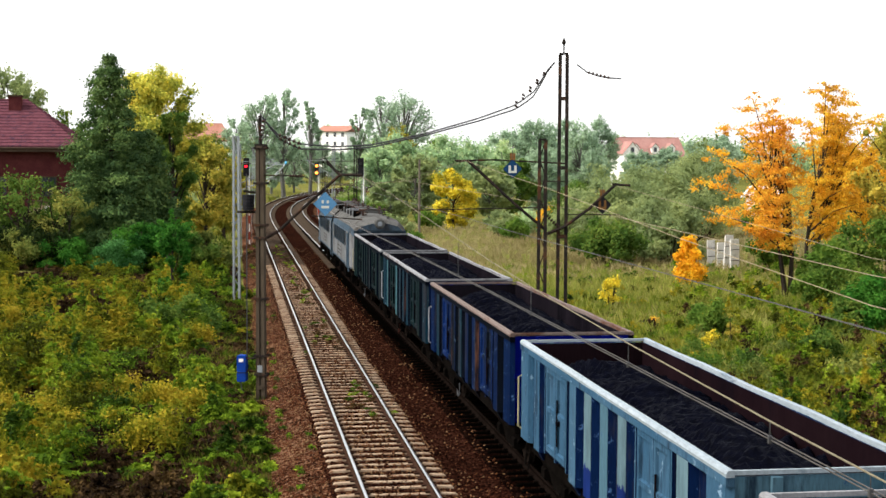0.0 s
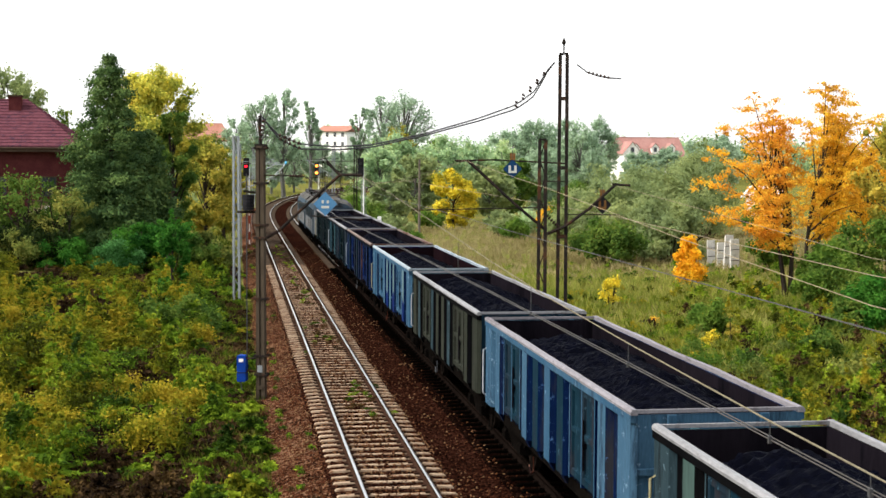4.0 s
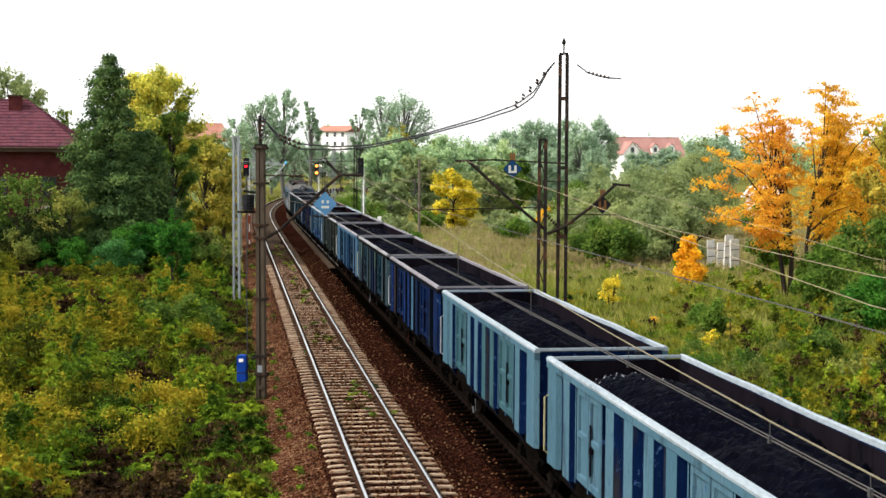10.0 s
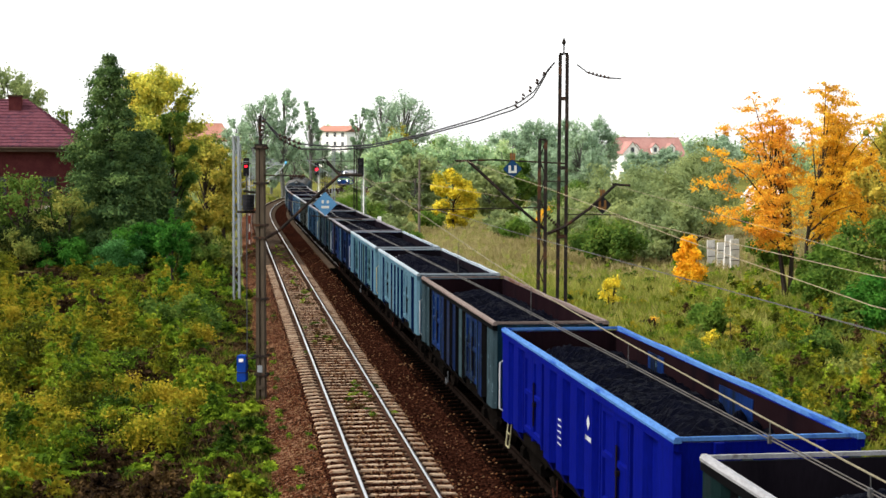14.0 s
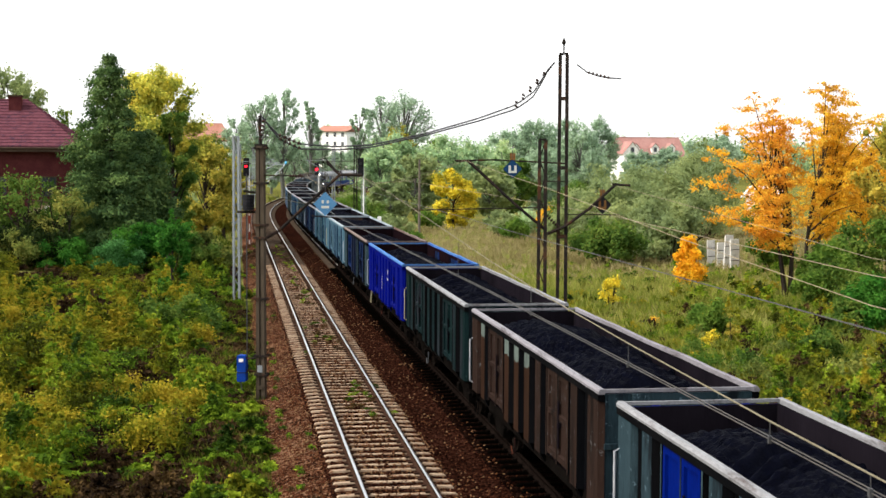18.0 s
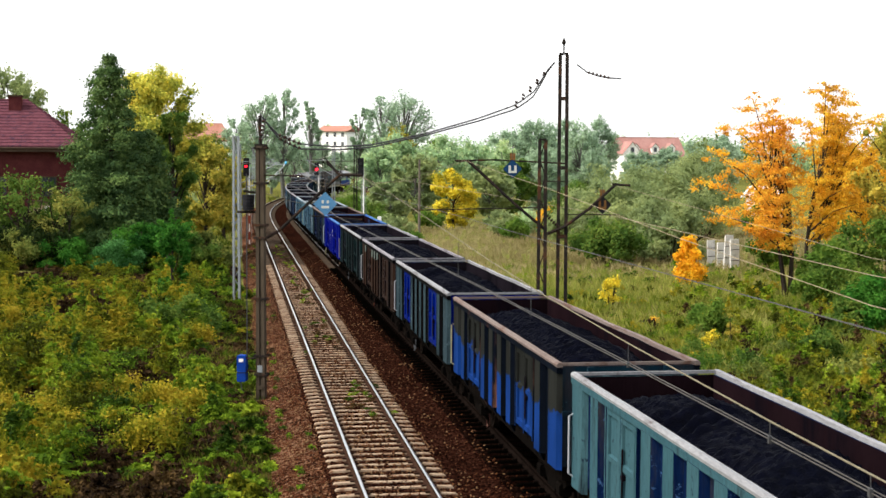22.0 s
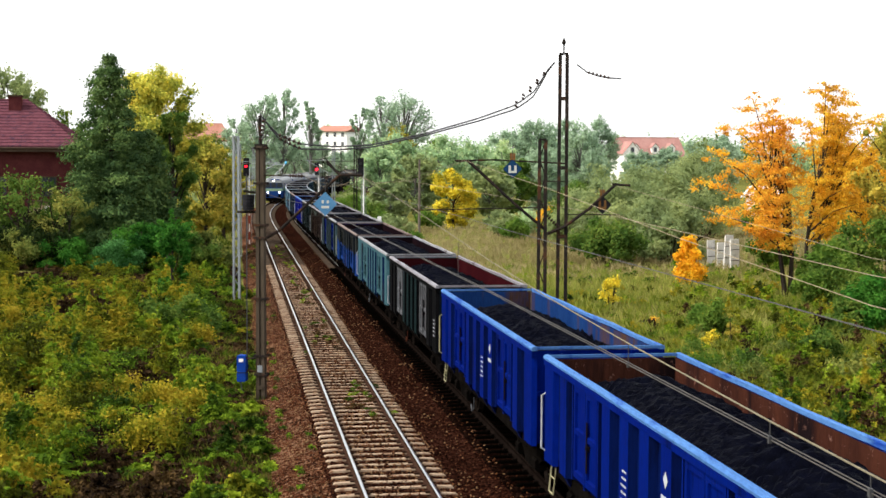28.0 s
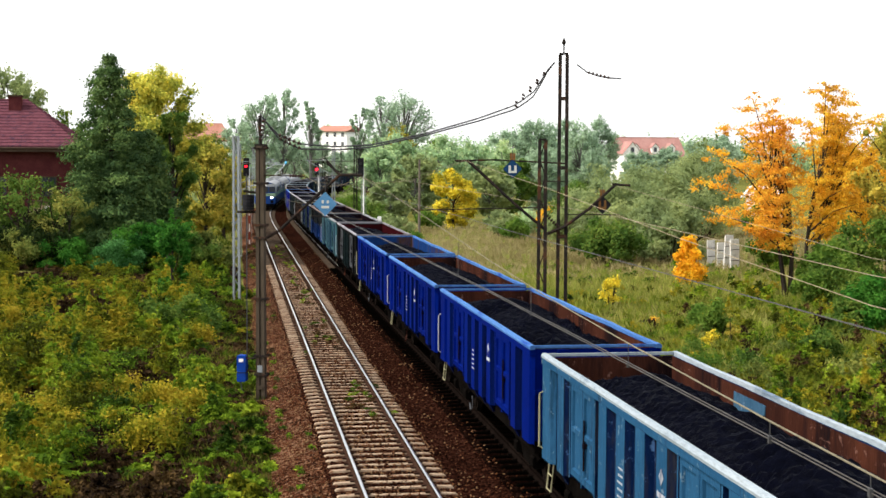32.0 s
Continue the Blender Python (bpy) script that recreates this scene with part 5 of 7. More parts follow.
    over(9.35, [(-12, 4.9, 0), (20, 4.95, 0), (28, 5.0, 0), (38, 5.55, 0), (48.5, 6.1, 0)], 0.0062, "wire_copper", "carrying_wire", "copper carrying wire over the overgrown siding")
    over(9.35, [(-12, 4.6, 0), (28, 4.65, 0), (48.5, 5.0, 0.1), (70, 5.1, 0), (110, 5.2, 0)], 0.0055, "wire_copper", "contact_wire", "copper contact wire over the overgrown siding")
    for s, z0, z1 in ((7.9, 5.18, 5.28), (9.4, 5.18, 5.30), (12.8, 5.18, 5.37), (17.0, 5.175, 5.48), (22.5, 5.17, 5.67)):
        x, y, th = on_track(s, 0)
        tagged(part("dropper", Shape().tube([(x, y, z0 - 0.02), (x, y, z1 + 0.01)], 0.004, 5).box(x - 0.011, x + 0.011, y - 0.02, y + 0.02, z0 - 0.025, z0 + 0.025), M["wire_dark"]), "short dark dropper between the two wires", "dropper", "overhead wires")

    # slack stranded wires tied to the arms, (bearing, height, distance)
    def slack(rows, r, lab):
        pts = [Vector((at_view(px, dd), dd, 7.02 - (py - 277) * dd / 2542)) for px, py, dd in rows]
        path = []
        for i in range(len(pts) - 1):
            p0, p1, p2, p3 = pts[max(i - 1, 0)], pts[i], pts[i + 1], pts[min(i + 2, len(pts) - 1)]
            for q in range(6):
                f = q / 6
                path.append(0.5 * (2 * p1 + (p2 - p0) * f + (2 * p0 - 5 * p1 + 4 * p2 - p3) * f * f + (3 * p1 - p0 - 3 * p2 + p3) * f ** 3))
        path.append(pts[-1])
        tagged(part("carrying_wire", Shape().tube(path, r, 5), M["rope_wire"]), lab, "wire", "overhead wires")

    slack([(437, 330, 46), (490, 351, 50), (545, 361, 54), (600, 346, 50), (642, 313, 46)], 0.011, "pale stranded carrying wire slung between the arms")
    slack([(509, 283, 74.5), (528, 306, 80), (560, 323, 86), (620, 328, 92), (690, 322, 98), (750, 307, 104), (806, 288, 110)], 0.017, "pale stranded carrying wire along the line")
    # hanging signs
    diamond_sign(-3.62, 44.1, 5.54, 0.74, "sign_blue", "sign_mark", "blue diamond sign with pale bars hung over the near track", [(-0.30, -0.12, 0.05, 0.30), (0.12, 0.30, 0.05, 0.30), (-0.32, 0.32, -0.36, -0.16)])
    diamond_sign(2.24, 46.6, 6.62, 0.62, "sign_navy", "sign_mark", "dark blue diamond sign with a pale U-shaped figure on the arm", [(-0.42, -0.18, -0.2, 0.35), (0.18, 0.42, -0.2, 0.35), (-0.42, 0.42, -0.42, -0.2)])
    diamond_sign(5.32, 48.0, 5.42, 0.62, "black_paint", "sign_orange", "dark diamond sign with an orange U-shaped figure", [(-0.42, -0.16, -0.2, 0.5), (0.16, 0.42, -0.2, 0.5), (-0.42, 0.42, -0.5, -0.2)])

    # signals
    signal(-16.2, 120.0, 6.05, [(0.05, "lamp_red")], "striped signal post showing a red light beside the near track")
    bend = signal(-14.72, 170.0, 5.45, [], "white and red signal post with two lit lamps in the bend", 4)
    # its lamps are turning lenses: two orange ones first, then the red one
    for z, key, lab in ((0.35, "lamp_orange", "orange lens"), (-0.45, "lamp_orange", "orange lens"), (-0.05, "lamp_red", "red lens")):
        ln = part("turning_lens", Shape().tube([(0, -0.10, 0), (0, 0.02, 0)], 0.19, 12).tube([(0, -0.11, 0), (0, -0.10, 0)], 0.17, 12, 1), [M["black_paint"], M[key]], bend, lab, at=pose(-0.22, -0.32, 6.15 + z))
        LENSES.append((ln, key))
    signal(-6.38, 115.0, 6.1, [(0.3, "window")], "white and red signal post with dark lamps", 5)

    # more masts along the bend
    for s, off, zt, key in ((112, -2.9, 7.8, "galvanised"), (150, -3.0, 7.9, "galvanised"), (160, 7.6, 8.0, "galvanised"), (185, 7.4, 8.2, "mast_dark"), (128, 7.4, 7.9, "mast_dark"), (215, -3.0, 8.2, "galvanised"), (225, 7.4, 8.4, "mast_dark"), (262, 7.4, 8.4, "mast_dark")):
        x, y, th = on_track(s, off)
        mm = lattice_mast("steel_mast", x, y, zt, 0.28, 0.09, key, "steel lattice mast along the bend of the railway", turn=-math.degrees(th), step=1.2)
        k = 1 if off < 0 else -1
        part("cantilever_arm", Shape().tube([(0.1 * k, 0, 5.6), (2.9 * k, 0, 7.2)], 0.035, 5).tube([(0.1 * k, 0, 7.3), (3.1 * k, 0, 7.2)], 0.025, 5).tube([(0.8 * k, 0, 6.0), (3.2 * k, 0, 5.95)], 0.02, 5), M["galvanised" if key == "galvanised" else "mast_dark"], mm)

    # a wooden post and a white marker in the meadow
    p = thing("wooden_post", pose(-2.22, 133.5, -0.7), "weathered wooden telegraph post in the meadow", "post")
    part("pole", Shape().tube([(0, 0, 0), (0, 0, 7.4)], [0.13, 0.09], 8), M["wood_post"], p)
    part("strut", Shape().tube([(-0.5, 0, 2.9), (0.5, 0, 2.85)], 0.03), M["wire_dark"], p)
    b = thing("marker_post", pose(at_view(671, 112), 112, -0.6), "small white concrete marker post beside the track", "marker")
    part("post", Shape().bar(-0.16, 0.16, -0.1, 0.1, 0, 2.9, 0.03), M["white_paint"], b)


build_line()


# ---- plants ----
M["leaf_spruce"] = leaf_mat("dark_conifer_needles", [(0.0323, 0.0659, 0.0269), (0.0647, 0.1183, 0.0374), (0.1296, 0.1937, 0.0541)], 0.5, 0.15)
M["leaf_green"] = leaf_mat("green_leaves", [(0.0349, 0.0773, 0.0152), (0.0784, 0.1458, 0.0239), (0.1669, 0.2230, 0.0370)], 0.5)
M["leaf_bright"] = leaf_mat("bright_green_leaves", [(0.0452, 0.1038, 0.0142), (0.0895, 0.1706, 0.0240), (0.1647, 0.2438, 0.0365)], 0.5)
M["leaf_yellowgreen"] = leaf_mat("yellow_green_leaves", [(0.1816, 0.2546, 0.0472), (0.4866, 0.4902, 0.0775), (0.8516, 0.7071, 0.1145)], 0.45)
M["leaf_yellow"] = leaf_mat("yellow_leaves", [(0.2024, 0.2268, 0.0350), (0.5520, 0.4644, 0.0350), (0.7728, 0.5832, 0.0450), (0.7820, 0.7344, 0.0900)], 0.6)
M["leaf_orange"] = leaf_mat("orange_maple_leaves", [(0.4819, 0.1967, 0.0280), (0.7925, 0.3936, 0.0374), (0.8500, 0.6093, 0.0701)], 0.45, 0.55)
M["leaf_flame"] = leaf_mat("bright_orange_yellow_leaves", [(0.55, 0.24, 0.015), (0.80, 0.42, 0.02), (0.85, 0.58, 0.04)], 0.6)
M["leaf_amber"] = leaf_mat("amber_maple_leaves", [(0.4200, 0.2177, 0.0255), (0.7770, 0.4355, 0.0312), (0.8500, 0.6532, 0.0637)], 0.45, 0.55)
M["leaf_willow"] = leaf_mat("grey_green_willow_leaves", [(0.1144, 0.1620, 0.0754), (0.2257, 0.2864, 0.1180), (0.3763, 0.4111, 0.1532)], 0.3, 0.5, 0.22, 1.2)
# leaf_far and leaf_pale: distance haze put into paler leaf colours
M["leaf_far"] = leaf_mat("hazy_far_leaves", [(0.1513, 0.2330, 0.1612), (0.2886, 0.4042, 0.2622), (0.4674, 0.5748, 0.4032)], 0.15, 0.45, 0.35, 1.0)
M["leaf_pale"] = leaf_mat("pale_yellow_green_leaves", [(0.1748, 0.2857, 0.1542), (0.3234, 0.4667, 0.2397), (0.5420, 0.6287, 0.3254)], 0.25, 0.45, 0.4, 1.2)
M["leaf_mix"] = leaf_mat("mixed_autumn_leaves", [(0.1604, 0.1808, 0.0270), (0.3320, 0.3083, 0.0486), (0.5954, 0.4572, 0.0756)], 0.4)
M["leaf_blue"] = leaf_mat("blue_green_leaves", [(0.0240, 0.0880, 0.0187), (0.0560, 0.1705, 0.0425), (0.1040, 0.2530, 0.0808)], 0.5)
M["leaf_hedge"] = leaf_mat("deep_green_hedge_leaves", [(0.010, 0.050, 0.008), (0.030, 0.125, 0.014), (0.075, 0.210, 0.026)], 0.5)
# near-black leaves: shade under the hedge put into their colour
M["leaf_shade"] = leaf_mat("painted_shade_leaves", [(0.006, 0.012, 0.004), (0.014, 0.026, 0.006), (0.035, 0.055, 0.012)], 0.5, 0.1)
M["leaf_olive"] = leaf_mat("olive_autumn_leaves", [(0.0723, 0.1114, 0.0250), (0.1583, 0.1953, 0.0425), (0.2869, 0.2792, 0.0587)], 0.35)
M["weed_gold"] = leaf_mat("golden_weed_leaves", [(0.0338, 0.0414, 0.0043), (0.0957, 0.1208, 0.0086), (0.2082, 0.2070, 0.0140), (0.3262, 0.2472, 0.0194)], 0.55, 0.3, 0.4, 3.0)
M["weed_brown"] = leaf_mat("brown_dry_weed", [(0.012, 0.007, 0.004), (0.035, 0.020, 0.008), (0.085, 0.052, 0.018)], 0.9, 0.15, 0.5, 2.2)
M["weed_green"] = leaf_mat("green_weed_leaves", [(0.0180, 0.0390, 0.0053), (0.0540, 0.1050, 0.0079), (0.1276, 0.2100, 0.0132), (0.2326, 0.3000, 0.0211)], 0.6, 0.3, 0.4, 3.0)
M["grass_near"] = leaf_mat("rank_green_grass", [(0.0631, 0.0937, 0.0106), (0.1366, 0.1667, 0.0185), (0.2522, 0.2397, 0.0399)], 0.25, 0.25, 0.45)
M["grass"] = leaf_mat("meadow_grass", [(0.1129, 0.1502, 0.0214), (0.2097, 0.2380, 0.0428), (0.3550, 0.3246, 0.0967)], 0.10, 0.3, 0.45)
M["grass_dry"] = leaf_mat("dry_tan_grass", [(0.18, 0.15, 0.06), (0.28, 0.235, 0.105), (0.38, 0.32, 0.17)], 0.10, 0.3, 0.45)
M["grass_green"] = leaf_mat("rough_green_grass", [(0.018, 0.034, 0.005), (0.060, 0.100, 0.008), (0.135, 0.165, 0.016), (0.150, 0.115, 0.035)], 0.8, 0.3, 0.6, 2.6)


def unit(v):
    return v / np.maximum(np.linalg.norm(v, axis=-1, keepdims=True), 1e-9)


def leaf_faces(rng, c, out, size, aspect=1.7, loose=0.8, along=None):
    """A pointed leaf at each centre; along gives the way that it points."""
    n = len(c)
    nrm = unit(out + rng.normal(0, loose, (n, 3)))
    side = rng.normal(0, 1, (n, 3)) if along is None else np.cross(nrm, along + rng.normal(0, 0.45, (n, 3)))
    u = unit(np.cross(nrm, side))
    w = np.cross(nrm, u)
    s = (size * rng.uniform(0.6, 1.35, n))[:, None]
    u, w = u * s * aspect * 0.5, w * s * 0.5
    lift = nrm * s * 0.12
    v = np.stack([c - u, c + u * 0.7 - w * 1.1 + lift, c + u * 0.7 + w * 1.1 - lift], 1).reshape(-1, 3)
    return v, np.arange(n)[:, None] * 3 + np.array([[0, 1, 2]])


def cloud(rng, blobs, n, size, aspect=1.7):
    b = np.array(blobs, float)
    wt = b[:, 3] * b[:, 4] + b[:, 3] * b[:, 5]
    i = rng.choice(len(b), n, p=wt / wt.sum())
    d = unit(rng.normal(0, 1, (n, 3)))
    # dense towards the rim of a cluster, with stray leaves beyond it
    r = np.abs(rng.normal(0.62, 0.34, n)) + 0.25 * rng.random(n) ** 4
    c = b[i, :3] + d * r[:, None] * b[i, 3:6]
    out = d + np.array([0, 0, 0.5])
    return leaf_faces(rng, c, out, size, aspect)


def tree(name, x, y, h, r, low, leaf, n, size, label, category="tree", seed=0, form="round", stems=1, gaps=0.0, bark="bark", tuft=1.0):
    """A tree: tapered trunk, limbs to each cluster of leaves, and a crown with an uneven outline."""
    rng = np.random.default_rng(seed + 100)
    z0 = float(ground_z(x, y))
    t = thing(name, pose(x, y, z0 - 0.05), label, category)
    wood, blobs = Shape(), []
    H = h
    if form == "cone":
        wood.tube([(0, 0, 0), (0.05, 0, H * 0.5), (0, 0, H * 0.97)], [0.02 * H, 0.012 * H, 0.003 * H], 8)
        layers = int(H * 1.5)
        for j in range(layers):
            f = j / (layers - 1)
            z = low + (H - low) * f ** 0.92
            rad = r * (1 - f) ** 0.55 * rng.uniform(0.75, 1.2) + 0.28
            k = max(6, int(9 * (1 - f)) + 2)
            a0 = rng.uniform(0, 6.28)
            for q in range(k):
                a = a0 + 6.283 * q / k + rng.uniform(-0.25, 0.25)
                rr = rad * rng.uniform(0.75, 1.12)
                tip = (rr * math.cos(a), rr * math.sin(a), z - 0.16 * rr)
                if f < 0.9:
                    wood.tube([(0, 0, z + 0.1), tip], [0.035, 0.012], 4, cap=False)
                for w in (0.45, 0.78, 1.0):
                    blobs.append((tip[0] * w, tip[1] * w, z - 0.16 * rr * w, 0.20 * rr + 0.28, 0.20 * rr + 0.28, 0.42))
    else:
        top = low + (H - low) * 0.75
        trunks = []
        for s in range(stems):
            a = 6.283 * s / stems + rng.uniform(0, 1)
            lean = 0.0 if stems == 1 else r * 0.42
            dx, dy = lean * math.cos(a), lean * math.sin(a)
            pts = [(0.12 * math.cos(a) * (stems > 1), 0.12 * math.sin(a) * (stems > 1), 0)]
            for f in (0.3, 0.6, 1.0):
                pts.append((dx * f + rng.normal(0, 0.02 * H * 0.4), dy * f + rng.normal(0, 0.02 * H * 0.4), top * f))
            wood.tube(pts, [0.022 * H / stems ** 0.4, 0.016 * H / stems ** 0.4, 0.011 * H / stems ** 0.4, 0.005 * H], 8)
            trunks.append(pts)
        k = int((34 + 3.4 * r * r) / tuft ** 1.5)
        for q in range(k):
            d = unit(rng.normal(0, 1, 3))
            f = rng.uniform(0.45, 1.0) ** 0.6
            half = (H - low) / 2
            c = np.array([d[0] * r * f * 0.92, d[1] * r * f * 0.92, low + half + d[2] * half * f * 0.95])
            if rng.random() < gaps:
                continue
            br = r * rng.uniform(0.12, 0.24) * tuft
            blobs.append((*c, br, br, br * 0.8))
            pts = trunks[int(rng.integers(0, stems))]
            zc = max(c[2] * rng.uniform(0.45, 0.75), low * 0.6)
            zc = min(zc, top * 0.98)
            base = Vector((float(np.interp(zc, [p[2] for p in pts], [p[0] for p in pts])), float(np.interp(zc, [p[2] for p in pts], [p[1] for p in pts])), zc))
            tip = Vector([float(a) for a in c])
            mid = base.lerp(tip, 0.55) + Vector((0, 0, 0.12 * (tip - base).length))
            if q % 2 == 0:
                wood.tube([base, mid, tip], [0.0055 * H, 0.0038 * H, 0.0012 * H], 5, cap=False)
            # leaves along the limb too
            for g in (0.45, 0.75):
                p = mid.lerp(tip, g)
                blobs.append((p.x, p.y, p.z, br * 0.8, br * 0.8, br * 0.7))
    part("trunk", wood, M[bark], t, "dark branching trunk" if bark == "bark" else "")
    v, f = cloud(rng, blobs, n, size)
    part("crown", raw_mesh("crown", v, f, M[leaf]), M[leaf], t)
    return t


def bush(name, x, y, h, r, leaf, n, size, label, seed=0, category="bush"):
    """Many thin stems from the ground and leaves down to the foot."""
    rng = np.random.default_rng(seed + 900)
    t = thing(name, pose(x, y, float(ground_z(x, y)) - 0.05), label, category)
    blobs = []
    for q in range(int(10 + 2.5 * r * r)):
        a, f = rng.uniform(0, 6.283), rng.uniform(0, 1) ** 0.6
        zz = h * rng.uniform(0.25, 1.0) * (1 - 0.45 * f ** 2)
        c = (r * 0.85 * f * math.cos(a), r * 0.85 * f * math.sin(a), zz * 0.88)
        br = min(r, h) * rng.uniform(0.16, 0.34) * (1.0 if r > 1.2 else 1.55)
        blobs.append((*c, br, br, br * 0.85))
        if q % 2 == 0:
            part("stem", Shape().tube([(0.25 * c[0], 0.25 * c[1], 0), (0.7 * c[0], 0.7 * c[1], 0.6 * c[2]), c], [0.03 + 0.004 * h, 0.022, 0.006], 4), M["bark"], t)
    v, f = cloud(rng, blobs, n, size)
    part("crown", raw_mesh("crown", v, f, M[leaf]), M[leaf], t)
    return t


def maple(x, y, tips, head, leaf, n, label, seed):
    """A maple with an open crown: limbs reach (sideways, up) from a forked trunk and carry flat sprays of leaves."""
    rng = np.random.default_rng(seed)
    t = thing("maple_tree", pose(x, y, float(ground_z(x, y)) - 0.05), label, "tree")
    trunk, blobs = Shape(), []
    hx, hz = head
    stems = []
    for k in (-1, 1):
        pts = [Vector((0.12 * k, 0, 0)), Vector((hx * 0.15 + 0.34 * k, 0.1 * k, hz * 0.3)), Vector((hx * 0.5 + 0.55 * k, 0.35 * k, hz * 0.65)), Vector((hx + 0.5 * k, 0.6 * k, hz))]
        trunk.tube(pts, [0.16, 0.115, 0.075, 0.03], 9)
        stems.append(pts)
    part("trunk", trunk, M["bark"], t, "dark forked trunk")
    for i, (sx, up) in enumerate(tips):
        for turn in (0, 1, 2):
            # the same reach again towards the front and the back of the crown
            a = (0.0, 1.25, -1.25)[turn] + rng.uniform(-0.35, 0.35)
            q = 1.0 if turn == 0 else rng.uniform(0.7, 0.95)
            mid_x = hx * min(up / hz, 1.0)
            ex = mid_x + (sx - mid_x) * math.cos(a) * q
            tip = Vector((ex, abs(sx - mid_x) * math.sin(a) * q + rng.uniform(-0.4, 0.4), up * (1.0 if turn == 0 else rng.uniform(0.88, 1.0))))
            pts = stems[(i + turn) % 2]
            zb = min(up * 0.62, hz * 0.97)
            j = max(1, min(3, next((m for m in range(1, 4) if pts[m].z >= zb), 3)))
            base = pts[j - 1].lerp(pts[j], (zb - pts[j - 1].z) / (pts[j].z - pts[j - 1].z))
            mid = base.lerp(tip, 0.5) + Vector((0, 0, 0.10 * (tip - base).length))
            part("limb", Shape().tube([base, base.lerp(mid, 0.6), mid, mid.lerp(tip, 0.6), tip], [0.05, 0.042, 0.032, 0.02, 0.006], 5), M["bark"], t)
            for g in (0.35, 0.6, 0.8, 0.95, 1.0):
                p = mid.lerp(tip, g) if g > 0.4 else base.lerp(mid, 0.9)
                for w in range(2):
                    o = rng.normal(0, 1, 3) * np.array([0.55, 0.55, 0.28])
                    br = rng.uniform(0.22, 0.55)
                    blobs.append((p.x + o[0], p.y + o[1], p.z + o[2], br, br, br * 0.5))
    v, f = cloud(rng, blobs, n, 0.10, 1.35)
    part("crown", raw_mesh("crown", v, f, M[leaf]), M[leaf], t)
    return t


def build_trees():
    # beside the house
    tree("conifer", at_view(196, 96), 96, 13.8, 3.2, 0.3, "leaf_spruce", 110000, 0.105, "tall dark green conifer with drooping branches beside the house", seed=1, form="cone")
    tree("conifer", at_view(176, 104), 104, 9.0, 2.4, 0.2, "leaf_spruce", 16000, 0.16, "broad dark green conifer behind the hedge", seed=2, form="cone")
    tree("conifer", at_view(262, 97), 97, 9.0, 2.1, 0.2, "leaf_spruce", 30000, 0.14, "drooping dark olive conifer beside the taller one", seed=11, form="cone")
    tree("conifer", at_view(225, 95), 95, 7.6, 2.2, 0.2, "leaf_spruce", 26000, 0.14, "low spreading dark conifer by the hedge", seed=12, form="cone")
    tree("deciduous_tree", at_view(266, 106), 106, 15.1, 4.0, 3.0, "leaf_yellowgreen", 44000, 0.15, "tall yellow-green autumn tree behind the conifer", seed=3)
    tree("deciduous_tree", at_view(306, 103), 103, 12.0, 2.0, 0.3, "leaf_green", 18000, 0.16, "dense dark green broadleaf tree by the hedge", seed=4)
    tree("deciduous_tree", at_view(362, 118), 118, 9.8, 2.9, 0.4, "leaf_mix", 15000, 0.16, "yellowing broadleaf tree beside the signal", seed=5)
    tree("deciduous_tree", at_view(395, 132), 132, 8.8, 2.6, 0.3, "leaf_mix", 10000, 0.17, "olive and yellow autumn tree beside the track", seed=6)
    tree("deciduous_tree", at_view(20, 140), 140, 15.5, 4.2, 3.0, "leaf_willow", 12000, 0.2, "pale green tree rising behind the house roof", seed=7, gaps=0.2)
    tree("deciduous_tree", at_view(115, 150), 150, 11.5, 3.5, 2.0, "leaf_green", 9000, 0.2, "green tree behind the house", seed=8, gaps=0.1)
    tree("deciduous_tree", at_view(45, 93), 93, 6.3, 3.2, 1.6, "leaf_green", 3600, 0.14, "thin-leaved garden tree in front of the house", seed=9, gaps=0.25, stems=3)
    tree("deciduous_tree", at_view(110, 92), 92, 5.4, 2.2, 1.2, "leaf_olive", 2600, 0.14, "thin-leaved garden tree with bare twigs", seed=10, gaps=0.2, stems=2)
    for i, (px, d, h, r, leaf) in enumerate([(225, 91, 2.9, 2.2, "leaf_hedge"), (275, 93, 3.2, 1.9, "leaf_hedge"),
                                            (335, 92, 3.1, 1.8, "leaf_green"), (375, 97, 3.0, 1.6, "leaf_olive")]):
        bush("hedge_bush", at_view(px, d), d, h, r, leaf, 9000, 0.10, "dense green hedge bush at the edge of the garden", seed=20 + i)
    # leaf_shade bushes are added where only black shade lies under the hedge
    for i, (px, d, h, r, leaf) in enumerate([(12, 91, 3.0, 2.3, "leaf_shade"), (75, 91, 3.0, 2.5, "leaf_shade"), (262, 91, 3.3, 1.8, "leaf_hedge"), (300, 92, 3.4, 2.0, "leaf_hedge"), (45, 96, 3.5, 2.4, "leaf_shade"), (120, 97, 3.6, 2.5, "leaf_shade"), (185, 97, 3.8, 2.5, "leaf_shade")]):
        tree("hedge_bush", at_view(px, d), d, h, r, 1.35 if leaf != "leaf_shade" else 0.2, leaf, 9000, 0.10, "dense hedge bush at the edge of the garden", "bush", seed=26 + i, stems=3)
    bush("hedge_bush", at_view(118, 89.5), 89.5, 2.8, 2.0, "leaf_hedge", 8000, 0.09, "fresh green clipped bush at the garden's edge", seed=36)
    bush("garden_shrub", at_view(28, 89), 89, 2.7, 1.6, "leaf_olive", 5000, 0.10, "yellowing garden shrub in front of the house", seed=37, category="shrub")
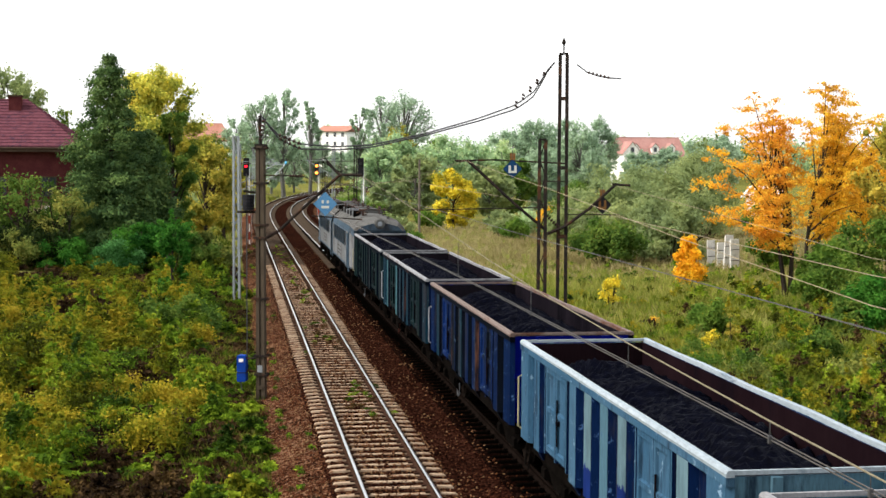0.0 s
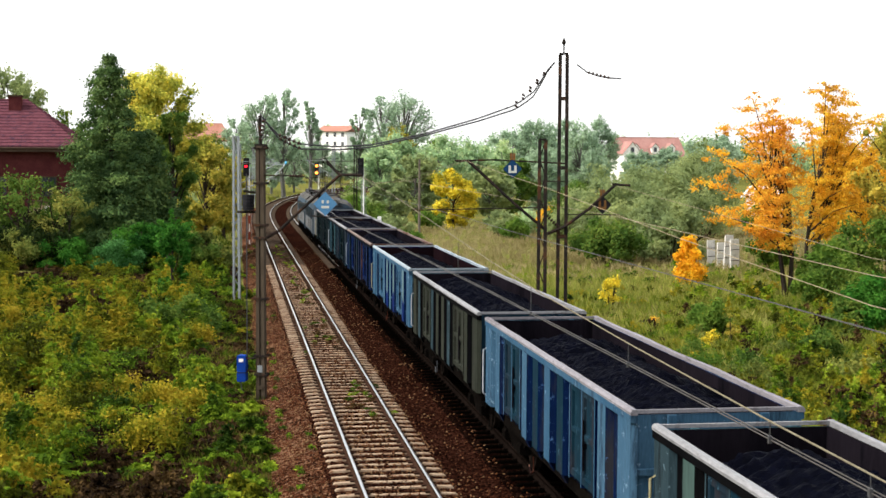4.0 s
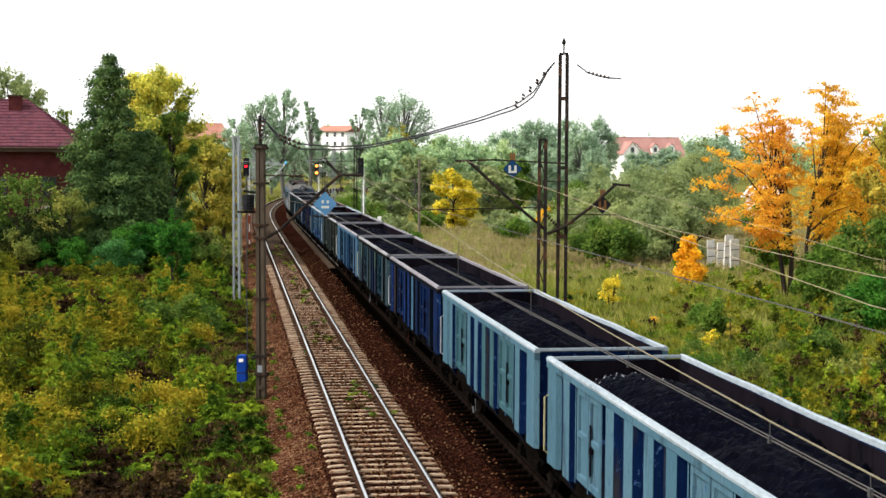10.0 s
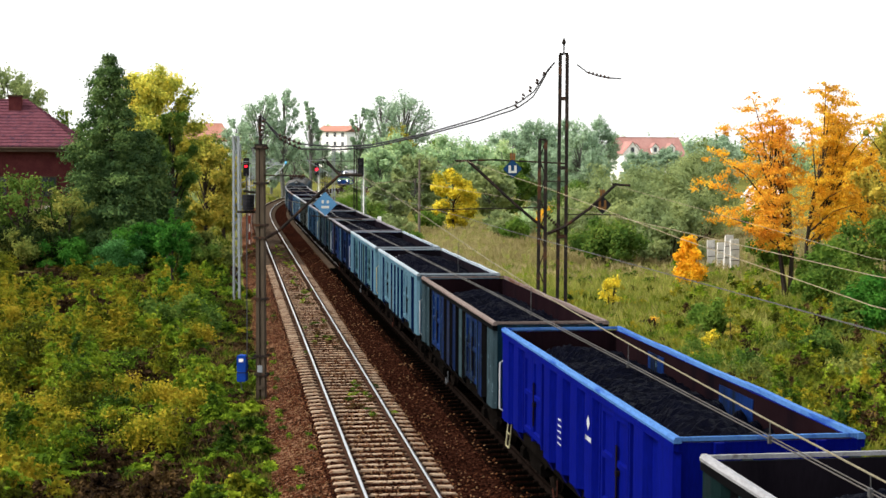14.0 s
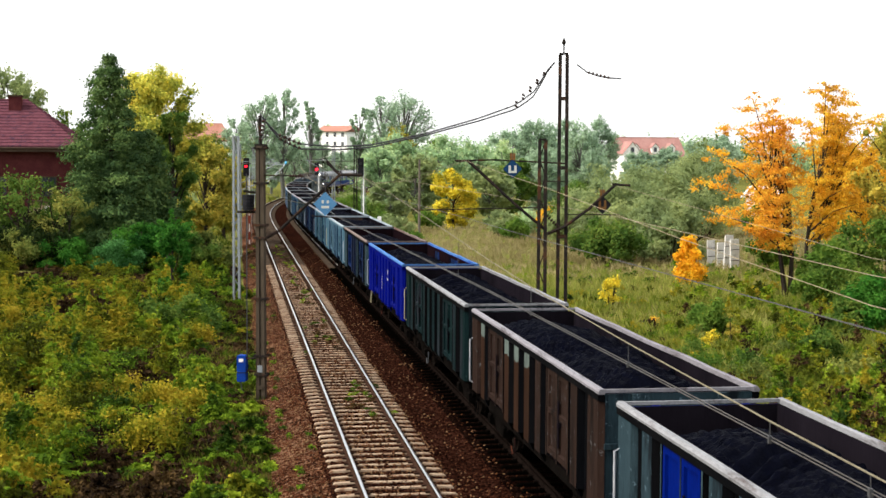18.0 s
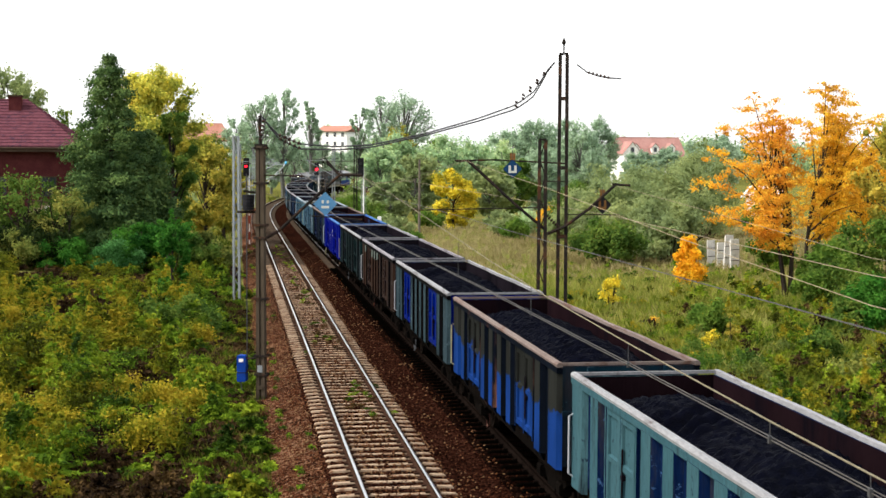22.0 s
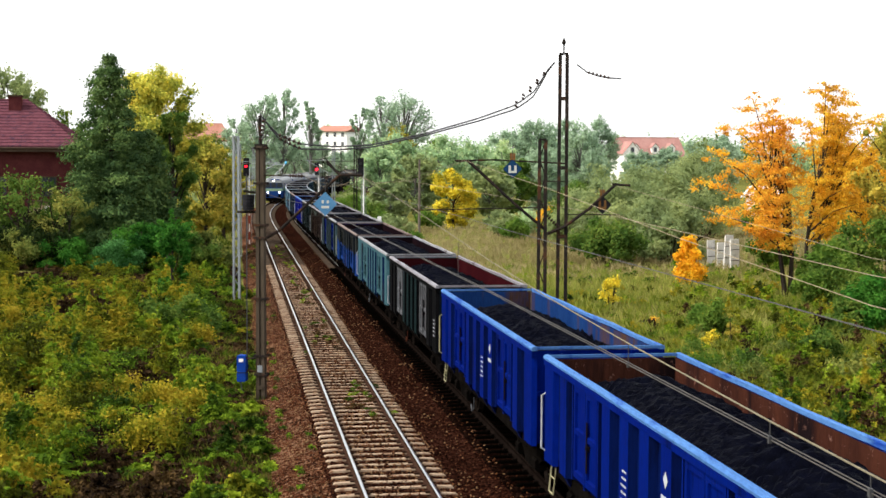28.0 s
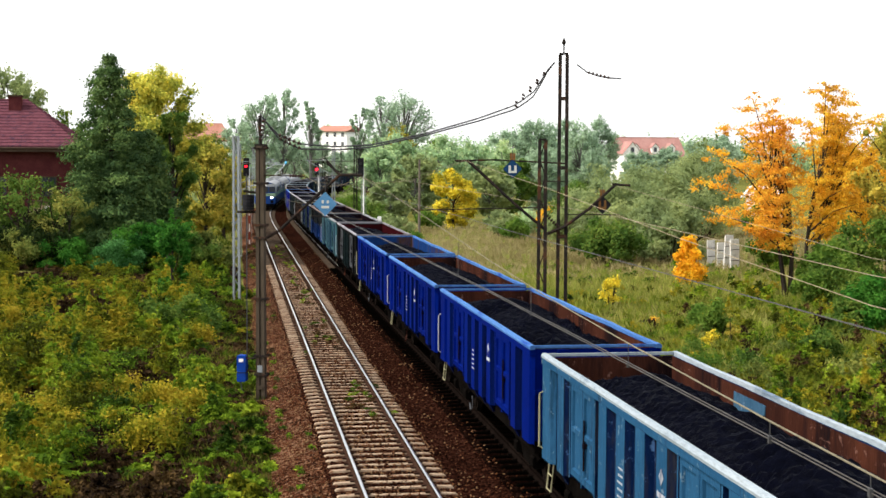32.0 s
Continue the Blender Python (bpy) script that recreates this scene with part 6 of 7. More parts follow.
    bush("garden_shrub", at_view(205, 89), 89, 2.6, 2.0, "leaf_blue", 8000, 0.08, "rounded blue-green garden shrub", seed=38, category="shrub")
    tree("sapling", at_view(303, 70), 70, 5.2, 1.1, 0.3, "leaf_hedge", 6000, 0.09, "slender green sapling among the weeds", seed=30)
    bush("bush", at_view(345, 62), 62, 2.2, 1.5, "leaf_green", 5000, 0.09, "green bush among the weeds beside the track", seed=31)
    bush("bush", at_view(285, 60), 60, 1.9, 1.4, "leaf_green", 4200, 0.09, "green bush among the weeds beside the track", seed=32)
    rr = random.Random(8)
    for i in range(26):
        d = rr.uniform(34, 82)
        px = rr.uniform(-20, 380 - 0.6 * (82 - d))
        leaf, lab = rr.choice([("weed_gold", "large yellow-green bramble bush on the bank"), ("weed_green", "large green bramble bush on the bank"), ("weed_gold", "large yellow-green bramble bush on the bank")])
        bush("bramble_bush", at_view(px, d), d, rr.uniform(1.2, 2.1), rr.uniform(0.9, 1.6), leaf, 6500, 0.055, lab, seed=200 + i)
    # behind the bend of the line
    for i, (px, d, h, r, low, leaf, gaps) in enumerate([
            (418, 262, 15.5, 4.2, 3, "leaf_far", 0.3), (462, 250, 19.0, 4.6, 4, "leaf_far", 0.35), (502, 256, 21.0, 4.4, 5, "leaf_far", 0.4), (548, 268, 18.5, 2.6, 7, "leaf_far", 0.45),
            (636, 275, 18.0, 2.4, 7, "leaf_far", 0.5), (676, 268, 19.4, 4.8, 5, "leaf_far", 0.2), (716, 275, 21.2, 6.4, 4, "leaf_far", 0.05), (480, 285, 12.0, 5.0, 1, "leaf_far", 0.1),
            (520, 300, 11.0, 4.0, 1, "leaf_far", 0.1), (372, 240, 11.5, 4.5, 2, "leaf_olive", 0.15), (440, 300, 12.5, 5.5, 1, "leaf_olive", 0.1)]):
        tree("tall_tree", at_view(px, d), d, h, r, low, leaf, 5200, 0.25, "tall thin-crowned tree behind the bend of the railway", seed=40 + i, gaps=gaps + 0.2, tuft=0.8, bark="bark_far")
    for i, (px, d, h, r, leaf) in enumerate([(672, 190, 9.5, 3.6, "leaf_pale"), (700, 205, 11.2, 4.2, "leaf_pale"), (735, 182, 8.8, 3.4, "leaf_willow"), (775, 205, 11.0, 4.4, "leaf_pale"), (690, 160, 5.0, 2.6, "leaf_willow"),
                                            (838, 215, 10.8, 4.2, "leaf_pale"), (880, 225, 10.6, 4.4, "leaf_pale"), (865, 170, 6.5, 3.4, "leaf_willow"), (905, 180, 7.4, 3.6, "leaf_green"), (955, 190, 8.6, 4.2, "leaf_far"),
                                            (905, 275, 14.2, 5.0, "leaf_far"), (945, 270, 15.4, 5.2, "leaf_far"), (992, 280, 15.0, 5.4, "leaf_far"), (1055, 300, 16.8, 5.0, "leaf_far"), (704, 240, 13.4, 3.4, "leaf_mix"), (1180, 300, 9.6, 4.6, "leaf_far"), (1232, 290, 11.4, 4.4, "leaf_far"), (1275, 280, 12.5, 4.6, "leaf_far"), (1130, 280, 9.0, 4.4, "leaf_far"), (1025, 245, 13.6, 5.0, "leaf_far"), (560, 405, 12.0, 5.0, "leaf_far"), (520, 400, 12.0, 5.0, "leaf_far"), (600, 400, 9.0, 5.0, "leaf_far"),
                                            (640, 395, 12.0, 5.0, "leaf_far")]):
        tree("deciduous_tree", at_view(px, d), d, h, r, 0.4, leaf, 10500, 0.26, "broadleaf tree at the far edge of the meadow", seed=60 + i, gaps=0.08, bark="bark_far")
    tree("deciduous_tree", at_view(802, 152), 152, 7.2, 2.55, -0.2, "leaf_yellow", 24000, 0.18, "round bright yellow autumn tree standing in the meadow", seed=80, tuft=1.15)
    for i, (px, d, h, r, leaf) in enumerate([(1040, 118, 6.2, 3.4, "leaf_willow"), (1095, 112, 8.4, 3.8, "leaf_willow"), (1150, 116, 9.0, 4.0, "leaf_willow"), (1205, 120, 8.8, 3.8, "leaf_willow"), (1240, 132, 10.0, 3.8, "leaf_willow"),
                                            (1075, 100, 3.6, 2.6, "leaf_green"), (1125, 106, 5.0, 3.0, "leaf_willow"), (1185, 104, 5.4, 2.8, "leaf_willow"), (1010, 135, 5.6, 3.2, "leaf_green")]):
        bush("willow_bush", at_view(px, d), d, h, r, leaf, 11000, 0.15, "large grey-green willow bush at the edge of the meadow", seed=90 + i)
    for i, (px, d, h, r, leaf) in enumerate([(885, 138, 2.6, 2.0, "leaf_willow"), (930, 140, 3.2, 2.4, "leaf_pale"), (978, 138, 3.8, 1.9, "leaf_flame"), (760, 150, 2.6, 1.6, "leaf_bright"), (700, 140, 2.4, 2.0, "leaf_willow"), (665, 150, 3.0, 2.0, "leaf_green"), (650, 165, 3.6, 2.2, "leaf_bright"), (905, 132, 2.2, 1.8, "leaf_bright")]):
        bush("bush", at_view(px, d), d, h, r, leaf, 5000, 0.13, "low autumn bush in the meadow", seed=110 + i)
    # scrub along both sides of the bend
    rs = random.Random(21)
    for i in range(30):
        along = rs.uniform(118, 262)
        off = -rs.uniform(4.5, 13.0) if i % 2 else rs.uniform(8.5, 12.0)
        x, y, th = on_track(along, off)
        leaf, lab = rs.choice([("leaf_bright", "low fresh green bush beside the bend of the railway"), ("leaf_green", "low green bush beside the bend of the railway"), ("leaf_willow", "low grey-green bush beside the bend of the railway")])
        bush("bush", x, y, rs.uniform(1.2, 2.6 if i % 2 else 3.4), rs.uniform(1.2, 2.4), leaf, 2600, 0.16, lab, seed=300 + i)
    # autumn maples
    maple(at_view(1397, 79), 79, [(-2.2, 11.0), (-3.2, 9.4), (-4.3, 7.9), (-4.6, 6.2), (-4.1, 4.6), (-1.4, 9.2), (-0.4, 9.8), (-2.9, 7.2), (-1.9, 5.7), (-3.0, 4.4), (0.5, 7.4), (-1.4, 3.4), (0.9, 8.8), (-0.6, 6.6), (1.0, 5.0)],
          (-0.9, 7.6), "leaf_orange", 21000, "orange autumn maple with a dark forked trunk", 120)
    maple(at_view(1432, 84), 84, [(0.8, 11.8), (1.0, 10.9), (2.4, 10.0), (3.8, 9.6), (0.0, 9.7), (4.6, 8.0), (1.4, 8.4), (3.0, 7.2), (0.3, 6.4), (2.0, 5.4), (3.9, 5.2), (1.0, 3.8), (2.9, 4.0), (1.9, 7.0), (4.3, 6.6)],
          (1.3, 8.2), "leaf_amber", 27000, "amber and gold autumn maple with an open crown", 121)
    tree("maple_tree", at_view(1540, 90), 90, 10.2, 3.6, 2.2, "leaf_amber", 20000, 0.11, "amber autumn maple with yellowing leaves", seed=122, gaps=0.25, tuft=0.6)
    tree("deciduous_tree", at_view(1586, 78), 78, 11.4, 2.4, 0.8, "leaf_mix", 9000, 0.13, "green and yellow tree at the meadow's edge", seed=123)
    for i, (px, d, h, r, leaf) in enumerate([(1490, 72, 4.6, 2.0, "leaf_bright"), (1535, 66, 5.6, 2.1, "leaf_green"), (1455, 77, 3.6, 1.6, "leaf_bright"), (1580, 66, 6.0, 2.0, "leaf_bright"), (1372, 96, 3.0, 1.9, "leaf_bright"), (1340, 140, 3.4, 2.2, "leaf_bright"), (1512, 62, 2.2, 1.3, "leaf_green"), (1475, 73, 3.4, 1.6, "leaf_green"), (1545, 62, 3.0, 1.2, "leaf_hedge")]):
        bush("bush", at_view(px, d), d, h, r, leaf, 8000, 0.11, "leafy green bush below the maples", seed=130 + i)
    bush("maple_bush", at_view(1220, 86), 86, 4.3, 0.85, "leaf_flame", 3400, 0.12, "small bright orange-yellow bush in the meadow", seed=140)
    bush("maple_bush", at_view(1222, 85.5), 85.5, 1.9, 1.0, "leaf_flame", 1700, 0.12, "low bright orange bush in the meadow", seed=148)
    bush("maple_bush", at_view(1082, 72), 72, 2.3, 0.6, "leaf_yellow", 1000, 0.08, "tiny yellow bush in the meadow", seed=141)
    bush("maple_bush", at_view(1162, 66), 66, 0.7, 0.28, "leaf_orange", 500, 0.07, "tiny orange seedling in the meadow", seed=142)
    bush("bush", at_view(1268, 60), 60, 2.2, 0.75, "leaf_bright", 3600, 0.08, "fresh green bush in the meadow", seed=143)
    bush("bush", at_view(1262, 58), 58, 1.1, 0.35, "leaf_yellow", 700, 0.06, "slender yellow shrub in the meadow", seed=149)
    bush("bush", at_view(1300, 59), 59, 1.7, 0.3, "leaf_mix", 700, 0.07, "slender yellowing shrub in the meadow", seed=150)
    rm = random.Random(31)
    for i in range(16):
        d = rm.uniform(40, 64)
        leaf, lab = rm.choice([("leaf_bright", "low bright green shrub in the meadow"), ("leaf_olive", "low olive shrub in the meadow"), ("leaf_green", "low green shrub in the meadow"), ("weed_gold", "low golden shrub in the meadow")])
        bush("bush", at_view(rm.uniform(1200, 1590), d), d, rm.uniform(0.6, 1.3), rm.uniform(0.4, 0.9), leaf, 1800, 0.06, lab, seed=340 + i)
    bush("bush", at_view(1245, 64), 64, 1.6, 0.7, "leaf_bright", 2600, 0.08, "green bush in the meadow", seed=144)
    bush("bush", at_view(1460, 52), 52, 1.9, 0.7, "leaf_green", 2600, 0.08, "green bush in the meadow", seed=145)
    bush("bush", at_view(1330, 50), 50, 1.0, 0.8, "leaf_green", 2200, 0.08, "low green bush in the meadow", seed=146)
    bush("bush", at_view(1520, 48), 48, 1.2, 1.0, "leaf_olive", 2600, 0.08, "low olive bush in the meadow", seed=147)


def scatter(rng, n, y0, y1, x_low, x_high):
    y = y0 + (y1 - y0) * rng.random(n) ** 1.25
    a, b = x_low(y), x_high(y)
    return a + (b - a) * rng.random(n), y


def mounds(rng, x, y, r, h, shoots, leaves, size):
    """Mounds of weeds: each is a dome of arching leafy shoots, with dark hollows between them."""
    n = len(x)
    root = np.stack([x, y, ground_z(x, y)], -1)[:, None, None, :]
    a = rng.uniform(0, 6.283, (n, shoots))
    f = rng.random((n, shoots)) ** 0.6
    reach = 0.8 + 0.4 * rng.random((n, shoots)) ** 1.5
    ox, oy = np.cos(a) * f * r[:, None], np.sin(a) * f * r[:, None]
    top = h[:, None] * reach * (1 - 0.5 * f ** 2)
    # along each shoot: it rises, then bends over outwards
    k = 1 - rng.random((n, shoots, leaves)) ** 1.6 * 0.62
    out_k = 0.35 + 0.65 * k ** 2.2
    c = root + np.stack([ox[..., None] * out_k, oy[..., None] * out_k, top[..., None] * np.sin(k * 1.75) / math.sin(1.57)], -1)
    c = c + rng.normal(0, 1, c.shape) * np.array([1, 1, 0.7]) * (0.022 + 0.06 * (1 - k))[..., None]
    way = np.stack([ox[..., None] * 2.2 * k, oy[..., None] * 2.2 * k, top[..., None] * np.cos(k * 1.75) * 1.4], -1) + 0.001
    out = np.stack([ox, oy, 0.6 * np.ones_like(ox)], -1)[:, :, None, :] + np.zeros_like(c)
    return leaf_faces(rng, c.reshape(-1, 3), out.reshape(-1, 3), size, 3.0, 0.5, unit(way).reshape(-1, 3))


def build_weeds():
    rng = np.random.default_rng(77)
    x, y = scatter(rng, 640, 27, 93, lambda y: -0.312 * y - 2.5, lambda y: track_x(y) - 2.6)
    rel = track_x(y) - x
    field = np.array([noise.noise(Vector((a * 0.21, b * 0.14, 3.1))) for a, b in zip(x, y)])
    bare = np.array([noise.noise(Vector((a * 0.23, b * 0.12, 8.4))) for a, b in zip(x, y)])
    pick = rng.random(len(x))
    kinds = np.where((rel < 5.0) & (pick < 0.6), 2, np.where(field > -0.05, np.where(pick < 0.74, 0, 2), np.where(pick < 0.35, 0, np.where(pick < 0.72, 2, 1))))
    # hollows where only withered growth covers the soil
    hollow = (field + 0.6 * bare < -0.16) & (pick < 0.8)
    kinds = np.where(hollow, 1, kinds)
    # a strip of trodden, withered growth between the bank and the grass by the track
    strip_dry = (rel > 4.2) & (rel < 7.5) & (y < 60) & (bare > -0.12)
    kinds = np.where(strip_dry & (pick < 0.75), 1, kinds)
    for kind, leaf, lab in ((0, "weed_gold", "tall yellow-green goldenrod weeds on the bank"), (1, "weed_brown", "dry brown weeds and brambles on the bank"), (2, "weed_green", "green weeds and nettles beside the track")):
        i = np.where(kinds == kind)[0]
        low = np.clip((rel[i] - 1.8) / 4.2, 0.2, 1.0)
        r = rng.uniform(0.5, 1.15, len(i)) * (0.4 + 0.6 * low)
        h = (0.55 + 1.75 * rng.random(len(i)) ** 1.5) * low * (0.45 if kind == 1 else 1.0)
        # trodden lower in front of the garden hedge
        h = h * np.where((y[i] > 72) & (x[i] < -0.205 * y[i]), 0.5, 1.0)
        v, f = mounds(rng, x[i], y[i], r, h, 24, 34, 0.056)
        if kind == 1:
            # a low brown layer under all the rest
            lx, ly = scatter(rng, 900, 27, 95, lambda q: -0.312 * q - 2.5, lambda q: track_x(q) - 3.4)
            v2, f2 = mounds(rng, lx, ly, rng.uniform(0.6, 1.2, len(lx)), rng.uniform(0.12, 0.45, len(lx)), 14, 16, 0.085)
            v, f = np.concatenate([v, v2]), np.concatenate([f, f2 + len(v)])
        tagged(new("weeds", raw_mesh("weeds", v, f, M[leaf])), lab, "weeds", kind="stuff")


def blades(rng, x, y, h, width, per, name, mat_key, label):
    n = len(x) * per
    X, Y = np.repeat(x, per) + rng.normal(0, 0.10, n), np.repeat(y, per) + rng.normal(0, 0.10, n)
    Z = ground_z(X, Y)
    hh = np.repeat(h, per) * rng.uniform(0.5, 1.2, n)
    a = rng.uniform(0, 6.283, n)
    lean = hh * rng.uniform(0.1, 0.55, n)
    ux, uy = np.cos(a), np.sin(a)
    b = rng.uniform(0, 6.283, n)
    wx, wy = np.cos(b) * width / 2, np.sin(b) * width / 2
    p0 = np.stack([X - wx, Y - wy, Z - 0.03], 1)
    p1 = np.stack([X + wx, Y + wy, Z - 0.03], 1)
    p2 = np.stack([X + wx * 0.7 + ux * lean * 0.4, Y + wy * 0.7 + uy * lean * 0.4, Z + hh * 0.6], 1)
    p3 = np.stack([X + ux * lean, Y + uy * lean, Z + hh], 1)
    v = np.stack([p0, p1, p2, p3], 1).reshape(-1, 3)
    f = np.arange(n)[:, None] * 4 + np.array([[0, 1, 2, 3]])
    tagged(new(name, raw_mesh(name, v, f, M[mat_key])), label, "grass", kind="stuff")


def build_grass():
    rng = np.random.default_rng(78)
    x, y = scatter(rng, 15000, 36, 165, lambda y: track_x(y) + 7.6, lambda y: 0.312 * y + 3.0)
    near = y + 6 * np.array([noise.noise(Vector((p * 0.12, q * 0.09, 1.7))) for p, q in zip(x, y)]) < rng.uniform(46, 82, len(x))
    hh = rng.uniform(0.3, 0.62, len(x))
    dry = (~near) & (y + 8 * np.array([noise.noise(Vector((p * 0.10, q * 0.07, 5.3))) for p, q in zip(x, y)]) > rng.uniform(84, 100, len(x)))
    green = ~near & ~dry
    blades(rng, x[green], y[green], hh[green], 0.014, 10, "meadow_grass", "grass", "tall meadow grass turning yellow")
    blades(rng, x[dry], y[dry], hh[dry], 0.018, 10, "dry_grass", "grass_dry", "tall dry tan grass at the far side of the meadow")
    blades(rng, x[near], y[near], hh[near] * 1.0, 0.012, 11, "rank_grass", "grass_near", "rank green grass beside the railway")
    x, y = scatter(rng, 3400, 27, 75, lambda y: track_x(y) - 6.0, lambda y: track_x(y) - 2.3)
    blades(rng, x, y, rng.uniform(0.12, 0.5, len(x)) * np.clip((track_x(y) - x - 1.6) / 2.2, 0.3, 1), 0.009, 16, "track_side_grass", "grass_green", "green grass growing along the ballast")
    x, y = scatter(rng, 5000, 90, 260, lambda y: np.minimum(-0.312 * y - 2.5, track_x(y) - 30), lambda y: track_x(y) - 3.4)
    blades(rng, x, y, rng.uniform(0.3, 0.8, len(x)), 0.05, 6, "far_grass", "grass_green", "grass on the bank along the line")
    # weeds scattered over the meadow
    for n, y0, y1, leaf, lab in ((420, 36, 82, "weed_gold", "yellow-green weeds in the meadow"), (430, 36, 100, "weed_green", "green weeds in the meadow"), (150, 36, 70, "weed_brown", "withered brown weeds in the meadow")):
        x, y = scatter(rng, n, y0, y1, lambda y: track_x(y) + 8, lambda y: 0.312 * y + 3.0)
        right = smooth01((x - 0.12 * y) / 8)
        v, f = mounds(rng, x, y, rng.uniform(0.25, 0.7, n), (0.25 + 0.8 * rng.random(n) ** 1.6) * (0.45 + 0.65 * right), 14, 20, 0.052)
        tagged(new("meadow_weeds", raw_mesh("meadow_weeds", v, f, M[leaf])), lab, "weeds", kind="stuff")


def build_far_woods():
    """The wooded skyline: clumps of leaves too far off to count."""
    rng = np.random.default_rng(79)
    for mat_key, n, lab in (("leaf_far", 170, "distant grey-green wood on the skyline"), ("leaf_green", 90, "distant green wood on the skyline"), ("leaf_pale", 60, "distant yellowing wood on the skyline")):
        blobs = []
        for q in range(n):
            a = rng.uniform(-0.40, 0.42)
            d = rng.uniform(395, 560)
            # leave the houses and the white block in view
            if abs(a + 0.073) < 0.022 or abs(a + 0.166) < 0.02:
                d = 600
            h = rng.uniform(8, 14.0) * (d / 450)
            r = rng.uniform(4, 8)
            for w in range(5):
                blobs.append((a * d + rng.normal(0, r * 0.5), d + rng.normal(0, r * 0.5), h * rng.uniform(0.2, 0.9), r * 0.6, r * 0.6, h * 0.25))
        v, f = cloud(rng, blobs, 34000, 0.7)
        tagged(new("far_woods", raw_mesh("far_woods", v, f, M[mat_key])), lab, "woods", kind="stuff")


def build_track_weeds():
    """Tufts and litter between the rails and on the shoulder of the near track."""
    rng = np.random.default_rng(83)
    s = rng.uniform(22, 120, 420)
    off = np.where(rng.random(420) < 0.6, rng.normal(0.1, 0.33, 420), rng.uniform(-2.3, -1.5, 420))
    keep = np.array([noise.noise(Vector((a * 0.13, b, 9.1))) > 0.0 for a, b in zip(s, off)])
    p = np.array([on_track(a, b)[:2] for a, b in zip(s[keep], off[keep])])
    n = len(p)
    for k, leaf, lab in ((0, "weed_brown", "withered weeds and litter between the rails"), (1, "weed_green", "green weed tufts growing in the ballast")):
        q = p[k::2]
        v, f = mounds(rng, q[:, 0], q[:, 1], rng.uniform(0.06, 0.16, len(q)), rng.uniform(0.05, 0.12, len(q)), 8, 8, 0.03)
        v[:, 2] += np.repeat(-0.2 - ground_z(q[:, 0], q[:, 1]), len(v) // len(q))
        tagged(new("track_weeds", raw_mesh("track_weeds", v, f, M[leaf])), lab, "weeds", kind="stuff")


build_trees()
build_track_weeds()
build_weeds()
build_grass()
build_far_woods()


# ---- houses and the concrete fence ----
def pitched_house(name, x, y, turn, w, d, wall_h, roof_h, z0, wall, roof, label, rows=2, cols=4, over=0.5, hip=0.0):
    """A house: four walls, a tiled roof with overhang, and windows in the wall that faces the line."""
    h = thing(name, pose(x, y, z0, 0, 0, turn), label, "house")
    wl = Shape().box(-w / 2, w / 2, -d / 2, d / 2, 0, wall_h)
    if hip == 0:
        for sx in (-1, 1):
            wl.add([(sx * w / 2, -d / 2, wall_h), (sx * w / 2, d / 2, wall_h), (sx * w / 2, 0, wall_h + roof_h * 0.96)], [(0, 1, 2)])
    part("wall", wl, M[wall], h)
    ex, ey = w / 2 + over, d / 2 + over
    ridge = w / 2 + over - hip
    rf = Shape()
    t = 0.16
    zl = wall_h - over * roof_h / (d / 2) * 0.9
    v = [(-ex, -ey, zl), (ex, -ey, zl), (ex, ey, zl), (-ex, ey, zl), (-ridge, 0, wall_h + roof_h), (ridge, 0, wall_h + roof_h)]
    v2 = [(a, b, c + t) for a, b, c in v]
    rf.add(v + v2, [(0, 1, 5, 4), (2, 3, 4, 5), (1, 2, 5), (3, 0, 4), (7, 6, 10, 11), (9, 8, 11, 10), (8, 7, 11), (6, 9, 10), (0, 6, 7, 1), (1, 7, 8, 2), (2, 8, 9, 3), (3, 9, 6, 0)])
    r = part("roof", rf, M[roof], h)
    part("ridge_cap", Shape().tube([(-ridge, 0, wall_h + roof_h + t), (ridge, 0, wall_h + roof_h + t)], 0.12, 8), M[roof], r)
    part("gutter", Shape().tube([(-ex, -ey - 0.05, zl + 0.05), (ex, -ey - 0.05, zl + 0.05)], 0.07, 6), M["timber"], h)
    for i in range(cols):
        for j in range(rows):
            wx = -w / 2 + w * (i + 0.5) / cols
            wz = 0.9 + j * 2.9
            if wz + 1.4 > wall_h:
                continue
            win = part("window", Shape().box(-0.5, 0.5, -0.03, 0.03, 0, 1.35), M["window"], h, at=pose(wx, -d / 2 - 0.01, wz))
            part("window_frame", Shape().box(-0.58, -0.5, -0.06, 0.05, -0.08, 1.43).box(0.5, 0.58, -0.06, 0.05, -0.08, 1.43).box(-0.5, 0.5, -0.06, 0.05, 1.35, 1.43).box(-0.5, 0.5, -0.06, 0.05, -0.08, 0).box(-0.03, 0.03, -0.05, 0.04, 0, 1.35), M["timber" if wall == "wall_red" else "white_paint"], win)
    return h, zl


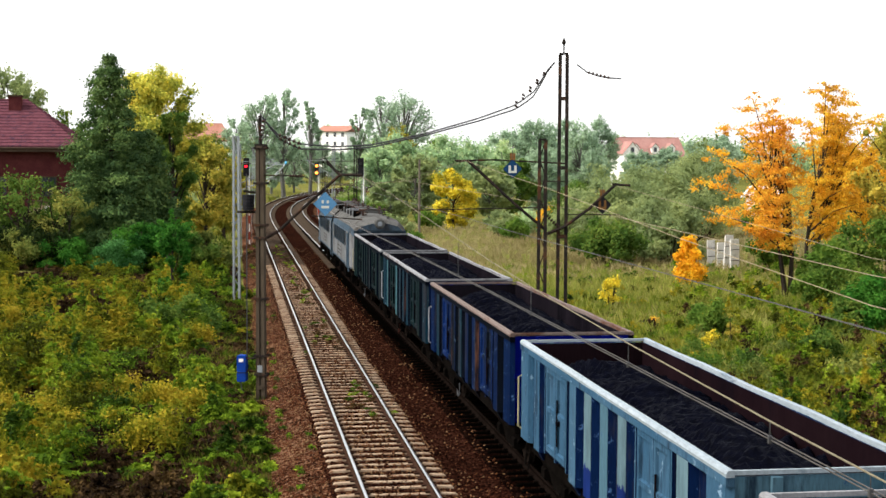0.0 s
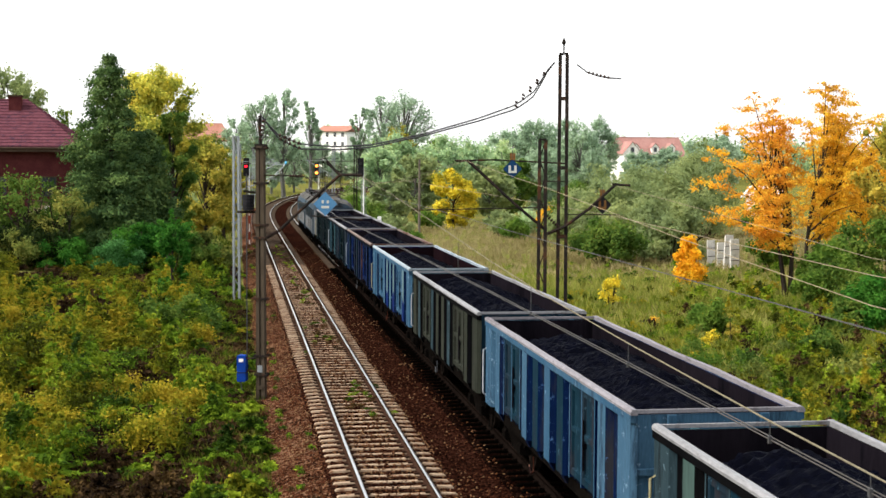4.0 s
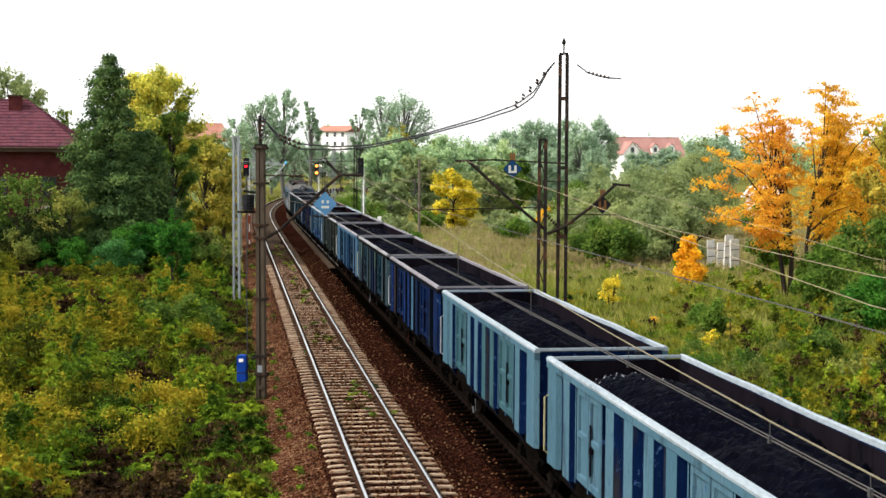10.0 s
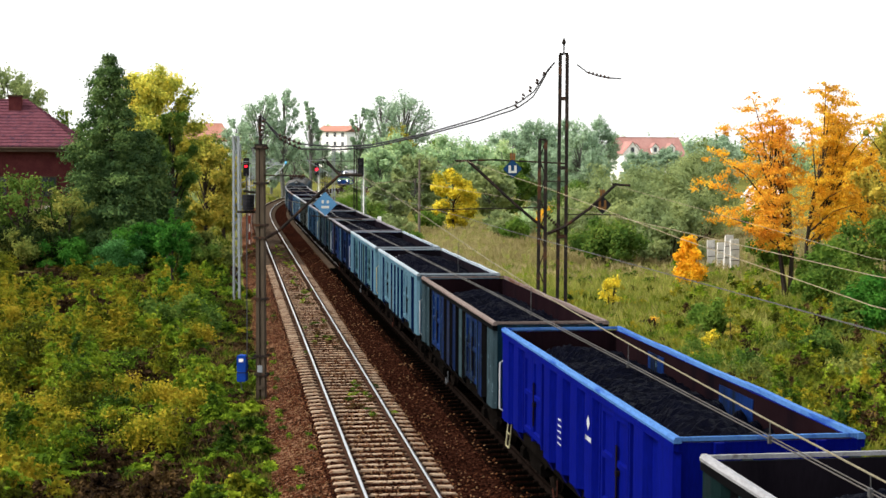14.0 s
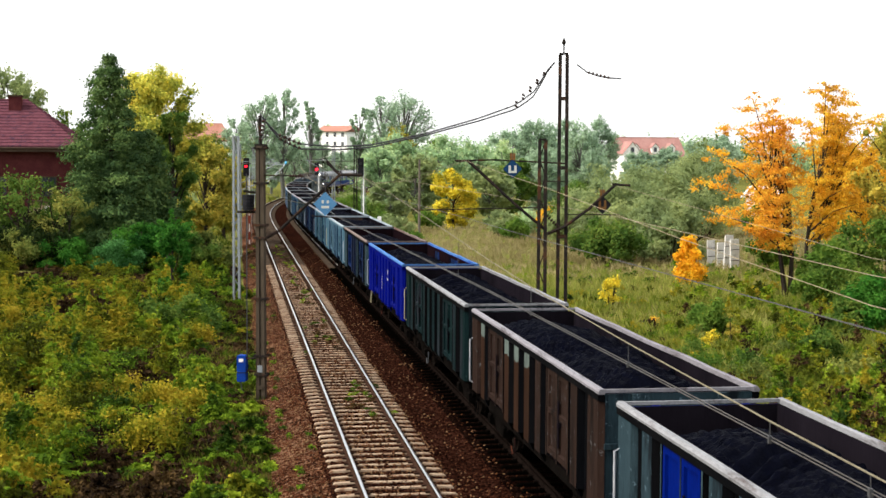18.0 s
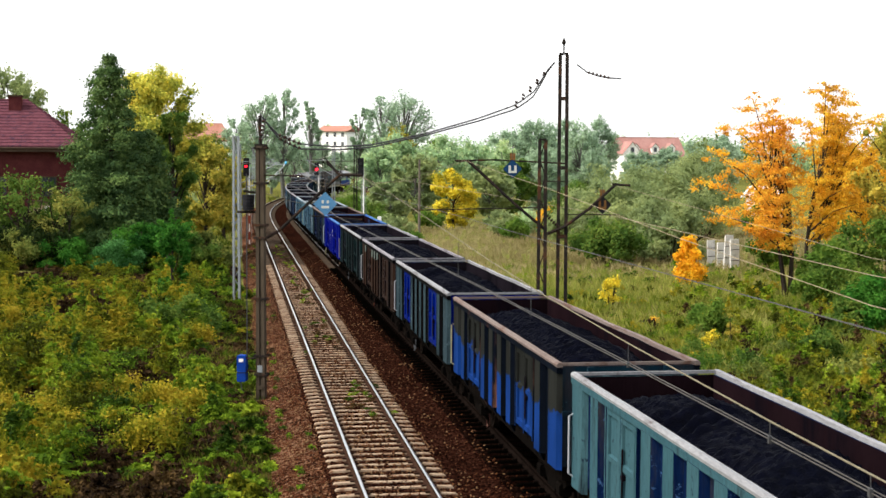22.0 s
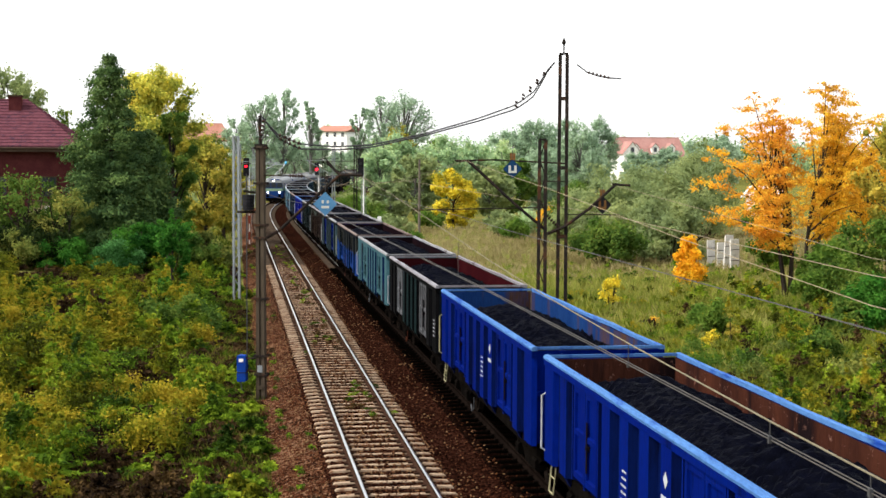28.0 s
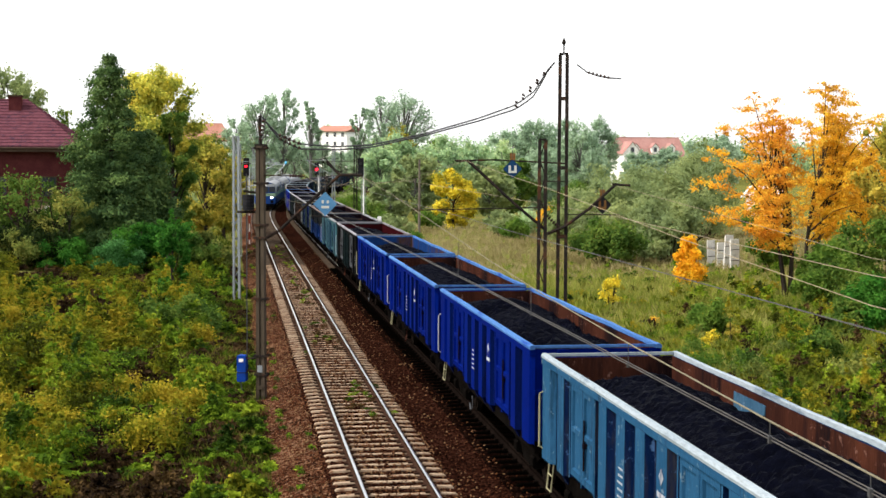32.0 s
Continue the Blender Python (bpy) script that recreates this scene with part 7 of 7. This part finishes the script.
def build_houses():
    h, zl = pitched_house("brick_house", -34.5, 108.5, 8.0, 14.0, 10.0, 7.6, 3.1, 0.2, "wall_red", "tile_red", "dark red brick house with hipped clay tile roof", over=0.7, hip=4.5)
    # courses of roof tiles, one step above the other
    for k in range(15):
        f0, f1 = k / 15, (k + 1) / 15
        ex0, ex1 = 7.7 - 4.5 * f0, 7.7 - 4.5 * f1
        y0, y1 = -5.7 * (1 - f0), -5.7 * (1 - f1)
        zz = lambda f: zl + 0.16 + (7.6 + 3.1 - zl) * f
        c = Shape().add([(-ex0, y0, zz(f0) + 0.07), (ex0, y0, zz(f0) + 0.07), (ex1, y1, zz(f1) + 0.02), (-ex1, y1, zz(f1) + 0.02), (-ex0, y0, zz(f0)), (ex0, y0, zz(f0)), (ex1, y1, zz(f1)), (-ex1, y1, zz(f1))],
                        [(0, 1, 2, 3), (4, 5, 1, 0), (5, 6, 2, 1), (7, 4, 0, 3)])
        part("tile_course", c, M["tile_red"], h)
        c = Shape().add([(ex0, -5.7 * (1 - f0), zz(f0) + 0.07), (ex0, 5.7 * (1 - f0), zz(f0) + 0.07), (ex1, 5.7 * (1 - f1), zz(f1) + 0.02), (ex1, -5.7 * (1 - f1), zz(f1) + 0.02)], [(0, 1, 2, 3)])
        part("tile_course", c, M["tile_red"], h)
    ch = part("chimney", Shape().bar(-0.45, 0.45, -0.4, 0.4, 9.0, 11.1, 0.02), M["wall_red"], h, "dark brick chimney", at=pose(2.4, -1.0, 0))
    part("chimney_cap", Shape().box(-0.55, 0.55, -0.5, 0.5, 11.1, 11.22), M["timber"], ch)
    part("eaves_board", Shape().box(-7.7, 7.7, -5.72, -5.66, zl - 0.22, zl + 0.02), M["timber"], h, "dark timber eaves board")
    part("balcony", Shape().box(-1.6, 2.4, -6.3, -5.0, 3.0, 3.15).box(-1.6, 2.4, -6.3, -6.24, 3.15, 4.0), M["timber"], h, "dark timber balcony")
    pr = part("porch", Shape().bar(4.0, 6.3, -6.1, -5.02, 0.4, 3.35, 0.03), M["cream_render"], h, "cream rendered porch")
    part("porch_roof", Shape().box(3.8, 6.5, -6.3, -5.0, 3.36, 3.5), M["timber"], h, "flat dark porch roof")
    pw = part("porch_window", Shape().box(5.2, 6.1, -6.14, -6.1, 1.9, 3.0), M["window"], pr)
    part("window_frame", Shape().box(5.1, 5.2, -6.16, -6.1, 1.8, 3.1).box(6.1, 6.2, -6.16, -6.1, 1.8, 3.1).box(5.2, 6.1, -6.16, -6.1, 3.0, 3.1).box(5.2, 6.1, -6.16, -6.1, 1.8, 1.9).box(5.62, 5.68, -6.16, -6.1, 1.9, 3.0), M["white_paint"], pw)
    # far houses on the skyline
    villa, _ = pitched_house("villa", 49.5, 350, 14, 15.5, 9, 7.0, 4.2, 0.4, "plaster", "tile_dull", "distant white villa with dormers in a dull red tiled roof", rows=2, cols=6)
    for x in (-4.6, 0.4, 4.6):
        dm = part("dormer", Shape().box(-0.9, 0.9, -1.6, 1.6, 7.4, 9.0).add([(-0.9, -1.6, 9.0), (0.9, -1.6, 9.0), (0, -1.6, 9.9)], [(0, 1, 2)]), M["plaster"], villa, "white gabled dormer", at=pose(x, -2.6, 0))
        part("dormer_roof", Shape().add([(-1.15, -1.75, 8.85), (0, -1.75, 10.05), (1.15, -1.75, 8.85), (-1.15, 2.4, 8.85), (0, 2.4, 10.05), (1.15, 2.4, 8.85), (0, -1.75, 9.9), (0, 2.4, 9.9)], [(0, 3, 4, 1), (1, 4, 5, 2), (0, 1, 6), (1, 2, 6), (0, 6, 7, 3), (6, 2, 5, 7)]), M["tile_dull"], dm)
        part("dormer_window", Shape().box(-0.4, 0.4, -1.64, -1.60, 7.9, 9.0), M["window"], dm)
    wing = part("gable_wing", Shape().box(-2.2, 2.2, -2.0, 2.0, 0, 7.6).add([(-2.2, -2.0, 7.6), (2.2, -2.0, 7.6), (0, -2.0, 10.2)], [(0, 1, 2)]), M["plaster"], villa, "white gabled wing", at=pose(-6.4, -4.6, 0))
    part("gable_roof", Shape().add([(-2.6, -2.2, 7.2), (0, -2.2, 10.4), (2.6, -2.2, 7.2), (-2.6, 4.0, 7.2), (0, 4.0, 10.4), (2.6, 4.0, 7.2), (0, -2.2, 10.2), (0, 4.0, 10.2)], [(0, 3, 4, 1), (1, 4, 5, 2), (0, 1, 6), (1, 2, 6), (0, 6, 7, 3), (6, 2, 5, 7)]), M["tile_dull"], wing)
    for x, z in ((-0.9, 4.6), (0.9, 4.6), (0, 7.6)):
        part("gable_window", Shape().box(x - 0.45, x + 0.45, -2.04, -2.0, z, z + 1.3), M["window"], wing)
    pitched_house("town_house", -66.0, 400, 6, 14, 10, 8.2, 4.4, 3.0, "plaster", "tile_far", "distant house with a broad orange-red roof behind trees", rows=2, cols=5, hip=3)
    pitched_house("town_house", 17.5, 420, 0, 9, 8, 5.5, 2.0, 2.0, "plaster", "plaster", "distant small white building behind trees", rows=1, cols=3)
    pitched_house("town_house", at_view(1352, 170), 170, 12, 2.8, 4, 2.5, 0.9, 0.0, "plaster", "plaster", "small white building glimpsed behind the maples", rows=1, cols=2)
    b, _ = pitched_house("apartment_block", -33.2, 460, -28, 11.5, 10, 14.2, 1.6, 0.5, "plaster", "tile_far", "distant white apartment block with a low red roof", rows=5, cols=4)
    # a lamp post by the white house
    l = thing("street_lamp", pose(at_view(1062, 300), 300, 0.3), "distant grey street lamp", "street lamp")
    part("pole", Shape().tube([(0, 0, 0), (0, 0, 8.0), (0.5, 0, 8.5)], 0.08, 6), M["galvanised"], l)
    part("lamp_head", Shape().bar(0.4, 1.1, -0.15, 0.15, 8.45, 8.6, 0.03), M["white_paint"], l)
    # remains of a concrete panel fence
    f = thing("concrete_fence", pose(0, 0, 0), "broken remains of a pale concrete panel fence in the meadow", "fence")
    for i, (px, d, hh, ww) in enumerate([(1260, 103, 1.8, 0.62), (1276, 101.5, 1.7, 0.55), (1289, 98, 2.4, 0.62), (1302, 96, 2.2, 0.66)]):
        x = at_view(px, d)
        pn = part("panel", Shape().bar(-ww / 2, ww / 2, -0.06, 0.06, 0, hh, 0.02), M["concrete_panel"], f, at=pose(x, d, float(ground_z(x, d)) - 0.05, 0, 2 * (i % 3 - 1), 20))
        for z in (0.35, 0.68):
            part("rail", Shape().box(-ww / 2, ww / 2, -0.075, -0.05, hh * z - 0.02, hh * z + 0.02), M["mast_dark"], pn)


build_houses()


# ---- what moves ----
# metres that the coal train has gone, as measured along the line
GONE_T = [0, 3, 6, 9, 12, 14, 17, 20, 23, 25, 28, 30, 32]
GONE_S = [0.0, 24.3, 48.75, 73.4, 98.2, 114.5, 138.6, 162.5, 185.6, 200.4, 222.3, 236.6, 250.6]
GONE = np.polyfit(GONE_T, GONE_S, 5)
CAR_T = [0, 5, 11, 14, 18, 22, 25.5, 28, 30, 32]
CAR_S = [430, 388, 341, 319, 289, 259, 233.5, 215, 200.8, 188.5]
CARS = np.polyfit(CAR_T, CAR_S, 4)


def vehicle_rows(place, off, base, step, back=False):
    """Poses of a vehicle whose two pivots, base apart, follow the line."""
    rows = []
    t = 0.0
    while t <= 32.001:
        s = place(t)
        a, b = on_track(s + base / 2, off), on_track(s - base / 2, off)
        ang = math.atan2(a[0] - b[0], a[1] - b[1])
        rows.append((t, pose((a[0] + b[0]) / 2, (a[1] + b[1]) / 2, 0, 0, 0, -math.degrees(ang) + (180 if back else 0))))
        t += step
    return rows


def wheel_rows(dist, start, radius):
    """A wheelset rolls: less than a quarter turn from row to row."""
    rows = []
    n = 420
    for i in range(n + 1):
        t = 32.0 * i / n
        rows.append((t, start @ Matrix.Rotation(-dist(t) / radius, 4, "X")))
    return rows


def motions():
    def gone(t):
        return float(np.polyval(GONE, t) - np.polyval(GONE, 0))

    # the gap behind the fourth wagon stands 16.9 m along the line at the start
    for i, (w, sets) in enumerate(TRAIN):
        s0 = 16.9 + 14.04 * (3 - i) + 7.02
        walk(w, vehicle_rows(lambda t: s0 + gone(t), GAP, 9.0, 0.5))
        for q in sets:
            walk(q, wheel_rows(gone, q.matrix_basis.copy(), 0.46))
    s0 = 16.9 + 14.04 * 4
    for k, (e, sets) in enumerate(LOCO):
        c = s0 + 7.3 + 14.5 * k
        walk(e, vehicle_rows(lambda t: c + gone(t), GAP, 7.2, 0.5))
        for q in sets:
            walk(q, wheel_rows(gone, q.matrix_basis.copy(), 0.46))
    for k, (e, sets) in enumerate(RAILCARS):
        e_rows = [wheel_rows(lambda t: -float(np.polyval(CARS, t) - np.polyval(CARS, 0)), q.matrix_basis.copy(), 0.46) for q in sets]
        for q, rows in zip(sets, e_rows):
            walk(q, rows)
        walk(e, vehicle_rows(lambda t: float(np.polyval(CARS, t)) + 10.0 + 20.8 * k, 0.0, 14.0, 0.5, True))
    # the signal in the bend turns from orange to red once the engine has passed
    for ln, key in LENSES:
        m = ln.matrix_basis.copy()
        a, b = (180, 0) if key == "lamp_red" else (0, 180)
        rows = [(t, m @ pose(0, 0, 0, 0, 0, a + (b - a) * f)) for t, f in ((0, 0), (5, 0), (11.0, 0), (11.1, 0.33), (11.2, 0.67), (11.3, 1), (20, 1), (32, 1))]
        walk(ln, rows)


motions()
